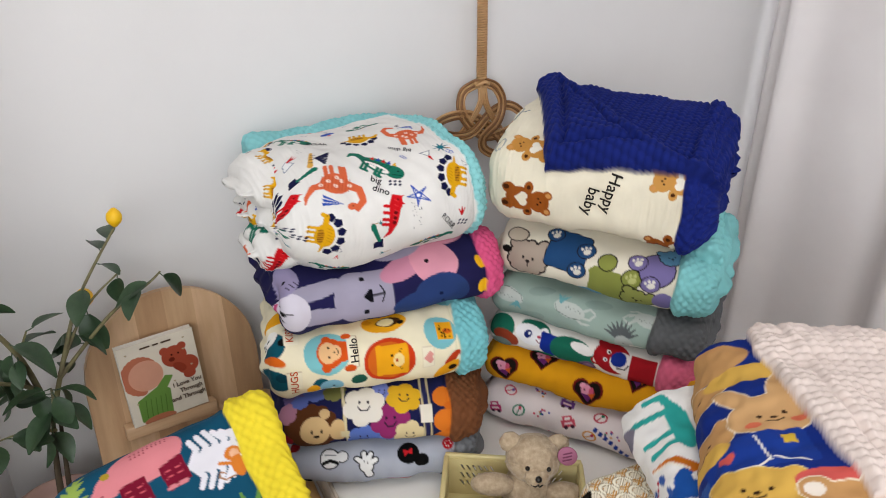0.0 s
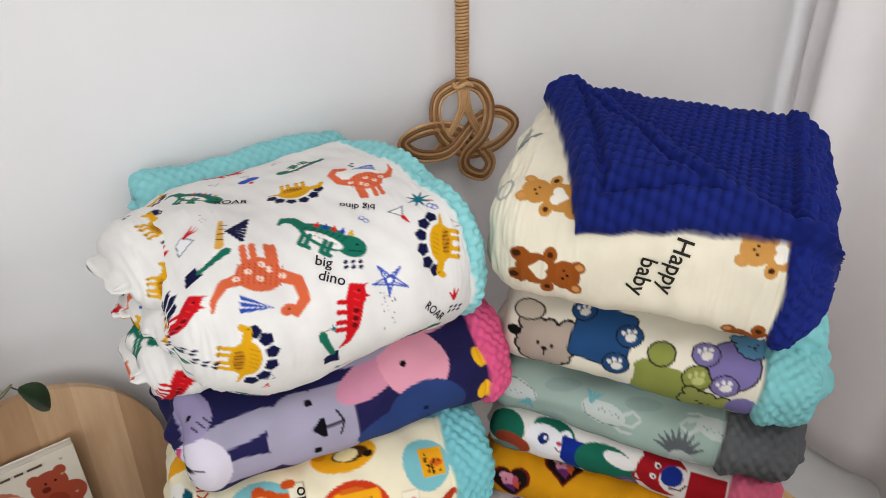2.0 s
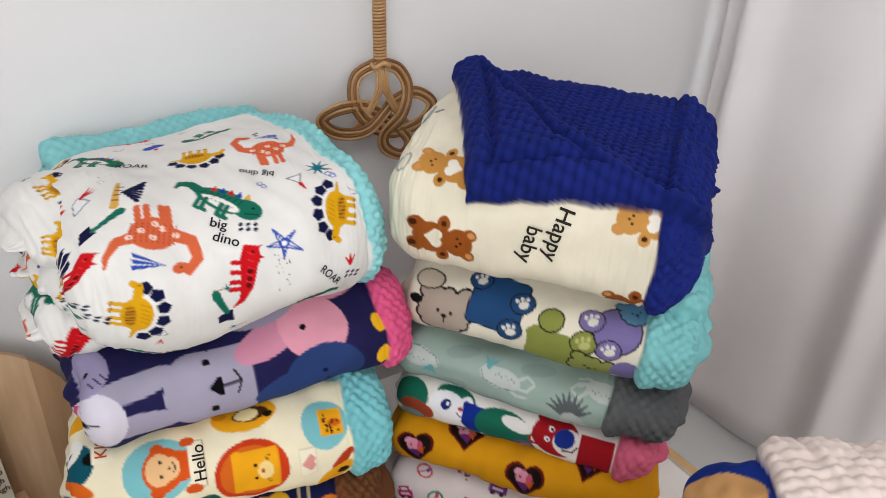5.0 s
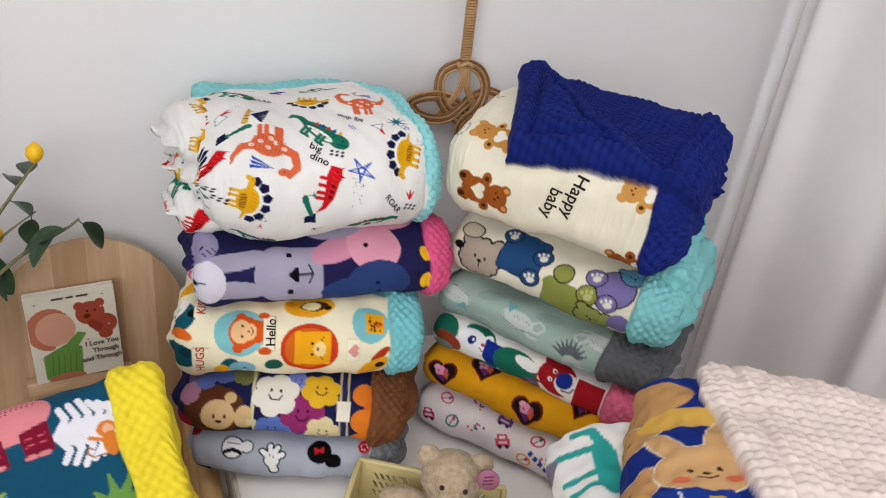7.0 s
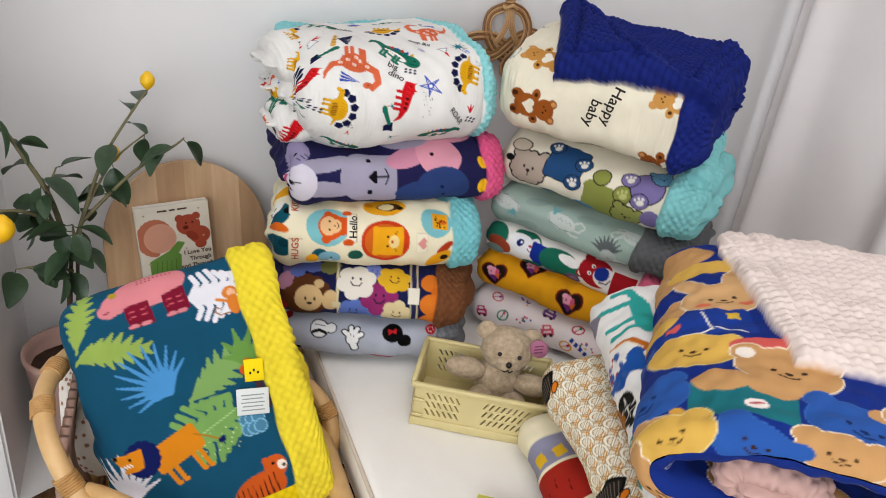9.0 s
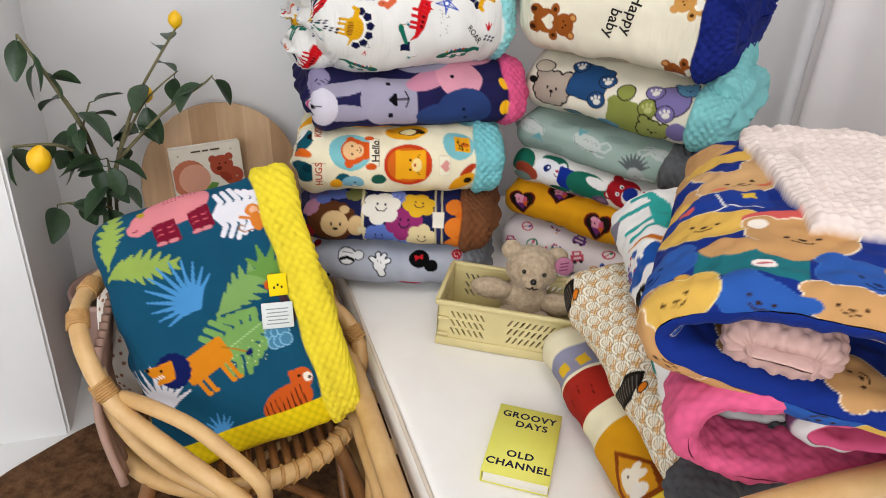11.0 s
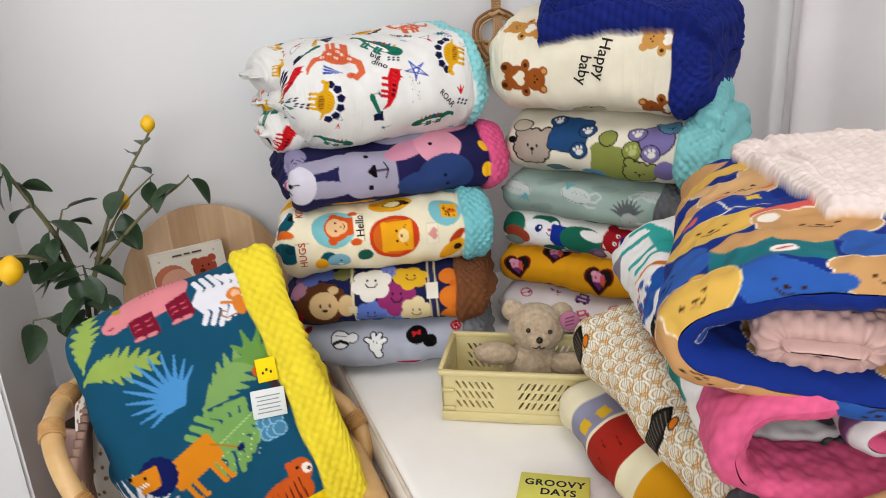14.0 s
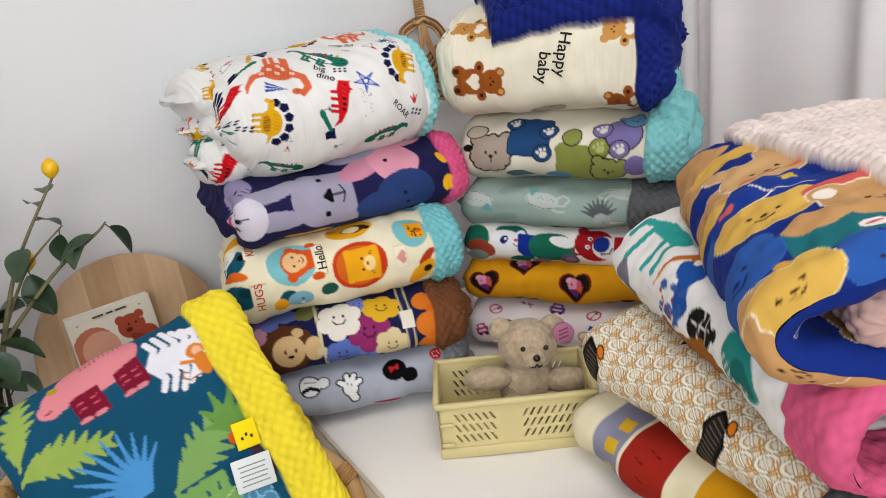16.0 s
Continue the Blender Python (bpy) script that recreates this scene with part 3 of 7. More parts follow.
def stego(p, u, s, turn, size, body="e0b022", plate="1d2150", line="a5791a"):
    p.at(u, s, turn, size)
    for k in range(6):
        q = radians(18 + 29 * k)
        p.poly([(0.98 * math.cos(q) + 0.2 * math.cos(q + w), 0.78 * math.sin(q) + 0.2 * math.sin(q + w)) for w in (0, 1.3, 2.5, 3.8, 5.0)], plate, 0.03)
    p.line([(-0.5, 0), (-1.0, 0.05), (-1.12, -0.12)], 0.3, body, 0.2).line([(0.4, 0.0), (1.05, -0.12)], 0.24, body, 0.06)
    for x in (-0.42, -0.15, 0.2, 0.45):
        p.line([(x, -0.2), (x - 0.04, -0.72)], 0.16, body).line([(x - 0.09, -0.72), (x + 0.05, -0.72)], 0.05, line)
    p.oval(0, 0, 0.66, 0.46, body).oval(0.05, -0.18, 0.42, 0.16, "c9952a")
    for k in range(6):
        p.line([(-0.3 + 0.13 * k, -0.08), (-0.27 + 0.13 * k, -0.3)], 0.035, "6b4a1c")
    for k in range(5):
        p.line([(-0.4 + 0.16 * k, 0.1), (-0.3 + 0.16 * k, 0.34)], 0.03, "c3941c")
    p.oval(-1.02, 0.07, 0.03, 0.03, "222222")


def tricer(p, u, s, turn, size, red="d3222e"):
    p.at(u, s, turn, size)
    p.line([(-0.5, 0.05), (0.3, 0.05), (0.8, -0.05), (1.1, -0.3)], 0.62, red, 0.05)
    for x in (-0.55, -0.2, 0.15, 0.4):
        p.line([(x, -0.1), (x, -0.52)], 0.17, red)
    p.poly([(-0.6, 0.35), (-1.05, 0.3), (-1.1, -0.1), (-0.7, -0.2)], red, 0.08).poly([(-0.62, 0.2), (-0.72, 0.62), (-0.88, 0.25)], red).poly([(-0.95, 0.2), (-1.15, 0.5), (-1.12, 0.1)], red)
    for x in (-0.25, 0.02, 0.26):
        p.oval(x, 0.1, 0.1, 0.1, "7d1620")
    for k in range(5):
        p.line([(-0.9 + 0.25 * k, 0.0), (-0.82 + 0.25 * k, 0.2)], 0.03, "e8525a")
    p.oval(-0.92, 0.16, 0.045, 0.045, "2a1010")


def bronto(p, u, s, turn, size, flip=1, col="dd7a55"):
    p.at(u, s, turn, size, flip)
    p.line([(-0.3, 0.0), (-0.75, -0.15), (-0.95, -0.5), (-0.95, -0.8)], 0.34, col, 0.05)
    p.line([(0.3, 0.1), (0.85, -0.05), (1.0, -0.5), (0.8, -0.82), (0.6, -0.72)], 0.34, col, 0.16)
    p.oval(0.62, -0.76, 0.2, 0.13, col, 20).oval(0, 0.05, 0.52, 0.4, col)
    for x in (-0.3, -0.1, 0.22, 0.36):
        p.line([(x, 0.3), (x - 0.05, 0.78)], 0.15, col)
    for x, y in ((-0.25, 0.1), (0.0, -0.05), (0.2, 0.18), (0.05, 0.28), (0.5, 0.05), (-0.5, -0.05)):
        p.oval(x, y, 0.085, 0.07, "f3d9cc")
    for k in range(9):
        p.line([(-0.5 + 0.12 * k, -0.2), (-0.45 + 0.12 * k, 0.32)], 0.018, "b9563a")
    p.oval(0.62, -0.74, 0.025, 0.025, "222222")
    for i in range(3):
        p.poly([(-0.45 + 0.0 * i, -0.42 - 0.16 * i), (0.28, -0.72), (-0.4, -0.54 - 0.16 * i)], "3a62b8")


def rex(p, u, s, turn, size, flip=1, col="27806c"):
    p.at(u, s, turn, size, flip)
    p.line([(-0.35, 0.0), (-0.8, 0.2), (-1.05, 0.12), (-1.1, -0.05)], 0.4, col, 0.1)
    p.oval(0, 0, 0.66, 0.38, col, -8).oval(0.72, -0.06, 0.4, 0.3, col, -15).oval(0.05, -0.12, 0.5, 0.17, "f4f2ee", -6)
    for x in (-0.45, -0.3, 0.1, 0.24):
        p.line([(x, -0.15), (x - 0.02, -0.5), (x + 0.08, -0.52)], 0.12, col)
    for k, c in enumerate(("d3222e", "2d4fb0", "d3222e", "2d4fb0", "e0b022")):
        x = -0.35 + 0.22 * k
        p.poly([(x, 0.26), (x + 0.08, 0.46), (x + 0.18, 0.24)], c)
    for k in range(7):
        p.oval(-0.3 + 0.11 * k, -0.13 + 0.03 * (k % 2), 0.02, 0.02, "27806c")
        p.line([(-0.5 + 0.16 * k, 0.02), (-0.42 + 0.16 * k, 0.18)], 0.03, "1b6253")
    p.oval(0.85, 0.02, 0.035, 0.035, "101010").line([(0.7, -0.2), (1.02, -0.14)], 0.03, "12493d")


def small_doodles(p, rs, u, s, size=0.012):
    kind = rs.randint(0, 6)
    p.at(u, s, rs.uniform(0, 360), size)
    if kind == 0:
        for k in range(3):
            p.oval(-0.5 + 0.5 * k, 0.3 * (k % 2), 0.2, 0.26, "20244f")
    elif kind == 1:
        p.line([(-0.8, -0.3), (0, 0), (0.8, 0.2)], 0.12, "b3894f")
        for q in (20, 70, 120, 170, -30):
            p.line([(0.8, 0.2), (0.8 + 0.7 * math.cos(radians(q)), 0.2 + 0.7 * math.sin(radians(q)))], 0.22, "27808a", 0.04)
    elif kind == 2:
        for k in range(3):
            p.line([(0, -0.5), (-0.4 + 0.4 * k, 0.6)], 0.24, "d3222e", 0.05)
    elif kind == 3:
        p.ring(-0.3, 0, 0.4, 0.4, 0.12, "4d6ac0").ring(0.3, 0.15, 0.4, 0.35, 0.12, "4d6ac0").line([(-0.6, -0.2), (0.6, -0.2)], 0.1, "4d6ac0")
    elif kind == 4:
        p.line([(-0.7, 0), (0.7, 0)], 0.08, "7c8290").line([(-0.7, 0), (0, 0.9), (0.7, 0)], 0.08, "7c8290")
    else:
        for k in range(7):
            p.oval(rs.uniform(-1, 1), rs.uniform(-1, 1), 0.06, 0.06, "444850")


def art_dinos(p):
    rs = np.random.RandomState(5)
    for u, s, a, k in ((0.105, 0.006, -101, 0.033), (0.349, 0.059, 72, 0.032), (0.235, 0.205, 165, 0.029), (0.085, 0.32, 200, 0.028), (0.038, 0.127, -80, 0.03), (0.015, 0.042, -100, 0.026)):
        stego(p, u, s, a, k)
    for u, s, a, k in ((0.224, 0.012, -106, 0.033), (0.056, 0.072, -130, 0.032), (0.063, 0.207, 88, 0.03), (0.2, 0.345, 20, 0.03)):
        tricer(p, u, s, a, k)
    bronto(p, 0.143, 0.088, -20, 0.046)
    bronto(p, 0.318, 0.182, 165, 0.038)
    bronto(p, 0.02, 0.36, 20, 0.04)
    rex(p, 0.228, 0.115, -42, 0.045)
    rex(p, 0.136, 0.268, -50, 0.035)
    rex(p, 0.301, -0.056, 8, 0.036, -1)
    rex(p, 0.041, -0.008, 60, 0.026, -1)
    rex(p, 0.12, -0.085, 0, 0.03)
    rex(p, 0.275, 0.275, 190, 0.03)
    # a fan-backed beast, a rocket, a volcano, palms, a winged one
    p.at(0.133, 0.163, 60, 0.02).line([(-1.1, 0.0), (1.0, 0.3)], 0.5, "e2b765", 0.25)
    for k in range(4):
        p.line([(-0.7 + 0.4 * k, -0.15), (-0.6 + 0.4 * k, 0.25)], 0.07, "3a3040")
    for k in range(7):
        p.line([(-0.1, -0.2), (-0.9 + 0.3 * k, -1.15)], 0.1, "1d2150", 0.24)
    p.at(0.095, 0.18, 15, 0.014).poly([(-1.0, -0.7), (0.6, -0.7), (0.3, 0.7), (-0.4, 0.6)], "8d97a8").poly([(-0.85, -0.58), (0.45, -0.58), (0.2, 0.58), (-0.33, 0.5)], "eeeeee")
    for k in range(3):
        p.line([(0.4, 0.4), (1.5, 0.2 + 0.45 * k)], 0.35, "d3222e", 0.05)
    for u, s, a in ((0.1, 0.13, 0), (0.19, -0.02, 95)):
        p.at(u, s, a, 0.019).poly([(-1.2, -0.7), (-0.2, -0.7), (-0.4, 0.25), (-1.0, 0.25)], "1d2150").line([(-0.3, -0.35), (0.5, -0.1), (1.3, 0.1)], 0.34, "27806c", 0.5).oval(1.2, 0.08, 0.38, 0.27, "27806c")
    p.at(0.275, 0.039, -35, 0.018)
    for q in (0, 72, 144, 216, 288):
        x, y = 1.25 * math.cos(radians(q)), 1.0 * math.sin(radians(q))
        p.line([(0.15 * y, -0.2 * x), (x, y), (-0.2 * y, 0.25 * x)], 0.1, "4565bb").line([(0, 0), (0.8 * x, 0.8 * y)], 0.07, "4565bb")
    p.oval(0, 0, 0.32, 0.32, "4565bb").oval(0, 0, 0.18, 0.18, "f0f0f0")
    p.at(0.209, 0.286, 0, 0.014).oval(-0.4, 0, 0.6, 0.4, "4565bb").oval(0.4, 0.1, 0.6, 0.4, "4565bb").oval(0.0, -0.7, 0.2, 0.3, "d3222e")
    p.at(0.354, 0.121, 0, 0.014).line([(0, 0), (0.9, -0.7)], 0.15, "c08a50")
    for q in range(0, 360, 45):
        p.line([(0, 0), (math.cos(radians(q)), math.sin(radians(q)))], 0.4, "1f7f8e", 0.06)
    p.at(0.321, 0.11, 10, 0.014).poly([(-0.7, 0.7), (0.8, 0.5), (0, -0.5)], "7c8290").poly([(-0.5, 0.58), (0.6, 0.42), (0, -0.32)], "f0efec").line([(0, -0.5), (0, -1.2)], 0.4, "d3222e", 0.1)
    p.at(0.354, -0.005, 0, 0.009)
    for q in (40, 90, 140):
        p.line([(0, -0.6), (math.cos(radians(q)), math.sin(radians(q)))], 0.5, "d3222e", 0.15)
    for u, s in ((0.241, 0.066), (0.356, -0.03), (0.07, 0.0), (0.055, 0.02)):
        p.at(u, s, -20, 0.008)
        for k in range(6):
            p.oval(-1 + 1.0 * (k % 3), 0.8 * (k // 3), 0.36, 0.26, "1d2150", 40)
    for k in range(34):
        u, s = rs.uniform(0.0, 0.38), rs.uniform(-0.1, 0.4)
        d = np.abs(p.c[np.argmin(np.abs(p.u[:, 0] - u)), np.argmin(np.abs(p.s[0] - s))] - lin("ebe9e6")).max()
        if d < 0.05:
            small_doodles(p, rs, u, s, 0.009)
    for k in range(26):
        p.at(0.258 + 0.02 * rs.rand(), -0.02 + 0.05 * rs.rand(), 0, 0.001).oval(0, 0, 0.6, 0.6, "555a66")


def art_rabbits(p):
    lil, pale = "b0abbd", "dcd7e2"
    # a lilac rabbit lying on its side, ears towards the left
    p.at(0.168, -0.004, -90, 0.05)
    p.oval(-0.52, -1.55, 0.32, 1.0, lil, 6).oval(0.42, -1.55, 0.32, 1.0, lil, -4).oval(0, -0.05, 0.98, 0.92, lil).rect(0, 0.7, 1.9, 0.9, lil)
    p.at(0.168, -0.004, -90, 0.05).oval(-0.62, 0.12, 0.09, 0.1, "15131f").oval(0.55, 0.12, 0.09, 0.1, "15131f").poly([(-0.16, 0.32), (0.16, 0.32), (0, 0.12)], "15131f", 0.06)
    p.line([(0, 0.3), (0, 0.78)], 0.05, "15131f").line([(-0.26, 0.7), (0, 0.82), (0.26, 0.7)], 0.05, "15131f")
    p.at(0.033, -0.012, -80, 0.045).oval(0, 0, 0.92, 1.0, pale).oval(-0.35, 0.05, 0.09, 0.09, "15131f").oval(0.4, 0.0, 0.09, 0.09, "15131f").oval(0.02, 0.12, 0.12, 0.09, "15131f").line([(0, 0.1), (0, 0.4)], 0.05, "15131f")
    p.at(0.035, 0.062, -70, 0.04).oval(0, 0, 1.0, 0.9, "a79fbd").oval(0.1, 0.2, 0.09, 0.09, "15131f")
    for k in range(3):
        p.line([(0.5, 0.1 + 0.2 * k), (0.8, 0.15 + 0.2 * k)], 0.04, "15131f")
    p.at(0.312, 0.038, -80, 0.052).oval(-0.15, -1.1, 0.45, 0.95, "d49bb0", 10).oval(0, 0, 0.9, 0.85, "e2a8b8").oval(-0.05, -0.25, 0.08, 0.08, "15131f").line([(0.7, 0.1), (0.95, 0.15)], 0.03, "7a4a5c").line([(0.65, 0.3), (0.9, 0.38)], 0.03, "7a4a5c")
    p.at(0.316, -0.035, -90, 0.045).oval(0, 0, 1.0, 1.2, "3f5485").oval(-0.1, -1.3, 0.3, 0.8, "3f5485", 10).oval(0.35, -1.2, 0.3, 0.8, "3f5485", -10).oval(-0.1, 0.0, 0.08, 0.08, "1c2850").oval(0.3, 0.1, 0.08, 0.08, "1c2850")
    for s in (0.018, -0.03):
        p.at(0.398, s, 0, 0.012).oval(0, 0, 0.9, 1.2, "f2c530")
    p.at(0.145, -0.075, 0, 0.03).oval(0, 0, 1.4, 0.5, "d8a845")
    p.at(0.01, -0.02, 0, 0.02).rect(-0.5, 0, 0.7, 3.0, "cc5f8a")
    p.at(0.25, 0.1, 0, 0.05).oval(0, 0, 1.2, 0.9, lil).oval(2, 0.3, 1, 0.9, "e2a8b8")


def flower(p, x, y, r, code, n=6, mid=None):
    for k in range(n):
        q = 2 * math.pi * k / n + 0.3
        p.oval(x + 0.62 * r * math.cos(q), y + 0.62 * r * math.sin(q), 0.45 * r, 0.45 * r, code)
    p.oval(x, y, 0.6 * r, 0.6 * r, mid or code)


def art_zoo(p):
    aqua, teal, org, yel, red = "8fc9cf", "1d6474", "e07a2c", "efb42c", "d2512a"
    ink_ = "2a2420"
    p.at(0.0, 0.0, 0, 0.01).oval(0.6, 3.0, 3.2, 3.2, teal).oval(0.2, 5.2, 2.5, 2.2, "f2f0ea", 20).oval(-0.8, 6.3, 1.0, 0.9, "151515").oval(-0.4, 4.7, 0.8, 0.7, "151515").oval(1.0, 5.3, 0.5, 0.4, "151515").oval(3.4, 3.2, 0.8, 0.7, "151515")
    p.at(0.0, 0.0, 0, 0.01).oval(1.0, 0.2, 2.8, 0.9, org, -25).oval(1.0, -4.2, 3.2, 2.4, teal).oval(2.8, -3.2, 1.0, 0.9, "174f5e")
    for s in (0.042, -0.04):
        p.at(0.048, s, 0, 0.01).rect(0, 0, 2.6, 3.6, "c9b9a0").rect(0, 0, 2.4, 3.4, "f3ecd8")
    p.at(0.108, 0.003, 0, 0.038).oval(-0.05, 0.0, 1.05, 1.02, aqua).oval(0.5, 0.0, 0.65, 0.5, "d9682c").oval(0.1, 0.0, 0.62, 0.7, "d9682c").oval(-0.05, 0.62, 0.22, 0.22, "d9682c").oval(-0.12, -0.66, 0.22, 0.22, "d9682c").oval(-0.02, 0.0, 0.42, 0.5, "eec79a").oval(0.3, 0.0, 0.3, 0.36, "eec79a").oval(0.02, 0.22, 0.05, 0.06, ink_).oval(0.02, -0.22, 0.05, 0.06, ink_).oval(0.28, 0.0, 0.05, 0.04, ink_).line([(0.4, 0.15), (0.46, 0), (0.4, -0.15)], 0.04, ink_)
    p.at(0.15, 0.0, 0, 0.03).rect(0, 0.05, 0.62, 1.9, "c9b9a0").rect(0, 0.05, 0.56, 1.84, "f3ecd8").oval(-0.3, 1.0, 0.3, 0.2, "d9682c").oval(-0.2, -0.95, 0.35, 0.22, "d9682c")
    p.at(0.212, 0.052, 0, 0.03).oval(0, 0, 1.35, 0.75, yel).oval(0.25, 0.0, 0.75, 0.34, "5a3a1a").oval(0.1, 0, 0.5, 0.28, "f4e3b4").oval(0.98, -0.2, 0.2, 0.16, ink_).oval(-1.0, 0.2, 0.3, 0.2, "d99a20")
    p.at(0.217, -0.025, 0, 0.043).oval(-0.1, 0, 1.05, 1.0, red).oval(-0.15, 0.0, 0.85, 0.82, "da7a30").rect(0.02, 0, 1.05, 1.1, yel, 0, 0.12).oval(-0.5, 0.55, 0.16, 0.16, yel).oval(-0.5, -0.55, 0.16, 0.16, yel).oval(0.28, 0.0, 0.22, 0.3, "f4dca0").oval(0.0, 0.22, 0.045, 0.055, ink_).oval(0.0, -0.22, 0.045, 0.055, ink_).oval(0.2, 0.0, 0.05, 0.07, "c0502a")
    for y in (-0.4, -0.33, 0.33, 0.4):
        p.line([(0.3, y), (0.44, y * 1.15)], 0.02, ink_)
    p.at(0.282, -0.026, 0, 0.02).rect(0, 0, 1.1, 1.9, "c9b9a0").rect(0, 0, 1.0, 1.8, "f3ecd8").at(0.282, -0.026, -90, 0.02).heart(0, 0, 0.5, "e3a7a0")
    p.at(0.312, 0.018, 0, 0.03).oval(-0.1, 0.0, 1.0, 1.1, aqua).rect(0.15, 0.05, 0.9, 1.1, yel, 0, 0.06).oval(0.3, -0.02, 0.3, 0.16, org)
    rs = np.random.RandomState(2)
    for k in range(16):
        p.oval(rs.uniform(-0.25, 0.55), rs.uniform(-0.45, 0.55), 0.05, 0.06, "3a2a18")
    p.at(0.327, -0.035, 40, 0.016).oval(0, 0, 1.2, 0.5, "c5502a").at(0.317, -0.062, 35, 0.026).oval(0, 0, 1.1, 0.6, yel).oval(0.4, -0.1, 0.3, 0.3, "3a2a18")
    p.at(0.095, -0.062, 0, 0.03).oval(-0.1, 0.2, 0.5, 0.48, teal).oval(0.5, -0.05, 0.7, 0.55, "8fbcd0").oval(-0.55, -0.2, 0.4, 0.5, yel).oval(0.62, 0.0, 0.06, 0.06, ink_).oval(0.6, -0.35, 0.14, 0.1, "f3ecd8")
    p.at(0.158, -0.055, 0, 0.014).oval(0, 0, 1.0, 0.8, "2f6a5c").rect(0.0, -1.4, 1.6, 1.2, "f3ecd8")
    for k in range(6):
        p.at(0.03 + 0.06 * k, 0.1, 30 * k, 0.025).oval(0, 0, 1, 0.7, (yel, aqua, org, teal)[k % 4])


def art_garden(p):
    p.at(0.05, -0.018, 0, 0.042)
    for k in range(12):
        q = 2 * math.pi * k / 12
        p.oval(0.85 * math.cos(q), 0.75 * math.sin(q), 0.3, 0.3, "6b4429")
    p.oval(0, 0, 0.95, 0.85, "6b4429").oval(0.15, -0.12, 0.62, 0.55, "d8bd93").oval(0.55, 0.55, 0.22, 0.22, "d8bd93").oval(1.1, -0.2, 0.35, 0.5, "d8bd93").oval(0.02, -0.1, 0.05, 0.06, "2a2020").oval(0.42, -0.1, 0.05, 0.06, "2a2020").oval(0.2, -0.28, 0.12, 0.07, "2a2020")
    for u, s, r, c in ((0.02, 0.045, 0.022, "7d6f9c"), (0.055, 0.05, 0.02, "6f7fbd"), (0.09, 0.05, 0.02, "8a8a5a"), (0.005, 0.01, 0.02, "b78aa0"), (0.03, 0.03, 0.014, "6f7fbd"), (0.0, -0.045, 0.016, "b02a40")):
        p.at(u, s, 0, 1)
        flower(p, 0, 0, r, c, 7)
    p.at(0.108, 0.0, 0, 0.01).rect(0, 0, 0.5, 16, "d9cfae", 4).rect(0, -3.4, 1.6, 1.2, "d9cfae")
    for u, s, r, c in ((0.172, -0.052, 0.03, "7d93d0"), (0.14, -0.048, 0.028, "6f86c8"), (0.175, 0.04, 0.02, "8592cf"), (0.188, -0.015, 0.034, "a0407c"), (0.214, 0.03, 0.031, "e5bd3c"), (0.222, -0.045, 0.028, "e2d3ac"), (0.142, 0.016, 0.036, "e7e2da")):
        p.at(u, s, 0, 1)
        flower(p, 0, 0, r, c, 6)
        p.at(u, s, 0, r).line([(-0.3, -0.05), (-0.15, -0.25), (0.15, -0.25), (0.3, -0.05)], 0.07, "3a3040").oval(-0.22, 0.18, 0.06, 0.09, "3a3040").oval(0.22, 0.18, 0.06, 0.09, "3a3040")
    p.at(0.253, 0.0, 0, 0.01).rect(0, 0, 1.6, 18, "cfc4a4", 2).rect(0, 0, 0.9, 18, "3a3c66", 2).rect(-0.05, -0.4, 2.2, 3.4, "ece6da", 2)
    for s in (0.026, -0.02, -0.06):
        p.at(0.287, s, 0, 0.022).oval(0, 0, 1.0, 0.95, "e08a38").oval(0.5, -0.9, 0.6, 0.4, "d97f30")


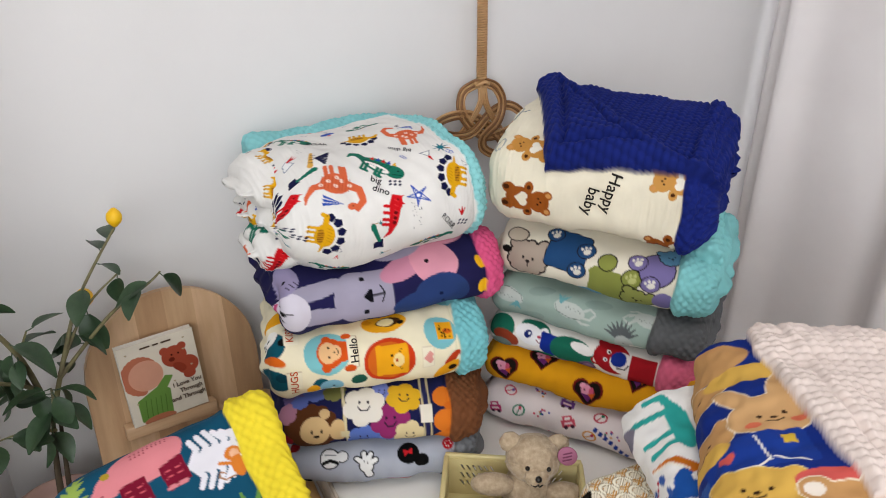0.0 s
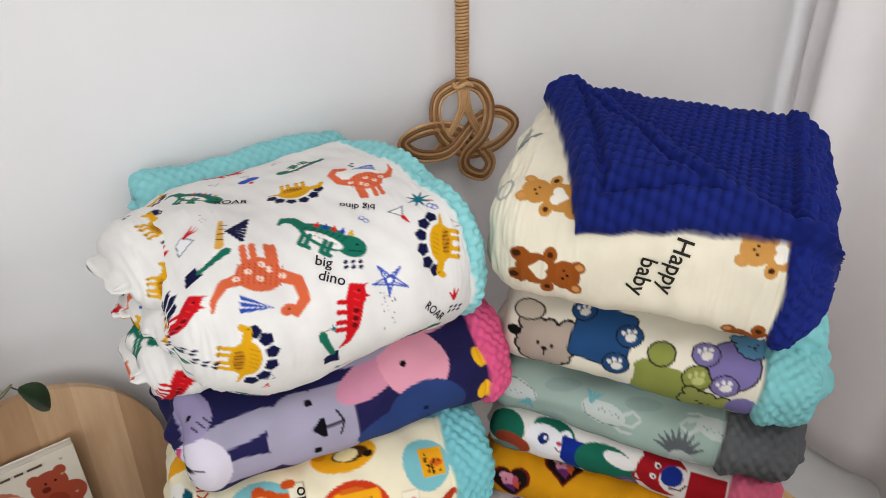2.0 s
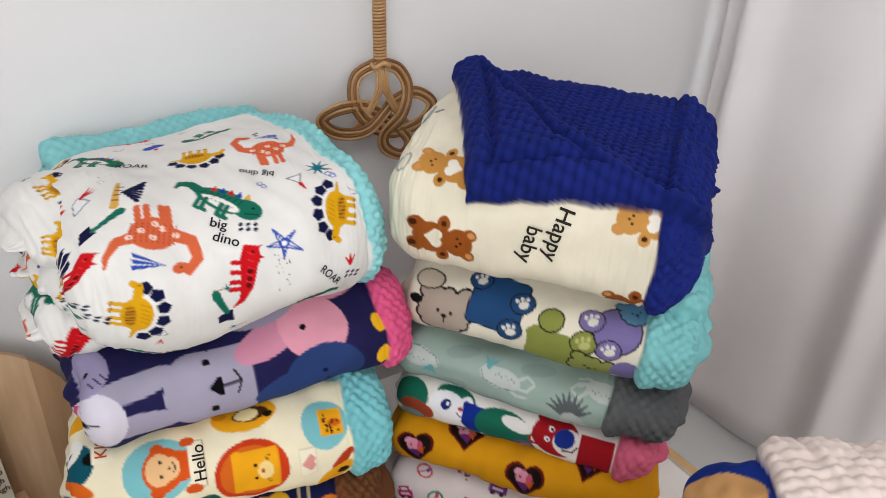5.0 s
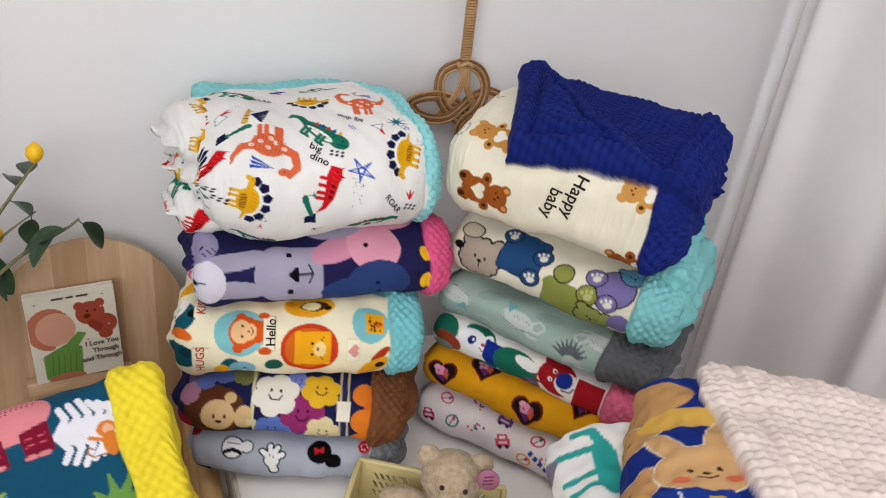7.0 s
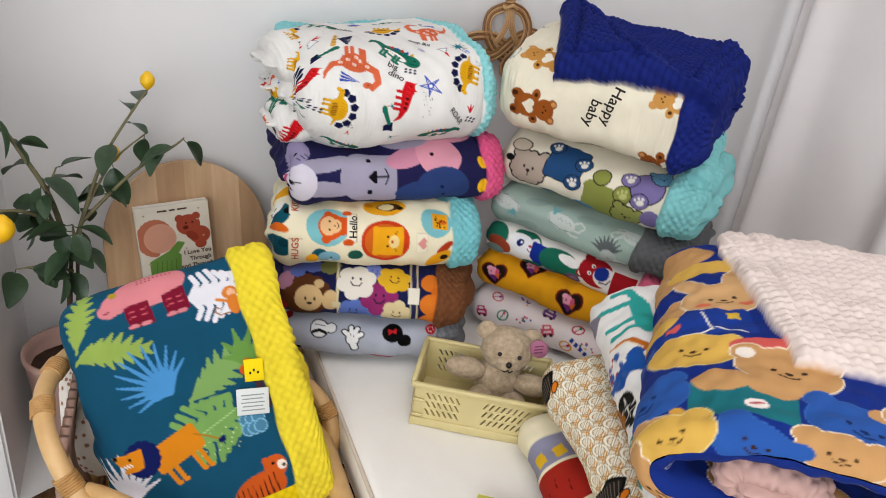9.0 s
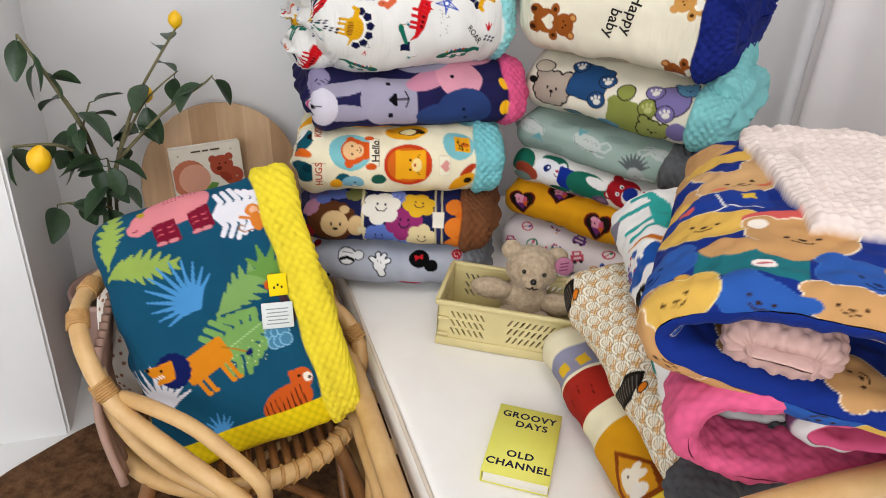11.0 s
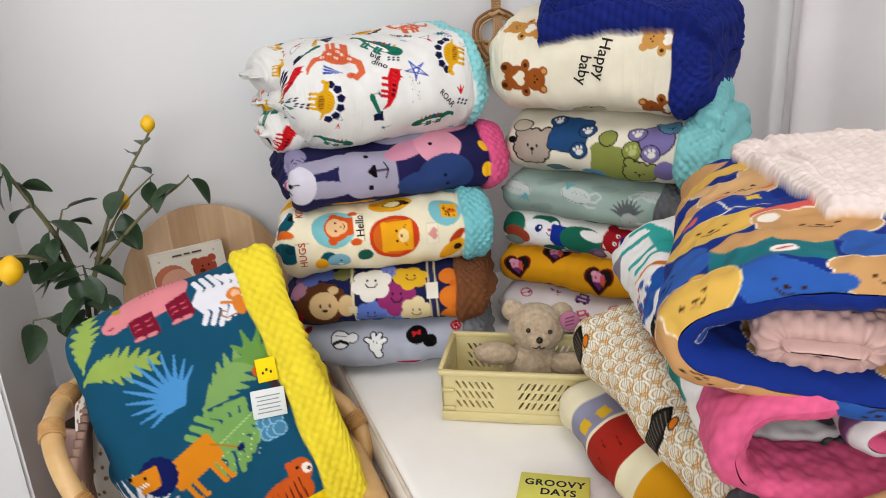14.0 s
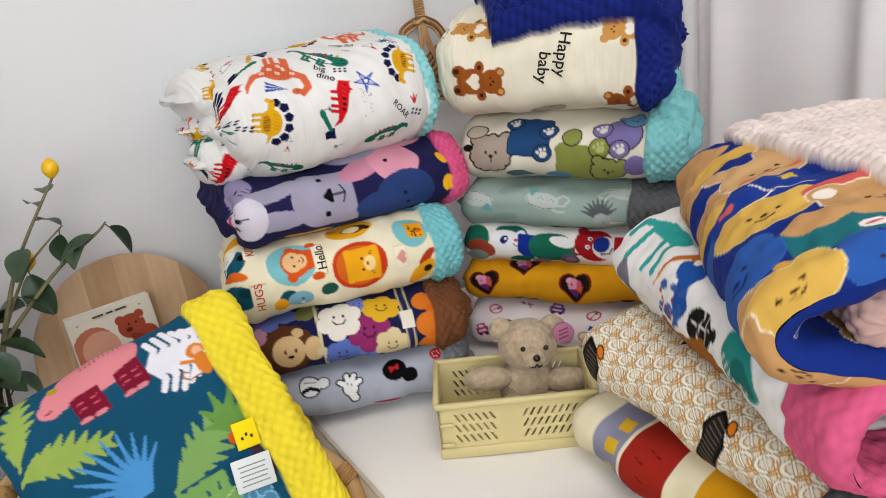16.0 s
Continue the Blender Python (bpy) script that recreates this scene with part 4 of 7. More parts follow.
def art_grey(p):
    # plain dark and white rounds with a white mitten
    p.at(0.076, 0.006, 0, 0.016).oval(0, 0, 1.15, 1.25, "2a2a2e").oval(1.35, 0.25, 0.75, 0.75, "2a2a2e").oval(0, 0, 1.0, 1.1, "e9e9ea").oval(1.35, 0.25, 0.62, 0.62, "e9e9ea").line([(-0.7, -0.45), (0, -0.2), (0.7, -0.45)], 0.4, "1d1d20").line([(-0.6, 0.4), (0.6, 0.5)], 0.14, "8d9098")
    p.at(0.14, -0.006, 0, 0.018)
    for code, g in (("2a2a2e", 0.14), ("f2f2f2", 0.0)):
        for x, y in ((-0.9, 0.6), (-0.2, 1.1), (0.5, 1.0), (1.0, 0.45)):
            p.line([(0, 0), (x, y)], 0.55 + g * 2, code, 0.42 + g * 2)
        p.oval(0.05, -0.15, 0.65 + g, 0.6 + g, code).line([(0.1, -0.5), (0.35, -1.0)], 0.7 + 2 * g, code)
    p.line([(-0.1, 0.1), (-0.15, 0.4)], 0.06, "2a2a2e").line([(0.2, 0.1), (0.25, 0.4)], 0.06, "2a2a2e")
    p.at(0.217, 0.012, 0, 0.019).oval(0, 0, 1.05, 1.05, "121214").oval(1.3, -0.75, 0.7, 0.7, "121214").poly([(-0.4, 0.3), (0.3, -0.05), (0.35, 0.4), (-0.3, -0.2)], "c8303a", 0.08)
    p.at(0.29, 0.026, 0, 0.009).oval(0, 0, 1.1, 1.2, "c02a38")
    for k in range(6):
        p.oval(0.55 * math.cos(k), 0.6 * math.sin(k), 0.13, 0.13, "f2f2f2")
    p.at(0.29, -0.045, 0, 0.014).oval(0, 0, 1, 1, "121214").at(0.02, -0.045, 0, 0.02).rect(0, 0, 2.2, 0.7, "17171a").at(0.01, 0.03, 0, 0.014).oval(0, 0, 0.9, 0.7, "a02a38").at(0.2, -0.05, 0, 0.01).oval(0, 0, 2.4, 0.5, "b02a3c")
    p.at(0.14, 0.07, 0, 0.02).oval(0, 0, 1, 1, "121214")


def art_toys(p):
    rs = np.random.RandomState(8)
    cols = ("cc4f86", "3f8f74", "3d56a8", "d9687c", "e0a13c", "8a5fa8", "c84060")
    pts = [(0.035, 0.0), (0.088, 0.012), (0.135, 0.02), (0.19, 0.014), (0.235, -0.005), (0.28, 0.01), (0.06, -0.04), (0.115, -0.035), (0.165, -0.03), (0.215, -0.045), (0.06, 0.05), (0.12, 0.06), (0.18, 0.055), (0.25, 0.04), (0.3, -0.04), (0.32, 0.04)]
    for k, (u, s) in enumerate(pts):
        c = cols[k % len(cols)]
        p.at(u, s, rs.uniform(-25, 25), 0.014)
        if k % 3 == 0:
            p.rect(0, -0.2, 1.8, 0.9, c, 0, 0.1).rect(0, 0.5, 1.2, 0.7, c, 0, 0.1).rect(0, 0.5, 0.8, 0.4, "f2eaea").oval(-0.5, -0.75, 0.28, 0.28, "5a3a50").oval(0.5, -0.75, 0.28, 0.28, "5a3a50").rect(0, -0.2, 1.2, 0.3, "f4dbe4")
        elif k % 3 == 1:
            p.ring(0, 0, 0.9, 0.7, 0.2, c).line([(-0.6, -0.6), (0.5, 0.5)], 0.16, c).oval(0.3, 0.3, 0.25, 0.25, cols[(k + 2) % 7])
        else:
            for j in range(9):
                p.oval(rs.uniform(-1.1, 1.1), rs.uniform(-0.6, 0.6), 0.16, 0.16, cols[(k + j) % 7])
    for j in range(7):
        p.at(0.245 + 0.011 * j, 0.012 - 0.006 * j, -20, 0.006).rect(0, 0, 0.9, 1.4, "3d56a8", 0, 0.2)


def art_hearts(p):
    for u, s, a in ((0.04, 0.016, 10), (0.212, 0.012, 0), (0.118, -0.044, -8), (0.112, 0.06, 8), (0.29, -0.04, 10), (0.3, 0.06, -10), (0.03, -0.05, 0), (0.2, 0.11, 0)):
        p.at(u, s, a, 0.03).heart(0, 0, 1.0, "7c2622").heart(0, 0.0, 0.86, "2c241c")
        p.oval(-0.1, 0.15, 0.34, 0.36, "dc9cb0").oval(-0.38, 0.42, 0.2, 0.12, "e3a6b8", 30).oval(0.25, 0.15, 0.16, 0.24, "c8607c").poly([(-0.45, -0.1), (0.35, -0.05), (0.1, -0.6)], "7a3a78").poly([(0.05, -0.05), (0.5, 0.1), (0.35, -0.35)], "cf6a34").oval(-0.2, 0.18, 0.05, 0.06, "3a2020")


def art_dogs(p):
    green, red = "2c7a66", "b02a34"
    p.at(0.02, -0.005, 0, 0.03).oval(-0.2, 0.3, 1.0, 0.9, green).oval(0.3, -0.4, 0.9, 0.6, "a9553c", -20).oval(0.0, -0.95, 0.7, 0.5, "8a9a94")
    p.at(0.075, 0.004, -15, 0.032).oval(0.2, 0.5, 1.0, 0.6, green).oval(0.0, 0.0, 0.9, 0.68, "f0eef0").oval(0.75, 0.35, 0.35, 0.5, "f0eef0").oval(-0.1, 0.0, 0.24, 0.3, "2a3a80").oval(-0.05, 0.08, 0.08, 0.1, "f0f0f0").oval(0.62, 0.15, 0.12, 0.1, "c04058").line([(0.55, -0.1), (0.75, -0.2), (0.9, -0.05)], 0.06, "803040")
    p.at(0.118, -0.01, -15, 0.032).poly([(-0.7, 0.6), (0.6, 0.75), (0.4, -0.8), (-0.4, -0.3)], "24409a", 0.1)
    p.at(0.165, -0.012, -15, 0.034).oval(0.0, 0.0, 1.35, 0.95, green).oval(0.35, 0.55, 0.7, 0.3, "eeeae8").at(0.11, -0.042, 0, 0.025).oval(0, 0, 1.1, 0.6, green).oval(0.9, -0.2, 0.5, 0.4, "efe9e4").oval(1.3, -0.2, 0.7, 0.5, "8f7a9a")
    p.at(0.24, 0.0, -12, 0.035).oval(-0.75, 0.65, 0.3, 0.3, red).oval(-0.7, -0.55, 0.3, 0.3, red).oval(-0.75, -0.55, 0.16, 0.16, "e7dcd4").oval(0, 0, 1.0, 0.95, red).oval(0.55, 0, 0.62, 0.62, "e9e2de").oval(0.35, 0.12, 0.42, 0.46, "2b4396").oval(-0.3, 0.3, 0.12, 0.12, "f2f0f0").oval(-0.3, -0.2, 0.12, 0.12, "f2f0f0").oval(-0.27, 0.3, 0.06, 0.06, "202020").oval(-0.27, -0.2, 0.06, 0.06, "202020").line([(0.45, -0.42), (0.85, -0.3), (0.95, 0.05)], 0.07, "2a1a1a")
    p.at(0.29, -0.02, 0, 0.03).rect(0.3, 0, 1.6, 2.4, red).at(0.195, -0.04, 0, 0.02).oval(0, 0, 0.9, 0.9, "7c6484").oval(0.1, 0.1, 0.5, 0.5, "9a82a0")
    p.at(0.2, 0.06, 0, 0.04).oval(0, 0, 1.5, 0.6, green)


def art_unicorns(p):
    for u, s, turn, f in ((0.15, 0.008, -8, 1), (0.03, 0.012, 170, 1), (0.3, 0.03, 175, 1)):
        p.at(u, s, turn, 0.036, f).oval(0.1, 0.05, 0.75, 0.42, "c9cfcb").line([(0.6, 0.15), (1.0, 0.55), (1.3, 0.4)], 0.16, "c9cfcb", 0.1).line([(0.65, -0.1), (1.15, -0.05), (1.35, 0.3)], 0.16, "c9cfcb", 0.1).line([(0.4, -0.2), (0.85, -0.4), (1.2, -0.3)], 0.15, "c9cfcb", 0.09).oval(-0.5, 0.1, 0.34, 0.3, "c9cfcb")
        for k in range(5):
            p.line([(-0.55, 0.3), (-0.85 + 0.16 * k, 0.75 - 0.1 * (k % 2))], 0.18, "7fb4ba", 0.04)
        for k in range(7):
            p.oval(-0.2 + 0.13 * k, 0.12 + 0.08 * (k % 2), 0.025, 0.035, "8a958f")
        p.line([(-0.8, 0.1), (-0.6, -0.2), (0.2, -0.34), (0.7, -0.22)], 0.03, "7d8a85")
    p.at(0.255, -0.014, -10, 0.036)
    for k in range(9):
        q = radians(40 + 17 * k)
        p.line([(0, 0), (0.95 * math.cos(q), 0.85 * math.sin(q))], 0.34, "6f7476", 0.03)
    p.oval(0.25, -0.25, 0.55, 0.42, "bcc2bf", -20).line([(0.55, -0.2), (1.15, -0.05)], 0.1, "dfe2de", 0.03).oval(0.2, -0.2, 0.04, 0.03, "3c4444")
    p.at(0.285, 0.032, 20, 0.03).line([(-0.8, 0.2), (0, 0.4), (0.7, 0.1), (0.8, -0.5)], 0.16, "c9cfcb").line([(-0.6, -0.1), (0.1, 0.1), (0.4, -0.3)], 0.12, "c9cfcb")
    for u, s in ((0.08, -0.03), (0.2, 0.04), (0.09, 0.035)):
        p.at(u, s, 20, 0.02).oval(0, 0, 1.3, 0.6, "9fb1aa")


def curly(p, u, s, turn, size, code, line="30282a"):
    p.at(u, s, turn, size)
    for g, c in ((0.09, line), (0.0, code)):
        for k in range(13):
            q = 2 * math.pi * k / 13
            p.oval(0.82 * math.cos(q), 0.72 * math.sin(q), 0.24 + g, 0.24 + g, c)
        p.oval(-0.75, 0.75, 0.3 + g, 0.3 + g, c).oval(0.75, 0.75, 0.3 + g, 0.3 + g, c)
        p.oval(0, 0, 0.9, 0.8, c)
    p.oval(-0.22, 0.05, 0.07, 0.07, line).oval(0.3, 0.05, 0.07, 0.07, line).oval(0.03, -0.12, 0.12, 0.08, line).line([(0.03, -0.15), (0.03, -0.4)], 0.05, line)


def paw(p, u, s, size, code, pad="e8e4dc"):
    p.at(u, s, 20, size).oval(0, 0, 1.12, 1.0, "30282a").oval(0, 0, 1.0, 0.9, code).oval(0.05, -0.15, 0.45, 0.35, pad)
    for k in range(3):
        p.oval(-0.45 + 0.45 * k, 0.42 - 0.12 * abs(k - 1), 0.17, 0.2, pad)


def art_curly(p):
    curly(p, 0.05, 0.01, 0, 0.037, "b9aca0")
    p.at(0.02, 0.055, 0, 0.018).oval(0, 0, 1.3, 0.9, "30282a").oval(0, 0, 1.15, 0.78, "cfc4b4").at(0.005, 0.02, 0, 0.012).oval(0, 0, 1, 0.6, "202020")
    p.at(0.122, 0.04, -5, 0.03).rect(0, 0.1, 2.0, 2.0, "2a2a30", 0, 0.3).rect(0, 0.1, 1.9, 1.9, "355c86", 0, 0.3)
    paw(p, 0.156, 0.05, 0.016, "355c86")
    paw(p, 0.146, 0.01, 0.016, "355c86")
    paw(p, 0.092, 0.07, 0.015, "355c86")
    p.at(0.208, -0.005, 0, 0.036).rect(0.1, -0.3, 1.9, 1.7, "9aa05c", -8, 0.25)
    for k in range(8):
        p.oval(-0.9 + 0.05 * k, 0.6 - 0.22 * k, 0.2, 0.2, "9aa05c")
    p.at(0.21, 0.036, 10, 0.018).oval(-0.6, 0.2, 1.0, 0.9, "30282a").oval(-0.6, 0.2, 0.88, 0.78, "9aa05c")
    paw(p, 0.246, 0.018, 0.017, "9aa05c", "c3c58a")
    curly(p, 0.258, -0.028, -12, 0.028, "a0a565")
    p.at(0.285, 0.045, 0, 0.034).oval(0, 0, 0.95, 1.0, "30282a").oval(0, 0, 0.88, 0.93, "8d83b0")
    paw(p, 0.25, 0.05, 0.016, "8d83b0")
    paw(p, 0.279, 0.015, 0.016, "8d83b0")
    curly(p, 0.302, 0.078, 30, 0.02, "6f9cb8")
    p.at(0.098, -0.045, 0, 0.025).oval(0, 0, 1.05, 0.9, "30282a").oval(0, 0, 0.95, 0.8, "6e93a0").at(0.17, -0.04, 0, 0.02).oval(0, 0, 1.2, 0.7, "6f9cb8").at(0.305, -0.02, 0, 0.02).oval(0, 0, 1.0, 1.2, "8d83b0")


def teddy_print(p, u, s, turn, size, code, inner="efe8d6"):
    dark = "5a3418"
    p.at(u, s, turn, size)
    p.oval(-0.95, 0.42, 0.33, 0.28, code).oval(-0.95, -0.42, 0.33, 0.28, code).oval(-0.35, 0, 0.72, 0.58, code).oval(0.0, 0.62, 0.22, 0.28, code).oval(0.05, -0.62, 0.22, 0.28, code).oval(0.55, 0, 0.5, 0.55, code)
    p.oval(0.92, 0.42, 0.24, 0.22, code).oval(0.92, -0.42, 0.24, 0.22, code).oval(0.96, 0.43, 0.13, 0.12, "d9a56a").oval(0.96, -0.43, 0.13, 0.12, "d9a56a")
    p.oval(-1.08, 0.44, 0.15, 0.13, dark).oval(-1.08, -0.44, 0.15, 0.13, dark).oval(0.0, 0.62, 0.1, 0.1, dark).oval(0.05, -0.62, 0.1, 0.1, dark)
    a = -90
    p.at(u, s, turn + a, size).heart(0.0, -0.3, 0.36, inner)
    p.at(u, s, turn, size).oval(0.5, 0.16, 0.045, 0.045, "2a1a10").oval(0.5, -0.14, 0.045, 0.045, "2a1a10").oval(0.62, 0.0, 0.05, 0.05, "2a1a10")


def art_bears(p):
    teddy_print(p, 0.088, -0.008, -4, 0.038, "a8662e")
    teddy_print(p, 0.078, 0.09, 172, 0.034, "cf9d58", "f4efe4")
    teddy_print(p, 0.335, -0.062, 180, 0.036, "a8662e")
    teddy_print(p, 0.33, 0.062, 180, 0.034, "d3a462", "f4efe4")
    p.at(0.19, -0.092, 0, 0.03).oval(-0.6, 0.2, 0.3, 0.28, "b5ac98").oval(0.9, 0.25, 0.3, 0.28, "b5ac98").oval(0.1, -0.3, 1.0, 0.75, "c9c0ac").oval(-0.1, 0.1, 0.07, 0.07, "2a1a10").oval(0.5, 0.1, 0.07, 0.07, "2a1a10").oval(0.2, -0.1, 0.1, 0.08, "2a1a10")
    p.at(0.015, 0.2, 30, 0.03).oval(0, 0, 0.9, 0.35, "9a9fa0").oval(0.3, 0.6, 0.6, 0.2, "b5b8b6", 40).at(0.02, 0.09, 0, 0.02).oval(0, 0, 0.6, 0.9, "b9bcb8").oval(0, 0, 0.4, 0.7, "efe8d6")


def bear_back(U, S):
    return np.clip((S - np.interp(U, [0.02, 0.046, 0.222, 0.302, 0.348, 0.45], [0.325, 0.36, 0.158, 0.1, 0.084, 0.06])) / 0.002, 0, 1) * (U > 0.02)


BEAR_FLAP = ([(0.116, 0.046), (0.24, 0.066), (0.33, 0.074), (0.40, 0.066), (0.352, 0.096), (0.302, 0.112), (0.222, 0.17), (0.05, 0.375), (0.018, 0.335)], "2a3a88", 0.042, bear_back)


def art_house(p):
    p.at(0.085, 0.0, 0, 0.01).rect(0, 0, 5.2, 30, "9d9cb0").rect(7.0, 0, 7.8, 30, "b03a2e").rect(21.6, 0, 12.5, 30, "dba628").rect(31, 0, 6, 30, "e8cf4a")
    for s in (0.018, 0.055, -0.02):
        p.at(0.092, s, 0, 0.01).rect(0, 0, 2.2, 2.0, "e2bd3a", 8)
    p.at(0.15, 0.03, 0, 0.01).line([(-1, -0.5), (0.5, -0.7)], 0.14, "5a1c18").line([(0.4, 1.4), (2, 1.2)], 0.14, "5a1c18").line([(0, -2.5), (1.2, -2.9)], 0.14, "5a1c18")
    p.at(0.327, 0.03, 0, 0.01).poly([(-4.6, -0.6), (0.0, 3.4), (4.4, 2.6), (4.2, -3.4), (-0.5, -3.8)], "96531c", 0.2).poly([(-3.8, -0.5), (0.1, 2.7), (3.8, 2.0), (3.5, -2.8), (-0.4, -3.1)], "d9a02a").oval(0.4, -1.0, 2.0, 1.5, "efe6d6").oval(-0.6, 0.9, 0.6, 1.0, "efe6d6", 30).oval(0.6, 1.0, 0.6, 1.0, "efe6d6").oval(-0.2, -0.8, 0.2, 0.2, "4a2a20").oval(2.6, -0.5, 1.2, 1.6, "efe9df")


def art_lattice(p):
    tan, line = "d09c4c", "9a8a72"
    k = 0
    for i in range(17):
        for j in range(-6, 8):
            u, s = 0.01 + 0.0262 * i, 0.0228 * j + (0.0114 if i % 2 else 0)
            p.at(u, s, 45, 0.013)
            p.ring(0, 0, 0.92, 0.6, 0.36, line).ring(0, 0, 0.92, 0.6, 0.24, "f6f0e0").line([(0, -0.6), (0, 0.6)], 0.3, line).line([(0, -0.58), (0, 0.58)], 0.18, "f6f0e0")
            p.at(u + 0.0131, s, 45, 0.013).line([(-0.75, 0.1), (0.75, 0.1)], 0.15, tan).line([(-0.75, -0.2), (0.75, -0.2)], 0.15, tan).line([(-0.12, -0.7), (-0.12, 0.7)], 0.15, tan).line([(0.18, -0.7), (0.18, 0.7)], 0.15, tan)
    for u, s, t in ((0.03, -0.005, 80), (0.25, 0.008, 75), (0.33, 0.13, 60), (0.14, 0.15, 80)):
        p.at(u, s, t, 0.033).poly([(-1.1, -0.45), (0.2, -0.55), (0.9, -0.1), (1.1, 0.35), (0.3, 0.45), (-0.2, 0.25), (-1.0, 0.3)], "1c1815", 0.06).poly([(-1.0, -0.38), (0.2, -0.48), (0.85, -0.08), (0.98, 0.3), (0.3, 0.36), (-0.2, 0.17), (-0.95, 0.22)], "3a332e")
        for m in range(9):
            p.line([(-0.95 + 0.2 * m, -0.35), (-0.8 + 0.2 * m, 0.25)], 0.035, "8a8278")
        p.poly([(-1.1, -0.42), (-1.75, -0.2), (-1.1, 0.22)], "1c1815", 0.05).poly([(-1.1, -0.36), (-1.6, -0.2), (-1.1, 0.14)], "d4792a").oval(0.9, -0.4, 0.32, 0.2, "1c1815", 40).oval(0.9, -0.4, 0.25, 0.14, "e08a2c", 40)


def art_birds(p):
    def up(u, s, size, t=0):
        return p.at(u, s, 180 + t, size, -1)
    teal, blue = "44b0aa", "2f66ae"
    up(0.06, 0.432, 0.05).oval(0.1, 0.45, 0.9, 0.28, teal).line([(-0.4, 0.4), (-0.65, -0.6)], 0.2, teal).line([(0.3, 0.35), (0.2, -0.55)], 0.17, teal).line([(0.6, 0.4), (0.65, -0.5)], 0.17, teal).line([(-0.6, 0.45), (-1.05, 0.3), (-1.1, -0.1)], 0.28, teal, 0.2)
    up(0.16, 0.437, 0.032, -15).oval(0.2, 0.35, 0.75, 0.6, blue).oval(0.35, -0.5, 0.5, 0.95, blue, -20).line([(-0.3, 0.75), (-1.2, 0.45), (-1.75, -0.4)], 0.5, "cf7f2c", 0.1).line([(-0.4, 0.55), (-1.2, 0.2), (-1.65, -0.35)], 0.1, "f0e6d8").oval(0.1, 0.55, 0.24, 0.2, "f0eeec").oval(0.9, -0.6, 0.3, 0.5, "f0eeec")
    rs = np.random.RandomState(4)
    for k in range(13):
        up(0.128 + 0.05 * rs.rand(), 0.452 + 0.032 * rs.rand(), 0.008, rs.uniform(-60, 60)).oval(0, 0, 0.9, 0.42, "4c6fae")
    for k in range(7):
        up(0.12 + 0.06 * rs.rand(), 0.45 + 0.035 * rs.rand(), 0.003).oval(0, 0, 0.8, 0.8, "b83048")
    up(0.222, 0.47, 0.024).oval(0, 0, 1.1, 0.8, "26221f").line([(-0.8, 0), (0.8, 0.2)], 0.08, "e6e2dc").line([(-0.2, -0.8), (0.1, 0.8)], 0.08, "e6e2dc").line([(0.5, -0.7), (0.5, 0.7)], 0.08, "e6e2dc").oval(1.2, 0.2, 0.3, 0.25, "26221f")
    up(0.2, 0.52, 0.06, -8).oval(0, 0, 1.6, 0.42, "a8722f").poly([(-1.4, 0.2), (-1.0, 0.62), (-0.2, 0.42), (0.5, 0.58), (1.5, 0.2)], "a8722f", 0.06)
    up(0.31, 0.47, 0.026, 30).oval(0, 0, 1.3, 0.9, "3a9a94").oval(0.4, 0, 0.7, 0.5, "2b7f7c")
    for k in range(6):
        p.line([(-0.9 + 0.3 * k, -0.7), (-0.8 + 0.3 * k, -0.3)], 0.08, "e9e6e2")
    up(0.05, 0.485, 0.03).oval(-0.6, 0, 0.5, 0.8, "8f8a98")
    for k, c in enumerate((teal, "cf7f2c", blue, "8f8a98")):
        up(0.06 + 0.07 * k, 0.33 - 0.03 * (k % 2), 0.03, 40 * k).oval(0, 0, 1.2, 0.5, c)
    # on the inner side near the open end, grey and teal shapes
    p.mask = ~p.mask
    for k in range(14):
        p.at(0.30 + 0.07 * rs.rand(), 0.05 + 0.06 * k, 30 * k, 0.018).oval(0, 0, 1.2, 0.6, ("6f6c72", "4aa39c", "6f6c72", "8d5f86")[k % 4])
    p.mask = ~p.mask


def art_inner(p):
    for k in range(12):
        p.at(0.3 + 0.05 * (k % 3), 0.06 * k, 50 * k, 0.018).oval(0, 0, 1.2, 0.6, ("6f6c72", "4aa39c", "8d5f86")[k % 3])


def cub(p, x, y, k, code, brow="e8d3b0", dark="4a3020", ears="round", outline="f0e4d0"):
    """A bear or rabbit head with a pale outline."""
    for g, c in ((0.035, outline), (0.0, code)):
        if ears == "long":
            p.oval(x - 0.55 * k, y + 1.0 * k, (0.26 + g) * k, (0.75 + g) * k, c, 20).oval(x + 0.55 * k, y + 1.0 * k, (0.26 + g) * k, (0.75 + g) * k, c, -20)
        else:
            p.oval(x - 0.8 * k, y + 0.5 * k, (0.34 + g) * k, (0.32 + g) * k, c).oval(x + 0.8 * k, y + 0.5 * k, (0.34 + g) * k, (0.32 + g) * k, c)
        p.oval(x, y, (1.05 + g) * k, (0.78 + g) * k, c)
    p.oval(x - 0.3 * k, y + 0.0 * k, 0.06 * k, 0.07 * k, dark).oval(x + 0.3 * k, y + 0.0 * k, 0.06 * k, 0.07 * k, dark).oval(x, y - 0.12 * k, 0.09 * k, 0.06 * k, dark).line([(x - 0.2 * k, y - 0.22 * k), (x, y - 0.3 * k), (x + 0.2 * k, y - 0.22 * k)], 0.05 * k, dark)


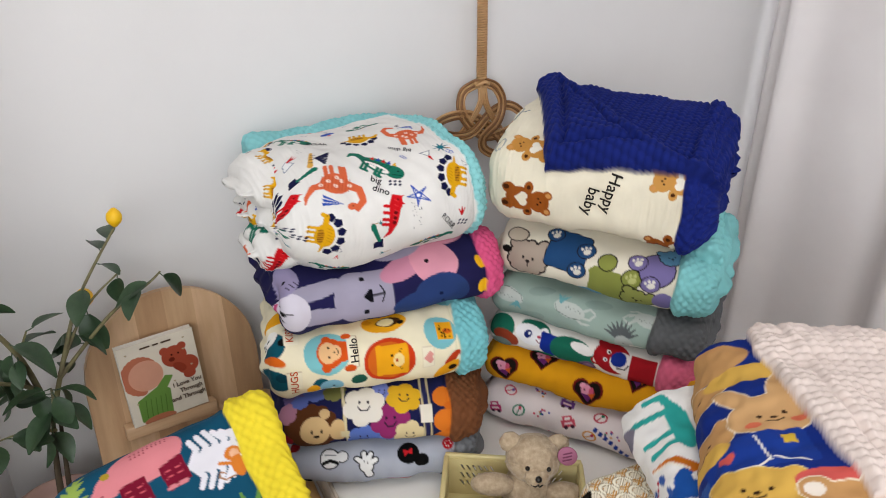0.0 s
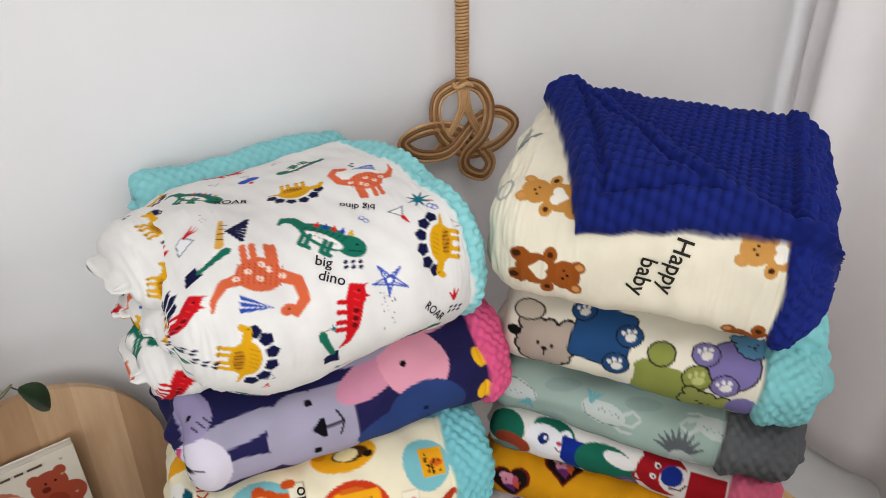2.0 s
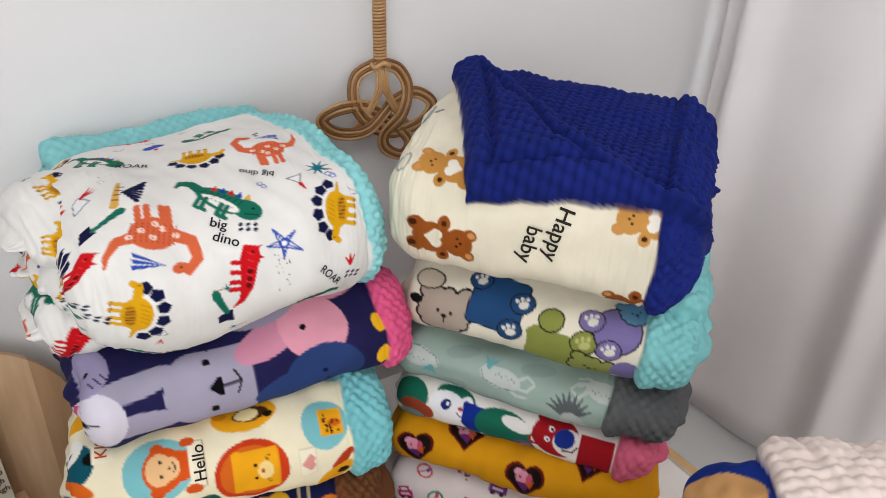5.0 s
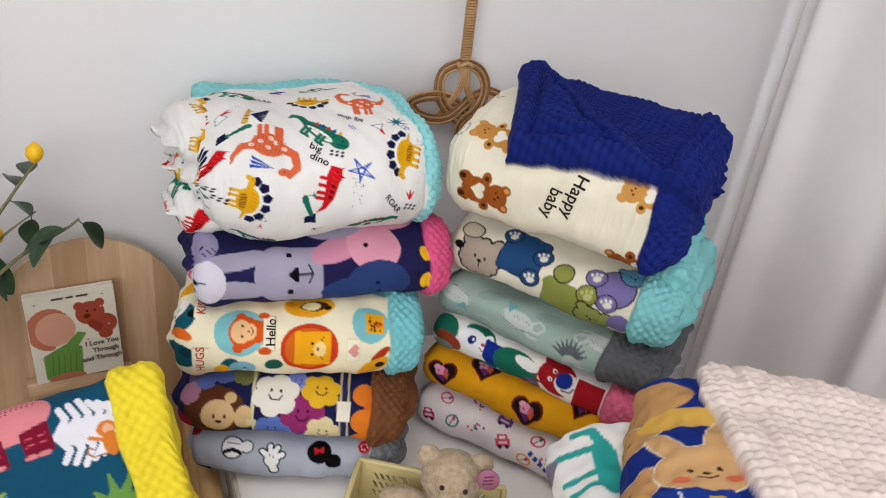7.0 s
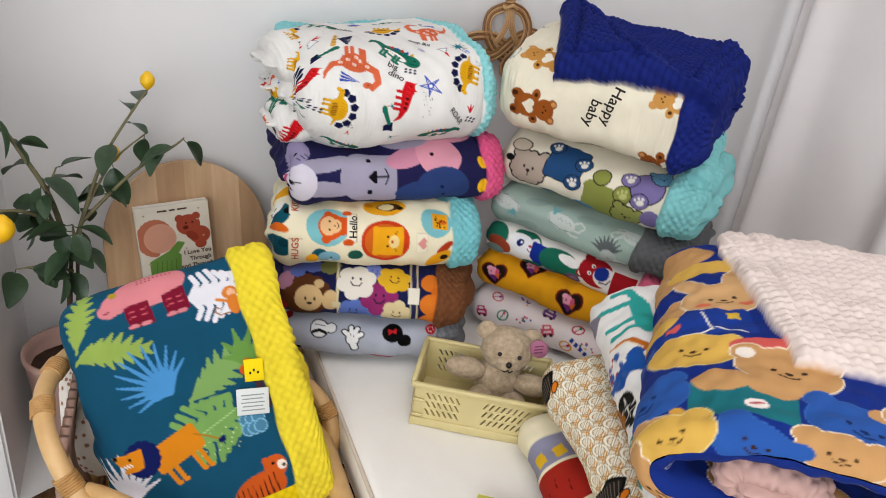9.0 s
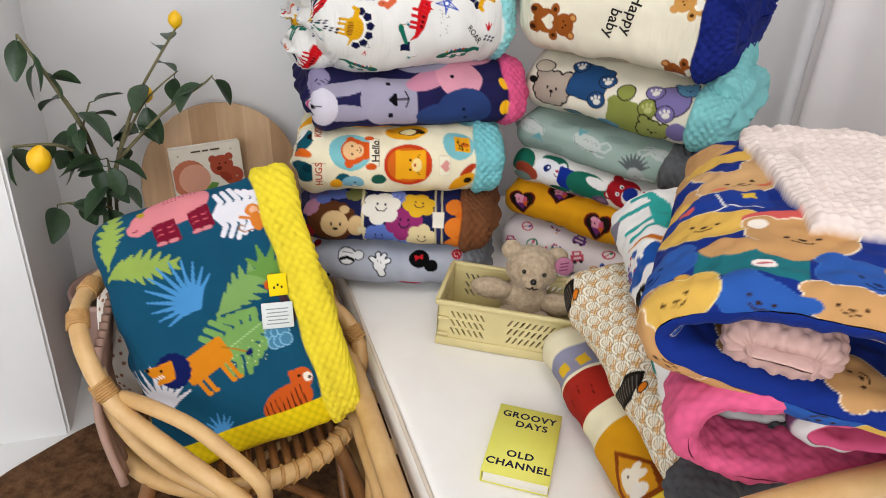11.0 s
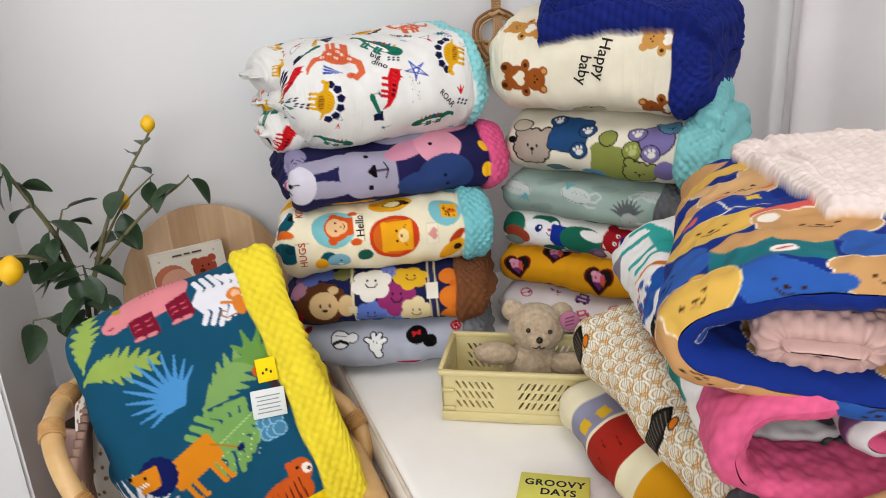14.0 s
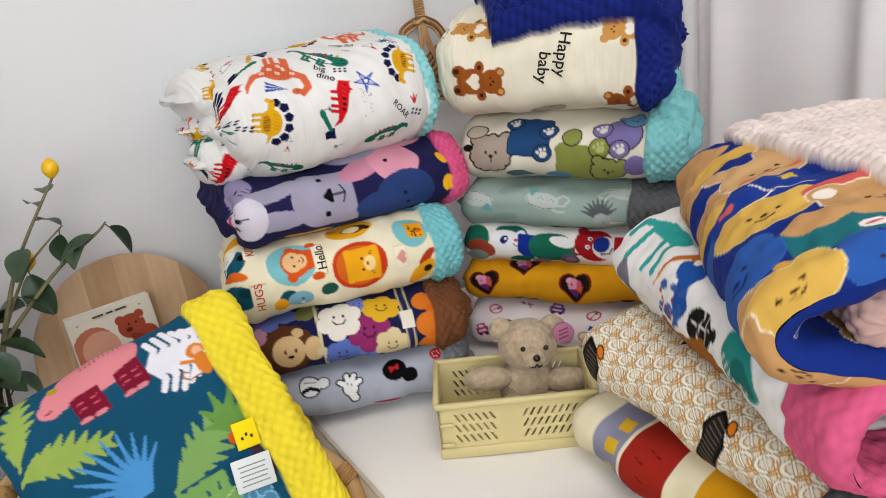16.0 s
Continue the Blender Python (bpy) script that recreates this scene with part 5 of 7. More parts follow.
def art_blue(p):
    tan, yel, mid = "cfa676", "e0bb68", "3e6bb0"

    def near(u, s, size, t=0):
        return p.at(u, s, 90 + t, size, -1)
    # the round of the fold, from its far end
    near(0.03, 0.535, 0.04).oval(0, 0, 1.4, 0.9, tan)
    near(0.09, 0.55, 0.034, 20)
    cub(p, 0, 0, 1.0, tan)
    near(0.075, 0.49, 0.03).oval(0, 0, 1.5, 0.6, yel)
    near(0.19, 0.545, 0.036, -15)
    cub(p, 0, 0, 1.0, tan)
    near(0.26, 0.565, 0.034, 15)
    cub(p, 0, 0, 1.0, mid, outline="4a78ba", dark="203a70")
    near(0.162, 0.468, 0.044, -15)
    cub(p, 0, 0, 1.0, "d6b184", ears="long")
    p.oval(-0.55, -0.3, 0.2, 0.14, "df8468").oval(0.55, -0.3, 0.2, 0.14, "df8468")
    near(0.226, 0.487, 0.034, -12).rect(0, 0, 2.8, 1.3, "2b4d9e", 0, 0.2).line([(0.1, 0.7), (0.2, -0.6)], 0.07, "e9e6e0").line([(-1.2, -0.6), (-0.2, -0.75), (0.2, -0.5)], 0.08, "e9e6e0").line([(0.3, -0.5), (1.2, -0.8)], 0.08, "e9e6e0").rect(1.0, 0.35, 0.4, 0.4, "d9bb50").heart(-0.9, 0.1, 0.26, "d9706a").oval(-1.3, 0.75, 0.7, 0.4, yel)
    near(0.287, 0.494, 0.042, 8)
    cub(p, 0, 0, 1.0, yel, outline="e9d9a0")
    near(0.278, 0.424, 0.03).oval(0, 0, 1.2, 0.7, "d9706a")
    near(0.314, 0.402, 0.05)
    cub(p, 0, 0, 1.0, tan)
    p.oval(-0.85, 0.5, 0.2, 0.17, "efe6dc").oval(0.85, 0.5, 0.2, 0.17, "efe6dc")
    near(0.383, 0.446, 0.036).rect(0, 0, 2.7, 1.4, "2f8088", 0, 0.05).oval(0.3, -0.2, 0.3, 0.2, "f0e6e0").line([(0.15, -0.2), (0.45, -0.16)], 0.07, "c04050")
    near(0.352, 0.466, 0.024).oval(0, 0, 1.15, 0.85, tan)
    near(0.352, 0.42, 0.024).oval(0, 0, 1.15, 0.85, tan)
    near(0.39, 0.338, 0.05, 10)
    cub(p, 0, 0, 1.0, mid, outline="4a78ba", dark="203a70")
    p.oval(0.3, 0.7, 0.26, 0.22, tan)
    near(0.372, 0.538, 0.042, -20)
    cub(p, 0, 0, 1.0, mid, outline="4a78ba", dark="203a70")
    p.oval(0.5, -0.9, 0.16, 0.16, "dcb05a")
    near(0.434, 0.515, 0.036, 10)
    cub(p, 0, 0, 1.0, tan)
    near(0.37, 0.255, 0.05, -10)
    cub(p, 0, 0, 1.0, tan)
    near(0.38, 0.16, 0.05, 5)
    cub(p, 0, 0, 1.0, mid, outline="4a78ba", dark="203a70")
    # the lower layer at the open end
    for u, s, k, c, t in ((0.44, 0.66, 0.03, "b99263", 0), (0.47, 0.71, 0.034, tan, 10), (0.45, 0.78, 0.04, mid, -10), (0.465, 0.87, 0.045, tan, 12), (0.45, 0.97, 0.045, mid, -8), (0.40, 0.73, 0.03, tan, 0)):
        near(u, s, k, t)
        cub(p, 0, 0, 1.0, c)
    for k in range(13):
        p.at(0.44 + 0.01 * (k % 2), 0.06 + 0.075 * k, 90 + 24 * (k % 3) - 20, 0.04, -1)
        cub(p, 0, 0, 1.0, (tan, mid, yel, tan)[k % 4], outline=("f0e4d0", "4a78ba", "e9d9a0", "f0e4d0")[k % 4])
    inner_side = ~p.mask
    p.mask = inner_side
    for k in range(9):
        p.at(0.40 - 0.03 * (k % 2), 0.10 + 0.11 * k, 90 + 20 * k, 0.04, -1)
        cub(p, 0, 0, 1.0, (tan, mid, "b99263")[k % 3])
    p.mask = ~inner_side


def set_over(art, du, ds):
    """The same print, laid du further along the cloth and ds further up it."""
    def draw(p):
        p.u, p.s = p.u - du, p.s - ds
        art(p)
    return draw


BLUE_FLAP = ([(-0.08, 0.485), (0.04, 0.472), (0.300, 0.395), (0.298, 0.33), (0.29, -0.2), (-0.08, -0.2)], "ecdfd9", 0.015, None)


def leaf_fan(p, u, s, turn, size, code, n=9, spread=150, w=0.2):
    p.at(u, s, turn, size)
    for k in range(n):
        q = radians(90 - spread / 2 + spread * k / (n - 1))
        L = 1.0 - 0.25 * abs(k / (n - 1) - 0.5) * 2
        p.line([(0, -0.3), (L * 0.5 * math.cos(q), L * 0.5 * math.sin(q) - 0.1), (L * math.cos(q), L * math.sin(q))], w * 1.6, code, w * 0.35)


def monstera(p, u, s, turn, size, code, vein=None):
    p.at(u, s, turn, size)
    for k in range(6):
        x = -0.75 + 0.28 * k
        for f in (-1, 1):
            p.line([(x, 0), (x + 0.25, f * 0.4), (x + 0.1 - 0.05 * k, f * (0.85 - 0.09 * abs(k - 2)))], 0.2, code, 0.16)
    p.oval(0.0, 0, 0.85, 0.34, code)
    if vein:
        p.line([(-0.8, 0), (0.9, 0)], 0.03, vein)


def frond(p, u, s, turn, size, code):
    p.at(u, s, turn, size).line([(-1, 0), (1, 0)], 0.12, code, 0.04)
    for k in range(7):
        x = -0.8 + 0.26 * k
        L = 0.55 * (1 - abs(k - 2.5) / 5)
        for f in (-1, 1):
            p.poly([(x - 0.16, 0), (x + 0.34, f * L), (x + 0.2, 0)], code, 0.03)


def art_jungle(p):
    pink, wine, org = "dc949a", "8a2340", "dc9428"
    white, lime, sky_ = "e6e4ea", "8fb070", "5f9fd0"
    p.s = p.s + 0.004
    monstera(p, 0.235, 0.165, -5, 0.05, white)
    frond(p, 0.03, 0.19, 70, 0.045, "a3b866")
    frond(p, 0.062, 0.125, -12, 0.055, "a3b866")
    p.at(0.135, 0.205, 2, 0.054).oval(0.1, 0.05, 1.05, 0.6, pink).oval(-0.85, -0.1, 0.5, 0.34, pink, 25).oval(-1.15, -0.3, 0.3, 0.22, pink).oval(-0.95, 0.18, 0.12, 0.1, "b8a040").line([(-1.28, -0.35), (-1.15, -0.33)], 0.04, wine)
    for k in range(22):
        p.oval(-0.2 + 0.12 * (k % 9), 0.36 - 0.07 * (k // 9), 0.025, 0.018, wine)
    for x in (-0.55, -0.2, 0.55, 0.85):
        p.rect(x, -0.62 - 0.06 * (x < 0.8), 0.27, 0.6, wine, 4, 0.05).oval(x - 0.05, -0.97, 0.16, 0.06, pink)
        for k in range(2):
            p.line([(x - 0.1, -0.55 - 0.16 * k), (x + 0.08, -0.52 - 0.16 * k)], 0.03, "d8707c")
    # a small monkey at the plush edge
    p.at(0.252, 0.142, 0, 0.02).oval(0.2, 0.9, 0.6, 0.5, "d98c40").oval(0.3, 0.85, 0.35, 0.32, "e8bda0").oval(0.3, -0.1, 0.5, 0.8, "d98c40").line([(0, 0.2), (-0.9, 0.6)], 0.25, "d98c40").line([(-0.1, -0.6), (-0.9, -0.7), (-1.3, -0.3), (-1.1, 0.0), (-0.8, -0.2)], 0.1, "a9743a")
    leaf_fan(p, 0.115, 0.055, 35, 0.07, sky_, 12, 190, 0.1)
    frond(p, 0.205, 0.042, 28, 0.06, lime)
    leaf_fan(p, 0.25, 0.062, -10, 0.042, "7ba35a", 6, 200, 0.28)
    p.at(0.25, 0.034, 0, 0.014).oval(-0.5, 0, 0.55, 0.6, "d9702c").oval(0.5, 0.1, 0.5, 0.55, "d9702c").oval(0, 0.7, 0.5, 0.5, "d9702c").line([(0.4, -0.6), (0.9, -4.5)], 0.9, "5c4450")
    monstera(p, 0.165, -0.038, 20, 0.06, "8ab06c", "b4cf98")
    for k in range(26):
        p.at(0.17 + 0.035 * math.sin(k * 2.4), -0.06 + 0.018 * math.cos(k * 1.7), 0, 0.001).oval(0, 0, 1, 1, "d8e2b4")
    p.at(0.232, -0.052, 0, 0.02)
    for k in range(6):
        p.ring(-0.5 + 0.5 * (k % 3), 0.5 - 0.8 * (k // 3), 0.5, 0.5, 0.1, "96c4dc").oval(-0.5 + 0.5 * (k % 3), 0.5 - 0.8 * (k // 3), 0.44, 0.44, "5f92ac")
    leaf_fan(p, 0.03, -0.09, -10, 0.06, white, 8, 150, 0.13)
    # lion
    p.at(0.1, -0.05, 12, 0.045).rect(0.25, -0.05, 1.5, 0.72, org, 6, 0.12)
    for x in (-0.35, -0.1, 0.6, 0.85):
        p.line([(x, -0.3), (x + 0.12, -1.15), (x + 0.2, -1.15)], 0.17, org, 0.12)
    p.line([(0.95, 0.1), (1.3, -0.2), (1.6, -0.5)], 0.06, "b9842c").oval(1.68, -0.58, 0.14, 0.1, "1d2a68")
    for k in range(14):
        q = 2 * math.pi * k / 14
        p.oval(-0.85 + 0.42 * math.cos(q), 0.22 + 0.48 * math.sin(q), 0.17, 0.17, "1d2a68")
    p.oval(-0.85, 0.22, 0.44, 0.5, "1d2a68").poly([(-0.8, 0.55), (-1.65, 0.62), (-1.55, 0.35), (-1.3, 0.28), (-1.5, 0.05), (-0.95, 0.0)], org, 0.06).oval(-1.62, 0.6, 0.08, 0.07, "201818").oval(-1.2, 0.42, 0.05, 0.06, "201818")
    for k in range(3):
        p.line([(-1.45 + 0.1 * k, 0.28), (-1.42 + 0.1 * k, 0.2)], 0.05, "f0ede6")
    # tiger at the lower edge
    p.at(0.215, -0.145, 12, 0.045).oval(-0.1, -0.25, 0.95, 0.6, "cf6a2c").oval(0.72, 0.25, 0.42, 0.4, "cf6a2c", 30).oval(0.5, 0.58, 0.13, 0.13, "cf6a2c").oval(0.95, 0.2, 0.16, 0.18, "efe3d6").oval(0.7, 0.38, 0.06, 0.06, "201818").oval(1.0, 0.15, 0.06, 0.06, "201818")
    for k in range(8):
        p.line([(-0.95 + 0.2 * k, -0.6), (-0.85 + 0.2 * k, 0.1)], 0.07, "4a2418", 0.02)
    leaf_fan(p, 0.1, -0.165, 10, 0.03, sky_, 8, 160, 0.16)
    # yellow plush along the lower edge, shade between its bubbles painted in
    k = np.clip((-0.168 - p.s) / 0.002 + 0.5, 0, 1) * (p.s > -0.3)
    p.c = p.c * (1 - k[..., None]) + lin("f0d722") * (1 - 0.18 * (1 - dots(p.u, p.s)))[..., None] * k[..., None]


# ---- the blankets ----
LS = "blankets stacked in the corner"
FS = "blankets piled at the daybed's side"
blanket("blanket", "pale grey blanket with black and white prints, lowest in its stack", (-0.268, 1.03, 0.416), (0.075, 1.055, 0.416), 0.34, 0.112, "b9bdc9", set_over(art_grey, 0.0, 0.022), (0.30, "8d8f93"), seed=11, group=LS)
blanket("blanket", "navy blanket with bear and flower prints and brown plush edge, folded", (-0.285, 1.025, 0.505), (0.088, 1.066, 0.508), 0.36, 0.108, "2b2f5c", set_over(art_garden, 0.016, 0.032), (0.31, "8a5f42"), seed=12, group=LS)
blanket("blanket", "cream blanket with lion and monkey prints and aqua plush edge, folded", (-0.281, 1.032, 0.61), (0.096, 1.125, 0.612), 0.36, 0.14, "f0e8cf", set_over(art_zoo, -0.009, 0.042), (0.33, "8fd0d6"), seed=13, group=LS)
blanket("blanket", "navy blanket with lilac rabbit prints and pink plush edge, folded", (-0.252, 1.055, 0.722), (0.13, 1.218, 0.732), 0.36, 0.134, "34315f", set_over(art_rabbits, -0.036, 0.02), (0.366, "e8709c"), seed=14, group=LS)
dino = blanket("blanket", "puffy white blanket with crayon dinosaur prints and aqua plush back", (-0.222, 1.034, 0.866), (0.106, 1.226, 0.879), 0.36, 0.208, "ebe9e6", set_over(art_dinos, -0.053, 0.0), (0.334, "a3dcde"), power=2.3, seed=15, ends=(0.1, 0.07), group=LS, fine=(-0.2, 0.45), slope=-0.1, step=0.0017, gather=0.0018)
blanket("blanket", "white blanket with small coloured toy prints, folded, lowest of a stack", (0.085, 1.255, 0.41), (0.43, 1.10, 0.41), 0.3, 0.104, "efe6e6", art_toys, None, seed=21, group=LS)
blanket("blanket", "mustard yellow blanket with dark heart prints, folded", (0.088, 1.262, 0.498), (0.45, 1.099, 0.496), 0.3, 0.096, "dda525", set_over(art_hearts, 0.009, -0.007), None, seed=22, group=LS)
blanket("blanket", "white blanket with green and red animal prints and pink edge, folded", (0.10, 1.274, 0.571), (0.455, 1.112, 0.557), 0.3, 0.092, "ece7e2", set_over(art_dogs, 0.009, 0.016), (0.335, "e8809c"), seed=23, group=LS)
blanket("blanket", "sage green blanket with unicorn prints and grey plush edge, folded", (0.10, 1.272, 0.652), (0.47, 1.103, 0.632), 0.3, 0.092, "a9bab2", set_over(art_unicorns, 0.008, 0.008), (0.31, "77787a"), seed=24, group=LS)
blanket("blanket", "cream blanket with curly bear prints and aqua plush edge, folded", (0.105, 1.277, 0.746), (0.468, 1.097, 0.735), 0.31, 0.126, "e9e3d4", set_over(art_curly, 0.018, -0.003), (0.336, "98d3d4"), pitch=4, seed=25, group=LS)
blanket("blanket", "cream blanket with brown bear prints, navy plush back folded over", (0.075, 1.25, 0.892), (0.437, 1.09, 0.888), 0.41, 0.186, "efe8d6", art_bears, (0.345, "2a3a88"), power=3.2, pitch=6, seed=26, end=0.05, bulge=0.006, group=LS, fine=(-0.2, 0.45), step=0.0017, flap=BEAR_FLAP, gather=0.003)
blanket("blanket", "cream and yellow blanket with house prints, folded, lowest of a pile", (0.195, 0.86, 0.416), (0.352, 0.432, 0.416), 0.36, 0.11, "eee6cb", art_house, (0.40, "efd126"), seed=31, group=FS)
blanket("blanket", "tan lattice-patterned blanket with grey plush edge, folded", (0.212, 0.86, 0.532), (0.366, 0.445, 0.506), 0.38, 0.125, "e9e1cf", art_lattice, (0.385, "66676a"), seed=32, step=0.0016, fine=(-0.14, 0.16), group=FS)
bird = fold("blanket", "white blanket with toucan prints, pink plush lining, folded open-ended", (0.285, 0.89, 0.648), (0.322, 0.45, 0.62),
            [(0.46, 0.036), (0.25, 0.046), (0.10, 0.052), (0.035, 0.038), (0.013, 0.0), (0.035, -0.04), (0.10, -0.056), (0.25, -0.06), (0.46, -0.06)], 0.026, "eeecea", art_birds, "eae6e4", (0.375, "e6759c"), seed=33, group=FS)
fold("inner_fold", "pink plush layer folded inside", (0.285, 0.885, 0.644), (0.318, 0.475, 0.616), [(0.45, 0.012), (0.28, 0.016), (0.18, 0.012), (0.15, -0.004), (0.18, -0.02), (0.28, -0.026), (0.45, -0.028)], 0.018, "e6e3e2", art_inner, "e6759c", None, seed=35, parent=bird)
blue = fold("blanket", "royal blue blanket with bear prints, pale pink plush turned over", (0.372, 0.90, 0.742), (0.268, 0.503, 0.73),
            [(0.55, 0.056), (0.32, 0.056), (0.18, 0.055), (0.095, 0.044), (0.042, 0.018), (0.026, -0.012), (0.048, -0.036), (0.12, -0.047), (0.3, -0.052), (0.55, -0.054)], 0.046, "24408f", art_blue, "26418f", None, seed=34, group=FS, flap=BLUE_FLAP, soft=0.0035, step=0.002, puff=0.03, capn=20, droop=0.0)
blanket("lining_roll", "pale pink plush lining bunched in the fold", (0.40, 0.66, 0.735), (0.352, 0.462, 0.726), 0.11, 0.056, "d9b8b0", None, (0.0, "d9b8b0"), seed=36, parent=blue, end=0.02)
# on the chair
zx = Vector((0.87, 0.426, 0.247)).normalized()
zz = Vector((-0.316, 0.454, 0.835))
zz = (zz - zx * zz.dot(zx)).normalized()
mid = (Vector((-0.246, 0.909, 0.669)) + Vector((-0.118, 0.725, 0.331))) / 2
CHAIR_W = 0.315
chair_m = Matrix((zx, zz.cross(zx), zz)).transposed().to_4x4()
chair_m.translation = mid - zx * CHAIR_W + zz * 0.004
jungle = blanket("blanket", "teal blanket with jungle animal prints and bright yellow plush edge", None, None, 0.10, 0.435, "23607a", art_jungle, (0.266, "f3e04e"), m=chair_m, width=0.327, power=3.6, seed=41, ends=(0.05, 0.02), fine=(-0.26, 0.26), group="", bulge=0.006)

for body, u, s, a, k, code in (("big", 0.213, 0.083, -30, 0.017, "26262c"), ("dino", 0.214, 0.062, -34, 0.017, "26262c"), ("ROAR", 0.325, -0.016, -50, 0.014, "26262c"), ("ROAR", 0.165, 0.226, -28, 0.014, "26262c"), ("ROAR", 0.079, 0.29, -22, 0.013, "26262c"), ("big dino", 0.285, 0.143, 150, 0.013, "26262c")):
    letter_on(dino, CHARTS["blanket.004"], body, u - 0.053, s, a, k, code)
for body, u, s, a in (("Happy", 0.231, 0.026, -100), ("baby", 0.198, 0.008, -100)):
    letter_on(bpy.data.objects["blanket.010"], CHARTS["blanket.010"], body, u, s, a, 0.0275, "2a2622", 0, 0.0018)
for body, u, s, k in (("Hello", 0.144, 0.044, 0.02), ("HUGS", 0.039, -0.002, 0.018), ("KISS", 0.037, 0.088, 0.018)):
    letter_on(bpy.data.objects["blanket.002"], CHARTS["blanket.002"], body, u, s, 90, k, "2a2420" if body == "Hello" else "b8502c")


# more of the puffy dinosaur blanket: the loose folds of its left end, and the plush lining laid behind
for a, b, h, du, seed in (((-0.295, 1.11, 0.912), (-0.15, 1.20, 0.915), 0.09, 0.02, 51), ((-0.325, 1.14, 0.862), (-0.15, 1.18, 0.866), 0.085, -0.1, 52), ((-0.292, 1.09, 0.812), (-0.14, 1.16, 0.815), 0.085, -0.2, 54)):
    blanket("loose_fold", "", a, b, 0.17, h, "ebe9e6", set_over(art_dinos, du, -0.03), None, power=2.0, seed=seed, ends=(0.045, 0.02), parent=dino, gather=0.003, soft=0.006)
blanket("plush_lining", "aqua dotted plush lining", (-0.375, 1.40, 0.885), (-0.085, 1.555, 0.905), 0.07, 0.075, "9fd9dc", None, (0.0, "9fd9dc"), power=2.0, seed=53, end=0.03, parent=dino)

# the cloth tags on the chair's blanket
bm = box_bm(0.03, 0.003, 0.036, 0.001, 1)
tag = part("brand_tag", bm, ink("f2d414"), jungle, "small yellow sewn tag")
tag.matrix_basis = pose(0.253, -0.004, 0.008, 8, 12, 0)
for k in range(3):
    b = part("print_bar", box_bm(0.003, 0.0006, 0.004, 0), ink("3a3010"), tag, "", False)
    b.matrix_basis = pose(-0.006 + 0.006 * k, -0.0022, 0.012 + 0.004 * (k % 2))
bm = box_bm(0.05, 0.0022, 0.042, 0.001, 1)
care = part("care_label", bm, ink("d9dcda"), jungle, "white printed care label")
care.matrix_basis = pose(0.236, -0.005, -0.042, 5, 14, 0)
for k in range(5):
    b = part("print_bar", box_bm(0.036 - 0.004 * (k % 2), 0.0006, 0.0016, 0), ink("8d928f"), care, "", False)
    b.matrix_basis = pose(0, -0.0017, 0.007 + 0.006 * k)


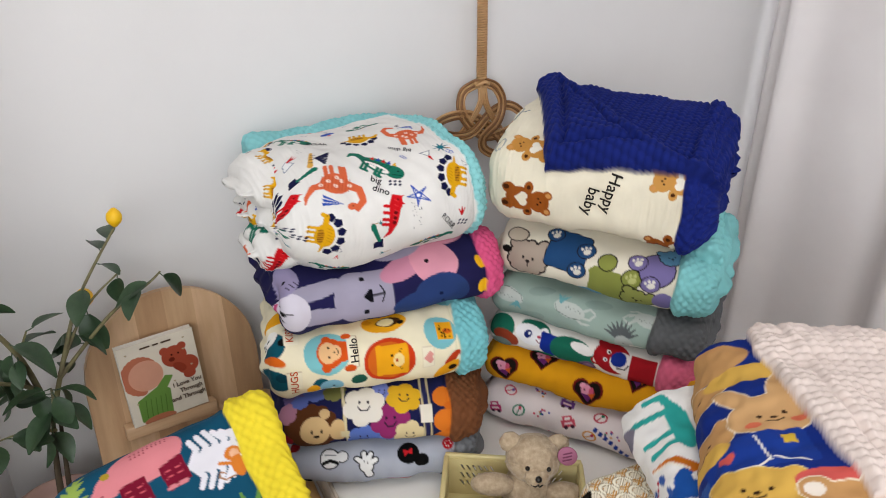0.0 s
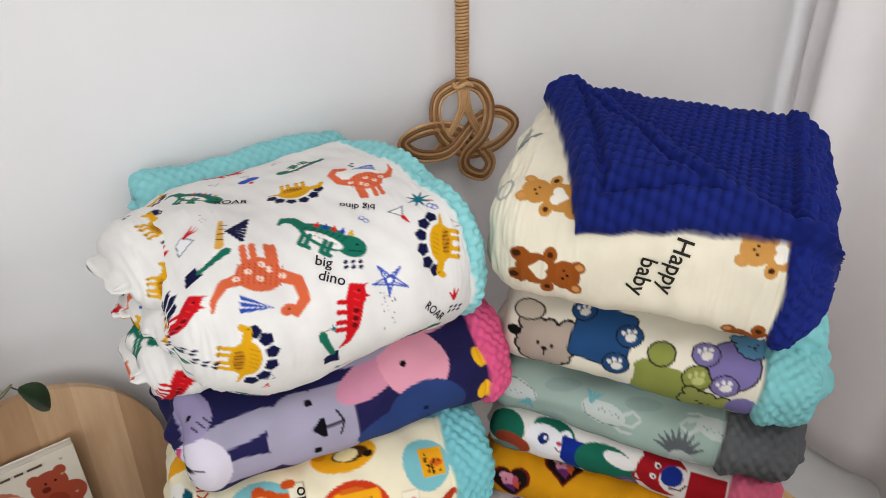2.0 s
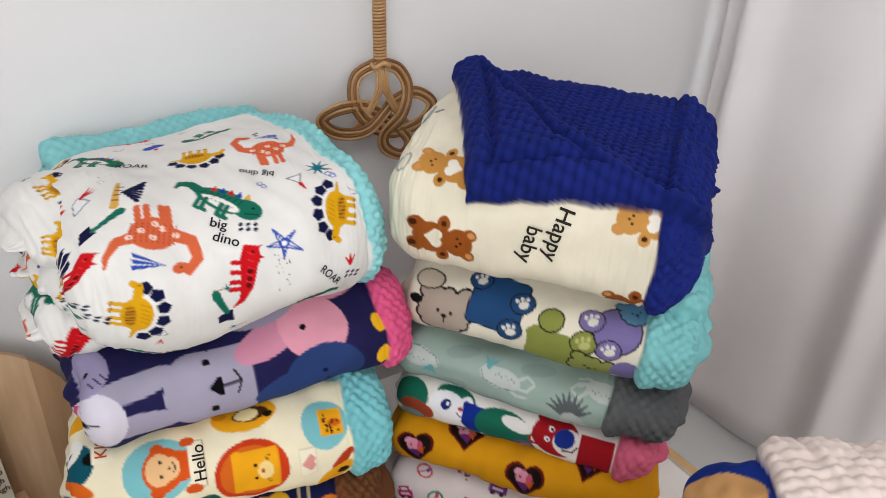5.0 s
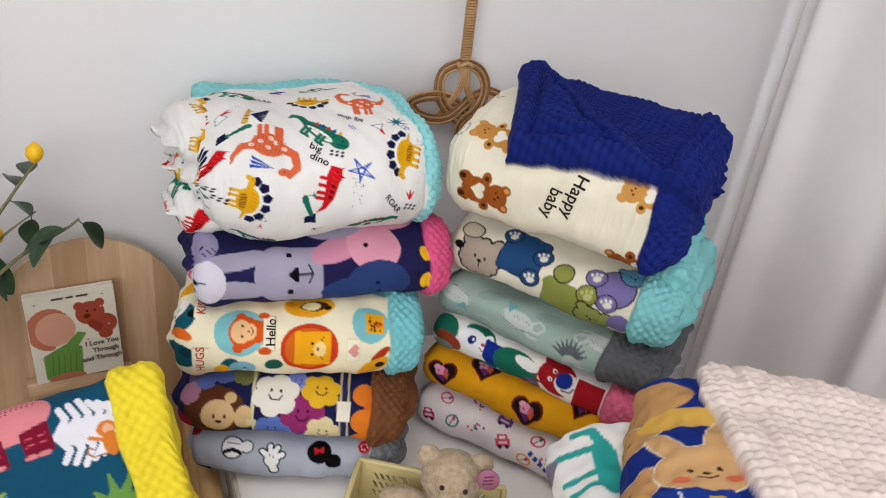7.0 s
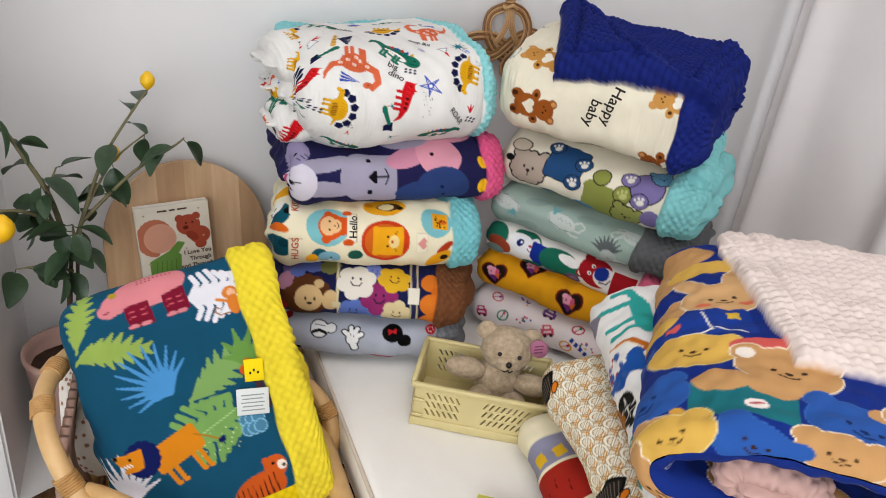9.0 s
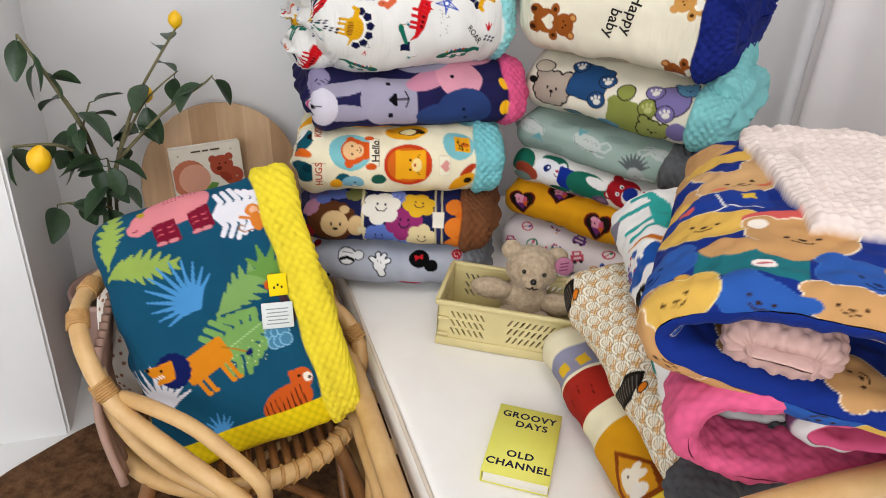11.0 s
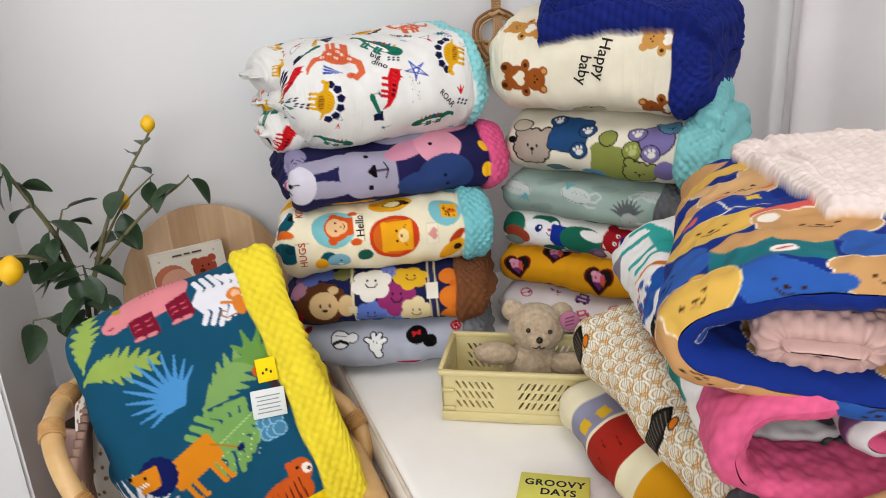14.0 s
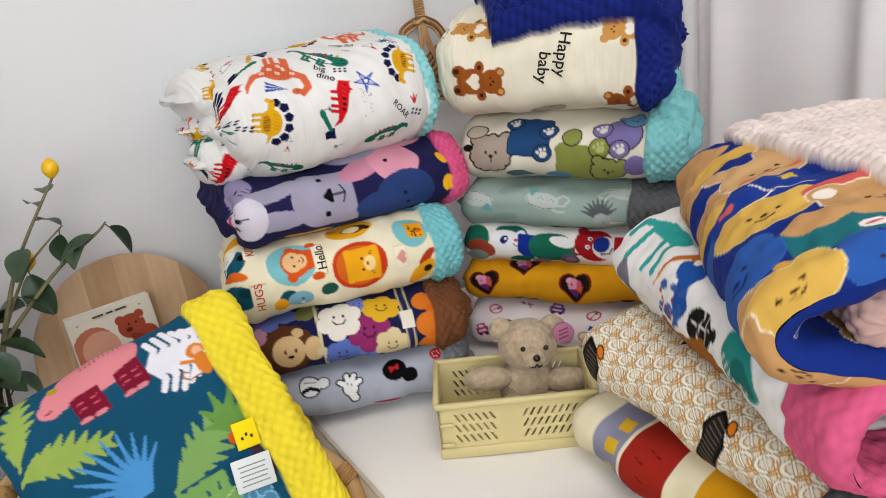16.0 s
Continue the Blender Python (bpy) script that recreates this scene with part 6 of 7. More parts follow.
# ---- plastic crate and the teddy in it ----
def crate():
    W, D, H, T = 0.236, 0.142, 0.094, 0.0035
    top = empty("crate", pose(0.008, 0.905, 0.3615, 0, 0, -4.4), "pale yellow plastic folding crate with slotted sides", "crate")

    def prism(bm, pts, y0, y1):
        a = [bm.verts.new((x, y0, z)) for x, z in pts]
        b = [bm.verts.new((x, y1, z)) for x, z in pts]
        bm.faces.new(a)
        bm.faces.new(b[::-1])
        for i in range(len(pts)):
            j = (i + 1) % len(pts)
            bm.faces.new((a[j], a[i], b[i], b[j]))

    def panel(length, groups):
        bm = bmesh.new()
        z0, rows_, rh, gap_ = 0.026, 3, 0.0125, 0.005
        rect = lambda x0, x1, a, b: prism(bm, [(x0, a), (x1, a), (x1, b), (x0, b)], 0, T)
        rect(0, length, 0.0, z0)
        rect(0, length, z0 + rows_ * (rh + gap_) - gap_, H - 0.008)
        for r in range(rows_ - 1):
            rect(0, length, z0 + rh + r * (rh + gap_), z0 + (r + 1) * (rh + gap_))
        for r in range(rows_):
            a, b = z0 + r * (rh + gap_), z0 + r * (rh + gap_) + rh
            x = 0.0
            lean = 0.007
            for g0, n, sgn in groups:
                d = lean * sgn
                prism(bm, [(x, a), (g0, a), (g0 + d, b), (x + (lean * prev_sgn if x else 0), b)], 0, T) if g0 > x else None
                for k in range(n):
                    q = g0 + 0.0042 + k * 0.0105
                    prism(bm, [(q, a), (q + 0.0063, a), (q + 0.0063 + d, b), (q + d, b)], 0, T)
                x, prev_sgn = g0 + n * 0.0105, sgn
            prism(bm, [(x, a), (length, a), (length, b), (x + lean * prev_sgn, b)], 0, T)
        bmesh.ops.recalc_face_normals(bm, faces=bm.faces)
        return bm

    long_groups = [(0.03, 6, -1), (0.125, 8, 1)]
    short_groups = [(0.03, 4, -1), (0.08, 4, 1)]
    for name, y in (("front_panel", 0.0), ("back_panel", D - T)):
        o = part(name, panel(W, long_groups), CRATE, top, "", False)
        o.matrix_basis = pose(0, y, 0)
    for x in (T, W):
        o = part("end_panel", panel(D, short_groups), CRATE, top, "", False)
        o.matrix_basis = pose(x, 0, 0, 0, 0, 90)
    o = part("base", box_bm(W - 0.004, D - 0.004, 0.004, 0.001, 1), CRATE, top, "", False)
    o.matrix_basis = pose(W / 2, D / 2, 0.001)
    for x, y, sx, sy in ((W / 2, -0.0015, W + 0.008, 0.009), (W / 2, D + 0.0015, W + 0.008, 0.009), (-0.0015, D / 2, 0.009, D - 0.006), (W + 0.0015, D / 2, 0.009, D - 0.006)):
        o = part("rim", box_bm(sx, sy, 0.009, 0.0025, 2), CRATE, top)
        o.matrix_basis = pose(x, y, H - 0.009)
    for x in (0.006, W - 0.006):
        for z in (0.022, 0.055):
            o = part("hinge", box_bm(0.02, 0.004, 0.006, 0.0012, 1), CRATE, top)
            o.matrix_basis = pose(x + (0.006 if x < 0.1 else -0.006), -0.003, z)
    o = part("foot_band", box_bm(W + 0.003, 0.005, 0.018, 0.0015, 1), CRATE, top)
    o.matrix_basis = pose(W / 2, -0.001, 0.0)
    return top


crate()


def teddy():
    bm = bmesh.new()

    def ball(c, r, sub=4):
        g = bmesh.ops.create_icosphere(bm, subdivisions=sub, radius=1)
        for v in g["verts"]:
            v.co = Vector((v.co.x * r[0], v.co.y * r[1], v.co.z * r[2])) + Vector(c)

    ball((0, 0, 0.135), (0.055, 0.05, 0.048), 5)
    ball((0.0, -0.042, 0.122), (0.025, 0.02, 0.02))
    ball((-0.048, 0.008, 0.164), (0.022, 0.014, 0.022))
    ball((0.048, 0.008, 0.164), (0.022, 0.014, 0.022))
    ball((0, 0.005, 0.055), (0.05, 0.045, 0.055), 5)
    ball((-0.075, -0.012, 0.078), (0.045, 0.024, 0.023))
    ball((0.07, -0.02, 0.068), (0.042, 0.024, 0.024))
    ball((-0.035, -0.045, 0.03), (0.026, 0.04, 0.024))
    ball((0.035, -0.045, 0.03), (0.026, 0.04, 0.024))
    for v in bm.verts:
        n = noise.noise(v.co * 70) * 0.0028 + noise.noise(v.co * 190) * 0.0022 + noise.noise(v.co * 420) * 0.0012
        v.co += (v.co - Vector((0, 0, v.co.z))).normalized() * n
    soft = len(bm.faces)
    for c, r in (((-0.021, -0.047, 0.142), 0.0048), ((0.021, -0.047, 0.142), 0.0048), ((0, -0.0625, 0.129), 0.0068)):
        g = bmesh.ops.create_icosphere(bm, subdivisions=2, radius=r)
        for v in g["verts"]:
            v.co += Vector(c)
    pts = smooth_path([(-0.012, -0.056, 0.113), (-0.004, -0.0625, 0.112), (0, -0.064, 0.118), (0.004, -0.0625, 0.112), (0.012, -0.056, 0.113)], 4)
    tube_bm(pts, 0.0014, 6, False, bm)
    bm.faces.ensure_lookup_table()
    ob = part("teddy_bear", bm, PLUSH)
    ob.data.materials.append(BLACK)
    for i, f in enumerate(ob.data.polygons):
        f.material_index = 0 if i < soft else 1
    ob.matrix_world = pose(0.155, 0.99, 0.369, -6, 6, 4) @ Matrix.Scale(0.87, 4)
    return tagged(ob, "light brown curly plush teddy bear sitting in the crate", "teddy bear")


teddy()
bm = bmesh.new()
bmesh.ops.create_cone(bm, cap_ends=True, segments=28, radius1=0.017, radius2=0.016, depth=0.003)
badge = part("round_tag", bm, ink("b0708c"))
badge.matrix_world = pose(0.222, 0.985, 0.504, 75, 0, -10)
tagged(badge, "small round mauve card tag tucked beside the teddy", "tag")
for k in range(3):
    b = part("print_bar", box_bm(0.016, 0.0025, 0.0006, 0), ink("7d4660"), badge, "", False)
    b.matrix_basis = pose(0, 0.006 - 0.006 * k, 0.0016, 0, 0, 20)


# ---- books ----
def flat_words(ob, body, x, y, z, size, code, m=None, spacing=1.0):
    me = text_mesh(body, size, spacing, 0.03)
    me.materials.clear()
    me.materials.append(ink(code))
    t = new("lettering", me)
    t.parent = ob
    t.matrix_basis = (m or Matrix()) @ pose(x, y, z)
    t["label"] = "printed title words"


def yellow_book():
    W, L, T = 0.097, 0.152, 0.02
    top = empty("book", pose(0.177, 0.655, 0.3625, 0, 0, -7), "closed yellow paperback book with black title, on the mattress", "book")
    cover = mottled("yellow_cover", "dcd75c", "e6e16c", 9.0, 0.5, 0.05, 300)
    part("page_block", box_bm(W - 0.004, L - 0.003, T - 0.0022, 0.0005, 1), PAPER, top).matrix_basis = pose(0.001, 0, 0.0011)
    c = part("front_cover", box_bm(W, L, 0.0011, 0.0004, 1), cover, top)
    c.matrix_basis = pose(0, 0, T - 0.0011)
    part("back_cover", box_bm(W, L, 0.0011, 0.0004, 1), cover, top)
    part("spine", box_bm(0.0012, L, T, 0.0004, 1), cover, top).matrix_basis = pose(-W / 2, 0, 0)
    for body, y in (("GROOVY", 0.055), ("DAYS", 0.036), ("OLD", -0.03), ("CHANNEL", -0.051)):
        me_size = 0.0185
        flat_words(c, body, 0.0 if body != "DAYS" else 0.006, y, 0.00118, me_size, "25263a", None, 1.12)
    return top


yellow_book()

# arched board leaning on the wall, with a picture book on its ledge
bx = Vector((math.cos(radians(33.5)), math.sin(radians(33.5)), 0))
bback = Vector((-bx.y, bx.x, 0))
lean = radians(8)
bup = (Vector((0, 0, math.cos(lean))) + bback * math.sin(lean)).normalized()
board_m = Matrix((bx, bup.cross(bx), bup)).transposed().to_4x4()
board_m.translation = Vector((-0.5245, 1.2655, 0.0))


def arch_board():
    top = empty("arched_board", board_m, "arched pale wood display board leaning on the wall", "board")
    half, height = 0.178, 0.63
    strips = 6
    # staves glued side by side
    for k in range(strips):
        x0, x1 = -half + 2 * half * k / strips, -half + 2 * half * (k + 1) / strips
        bm = bmesh.new()
        n = 8
        edge = []
        for i in range(n + 1):
            x = x0 + (x1 - x0) * i / n
            edge.append((x, height - half + math.sqrt(max(half * half - x * x, 0))))
        pts = [(x0, 0.002), (x1, 0.002)] + edge[::-1]
        a = [bm.verts.new((x, 0.0, z)) for x, z in pts]
        b = [bm.verts.new((x, 0.018, z)) for x, z in pts]
        bm.faces.new(a)
        bm.faces.new(b[::-1])
        for i in range(len(pts)):
            j = (i + 1) % len(pts)
            bm.faces.new((a[j], a[i], b[i], b[j]))
        bmesh.ops.recalc_face_normals(bm, faces=bm.faces)
        part("stave", bm, STAVES[k % 3], top, "", False)
    o = part("ledge", box_bm(0.19, 0.03, 0.028, 0.003, 2), OAK, top)
    o.matrix_basis = pose(-0.03, -0.015, 0.336)
    return top


STAVES = [mottled("wood_stave_a", "b58f6b", "cda983", 6.0, 0.5, 0.12, 110, (6, 6, 0.7)), mottled("wood_stave_b", "c39d77", "dab793", 6.0, 0.5, 0.12, 110, (6, 6, 0.7)), mottled("wood_stave_c", "a98360", "c09a74", 6.0, 0.5, 0.12, 110, (6, 6, 0.7))]
arch_board()


def picture_book():
    W, H, T = 0.153, 0.181, 0.02
    m = board_m @ pose(-0.03, -0.0235, 0.366, 1.5, -2.5, 0)
    top = empty("picture_book", m, "cream board book with a drawn bear cover, on the ledge", "book")
    part("page_block", box_bm(W - 0.003, T - 0.004, H - 0.003, 0.001, 1), PAPER, top).matrix_basis = pose(0, 0, 0.0015)
    nx, nz = 150, 170
    u, v = np.linspace(-W / 2, W / 2, nx), np.linspace(0, H, nz)
    U, V = np.meshgrid(u, v, indexing="ij")
    pr = Print(U, V, "e8e0d2")
    # plain rounded shapes stand for the drawing
    pr.at(-0.03, 0.105, 0, 0.04)
    for k in range(16):
        q = radians(40 + 15 * k)
        pr.oval(-0.3 + 0.75 * math.cos(q), 0.1 + 0.85 * math.sin(q), 0.24, 0.24, "c9866c")
    pr.oval(-0.05, 0.05, 0.85, 0.85, "dfae98")
    pr.at(0.03, 0.13, 0, 0.03).oval(0, 0, 0.85, 0.8, "b5604a").oval(-0.6, 0.55, 0.3, 0.3, "b5604a").oval(0.6, 0.6, 0.3, 0.3, "b5604a").oval(0.75, -0.9, 0.75, 0.7, "b5604a").oval(0.2, -0.9, 0.5, 0.3, "a4523e", -40).oval(0.75, -1.6, 0.42, 0.36, "b5604a").oval(-0.2, -0.2, 0.2, 0.16, "7d3a2c").oval(-0.15, 0.15, 0.06, 0.07, "2a1a16").oval(0.3, 0.15, 0.06, 0.07, "2a1a16")
    pr.at(-0.02, 0.045, 0, 0.04).poly([(-0.9, -0.9), (0.5, -0.9), (0.6, 0.4), (0.2, 0.7), (-0.9, 0.2)], "7fa35a", 0.1).poly([(0.4, 0.4), (0.9, 1.1), (0.6, 1.2), (0.0, 0.6)], "7fa35a", 0.05).oval(-0.1, -1.05, 0.8, 0.25, "c08468")
    for k in range(5):
        pr.line([(-0.7 + 0.25 * k, -0.8), (-0.6 + 0.25 * k, 0.2)], 0.03, "5d8040")
    for x, z in ((-0.06, 0.163), (0.05, 0.14), (0.06, 0.1), (0.055, 0.165), (-0.06, 0.05), (0.02, 0.075)):
        pr.at(x, z, 0, 0.004).heart(0, 0, 0.6, "c0b096")
    P = np.stack([U, np.full(U.shape, -T / 2), V], -1)
    c = mesh_grid("front_cover", P, pr.c, COVER, wrap=False, parent=top)
    c.modifiers.new("thickness", "SOLIDIFY").thickness = 0.002
    part("back_cover", box_bm(W, 0.002, H, 0.0006, 1), PAPER, top).matrix_basis = pose(0, T / 2 - 0.001, 0)
    part("spine", box_bm(0.002, T, H, 0.0006, 1), PAPER, top).matrix_basis = pose(-W / 2, 0, 0)
    up_ = pose(0, -T / 2 - 0.0034, 0, 90)
    for body, x, z in (("I Love You", 0.043, 0.066), ("Through", 0.048, 0.05), ("and Through", 0.04, 0.034)):
        flat_words(c, body, x, z, 0, 0.0135, "5a4a3c", up_)
    for k, w in enumerate((0.02, 0.012, 0.02)):
        b = part("print_bar", box_bm(w, 0.0006, 0.0035, 0), ink("5a4a3c"), c, "", False)
        b.matrix_basis = pose(-0.022 + 0.021 * k, -T / 2 - 0.0032, 0.168)
    return top


COVER = cloth_material("laminated_cover", 0.4, 0.0, 0.02, 300)
picture_book()


# ---- carpet beater on the wall ----
def beater():
    at = WALL_AT + along * 0.006 - into * 0.04 + Vector((0, 0, 0.99))
    m = Matrix((along, into, Vector((0, 0, 1)))).transposed().to_4x4()
    m.translation = at
    m = m @ pose(0, 0, 0, 0, -1.5, 0)
    top = empty("carpet_beater", m, "woven rattan carpet beater hanging on the wall, wrapped handle", "carpet beater")
    part("handle", tube_bm([Vector((0, 0, z)) for z in np.linspace(0, 0.52, 14)], 0.0085, 12), BEATER, top)
    turns = 92
    pts = []
    for i in range(turns * 10):
        q = 2 * math.pi * i / 10
        pts.append(Vector((0.0098 * math.cos(q), 0.0098 * math.sin(q), 0.004 + 0.5 * i / (turns * 10))))
    part("handle_wrap", tube_bm(pts, 0.0029, 5), BEATER, top, "tight cane wrapping")
    part("collar", tube_bm(smooth_path([(0.016 * math.cos(q), 0.014 * math.sin(q), 0.004 * math.sin(3 * q) - 0.004) for q in [2 * math.pi * i / 12 for i in range(12)]], 3, True), 0.0042, 8, True), BEATER, top)
    loop = [(0.0, -0.002), (-0.042, -0.022), (-0.054, -0.06), (-0.03, -0.102), (0.02, -0.135), (0.075, -0.125), (0.104, -0.09), (0.074, -0.066), (0.028, -0.078), (-0.03, -0.118), (-0.085, -0.118), (-0.112, -0.092),
            (-0.08, -0.072), (-0.025, -0.078), (0.03, -0.118), (0.058, -0.155), (0.04, -0.178), (0.012, -0.165), (0.008, -0.135), (0.04, -0.098), (0.056, -0.055), (0.04, -0.02), (0.002, -0.002)]
    for k in range(4):
        off = (k - 1.5) * 0.0058
        base = smooth_path([(x, 0.007 * math.sin(i * 1.9), z) for i, (x, z) in enumerate(loop)], 7)
        pts = []
        for i, q in enumerate(base):
            a, b = base[max(i - 1, 0)], base[min(i + 1, len(base) - 1)]
            d = (b - a).normalized()
            pts.append(q + Vector((-d.z, 0, d.x)) * off)
        part("cane", tube_bm(pts, 0.0031, 7), BEATER if k % 2 else RATTAN_DARK, top)
    for sgn in (-1, 1):
        for k in range(3):
            o = 0.005 * (k - 1)
            part("cane", tube_bm(smooth_path([(sgn * 0.004 + o, -0.002, -0.004), (sgn * 0.006 + o, -0.008, -0.045), (sgn * 0.026 + o, -0.004, -0.085), (sgn * 0.052 + o, 0.004, -0.118)], 7), 0.003, 7), BEATER, top)
    return top


beater()


# ---- potted lemon tree ----
def leaf_bm(length, width, rs):
    bm = bmesh.new()
    n = 9
    curl, tw = rs.uniform(0.1, 0.5), rs.uniform(-0.4, 0.4)
    rows_ = []
    for i in range(n + 1):
        f = i / n
        w = width * math.sin(math.pi * min(f * 0.93 + 0.04, 1)) ** 0.8 * (1 - 0.25 * f)
        z = -curl * length * f * f
        row = []
        for j in range(5):
            g = (j - 2) / 2
            row.append(bm.verts.new((length * f, g * w, z + abs(g) * w * 0.35 + tw * g * w * f)))
        rows_.append(row)
    for i in range(n):
        for j in range(4):
            bm.faces.new((rows_[i][j], rows_[i + 1][j], rows_[i + 1][j + 1], rows_[i][j + 1]))
    stem = tube_bm([Vector((-0.012, 0, 0.001)), Vector((-0.005, 0, 0)), Vector((0.002, 0, 0))], 0.0011, 5)
    return join_bm(bm, stem)


def lemon_bm(r):
    bm = bmesh.new()
    bmesh.ops.create_uvsphere(bm, u_segments=24, v_segments=16, radius=1)
    for v in bm.verts:
        tip = 0.16 * max(0, abs(v.co.z) - 0.86) / 0.14
        v.co = Vector((v.co.x * r * 0.92, v.co.y * r * 0.92, (v.co.z * 1.04 + math.copysign(tip, v.co.z)) * r)) * (1 + 0.02 * noise.noise(v.co * 3))
    return bm


def lemon_tree():
    base = Vector((-0.745, 1.11, 0.0))
    top = empty("lemon_tree", Matrix.Translation(base), "potted artificial lemon tree with dark leaves and yellow fruit", "plant")
    rs = np.random.RandomState(12)
    fork = Vector((-0.706, 1.095, 0.49))

    def bough(name, pts, r, mat):
        path = smooth_path(pts, 7)
        part(name, tube_bm([q - base for q in path], r, 8, taper=lambda f: 1 - 0.6 * f), mat, top)
        return path

    bough("trunk", [base + Vector((0.0, 0, 0.2)), base + Vector((0.012, 0, 0.36)), fork], 0.0085, TRUNK)
    bough("trunk", [base + Vector((0.012, 0.01, 0.2)), base + Vector((0.024, 0.008, 0.34)), fork + Vector((0.01, 0.01, 0.03))], 0.007, TRUNK)
    paths = [
        bough("branch", [fork, (-0.704, 1.05, 0.64), (-0.716, 1.0, 0.748), (-0.75, 0.98, 0.835)], 0.006, BRANCH),
        bough("branch", [fork, (-0.683, 1.14, 0.60), (-0.672, 1.21, 0.68), (-0.607, 1.266, 0.80)], 0.0055, BRANCH),
        bough("branch", [(-0.69, 1.12, 0.56), (-0.618, 1.2, 0.645), (-0.55, 1.24, 0.695), (-0.53, 1.25, 0.714)], 0.0042, BRANCH),
        bough("branch", [(-0.687, 1.13, 0.58), (-0.66, 1.2, 0.66), (-0.60, 1.24, 0.72)], 0.0035, BRANCH),
        bough("branch", [(-0.706, 1.06, 0.58), (-0.73, 1.0, 0.63), (-0.77, 0.94, 0.645), (-0.745, 0.925, 0.655)], 0.0042, BRANCH),
        bough("branch", [(-0.71, 1.08, 0.54), (-0.72, 1.06, 0.62), (-0.685, 1.05, 0.70)], 0.004, BRANCH),
        bough("branch", [fork, (-0.675, 1.06, 0.56), (-0.655, 1.03, 0.60)], 0.004, BRANCH),
        bough("branch", [fork - Vector((0, 0, 0.03)), (-0.735, 1.05, 0.49), (-0.765, 1.01, 0.5)], 0.0035, BRANCH),
    ]
    spots = []
    for path, fs in zip(paths, ((0.15, 0.2, 0.3, 0.4, 0.45, 0.52, 0.6, 0.72, 0.8, 0.85, 0.93, 1.0), (0.1, 0.2, 0.3, 0.4, 0.76, 0.82, 0.88, 0.95), (0.2, 0.6, 0.75, 0.95), (0.3, 0.5, 0.95,), (0.2, 0.3, 0.5, 0.7, 0.85), (0.2, 0.3, 0.5, 0.65, 0.8, 1.0), (0.1, 0.2, 0.35, 0.5, 0.65, 0.8, 0.9, 1.0), (0.2, 0.3, 0.6, 0.8, 1.0))):
        for f in fs:
            spots.append((path[int(f * (len(path) - 1))], path))
    for q, path in spots:
        L = rs.uniform(0.05, 0.078)
        o = part("leaf", leaf_bm(L, L * rs.uniform(0.3, 0.4), rs), LEAF, top)
        o.matrix_basis = Matrix.Translation(q - base) @ pose(0, 0, 0, rs.uniform(-50, 50), rs.uniform(-15, 75), rs.uniform(0, 360)) @ Matrix.Translation((0.012, 0, 0))
    for q, r in (((-0.605, 1.264, 0.818), 0.0155), ((-0.673, 1.228, 0.668), 0.0175), ((-0.715, 0.922, 0.633), 0.022)):
        o = part("lemon", lemon_bm(r), LEMON, top)
        o.matrix_basis = Matrix.Translation(Vector(q) - base) @ pose(0, 0, 0, rs.uniform(-30, 30), rs.uniform(-40, 40), 0)
    # pot
    bm = bmesh.new()
    prof = [(0.0, 0.0), (0.066, 0.0), (0.072, 0.006), (0.09, 0.235), (0.094, 0.245), (0.094, 0.257), (0.087, 0.257), (0.084, 0.235), (0.08, 0.212), (0.0, 0.21)]
    n = 40
    rings = [[bm.verts.new((r * math.cos(2 * math.pi * i / n), r * math.sin(2 * math.pi * i / n), z)) for i in range(n)] if r else [bm.verts.new((0, 0, z))] for r, z in prof]
    for a, b in zip(rings, rings[1:]):
        for i in range(n):
            j = (i + 1) % n
            if len(a) == 1:
                bm.faces.new((a[0], b[j], b[i]))
            elif len(b) == 1:
                bm.faces.new((a[i], a[j], b[0]))
            else:
                bm.faces.new((a[i], a[j], b[j], b[i]))
    part("pot", bm, POT, top, "dusty pink plant pot").matrix_basis = pose(0.0, 0.0, 0.001)
    bm = bmesh.new()
    bmesh.ops.create_circle(bm, cap_ends=True, segments=40, radius=0.081)
    bmesh.ops.subdivide_edges(bm, edges=bm.edges[:], cuts=2, use_grid_fill=True)
    for v in bm.verts:
        v.co.z += 0.008 * noise.noise(v.co * 40)
    part("soil", bm, SOIL, top).matrix_basis = pose(0.0, 0.0, 0.218)
    return top


lemon_tree()


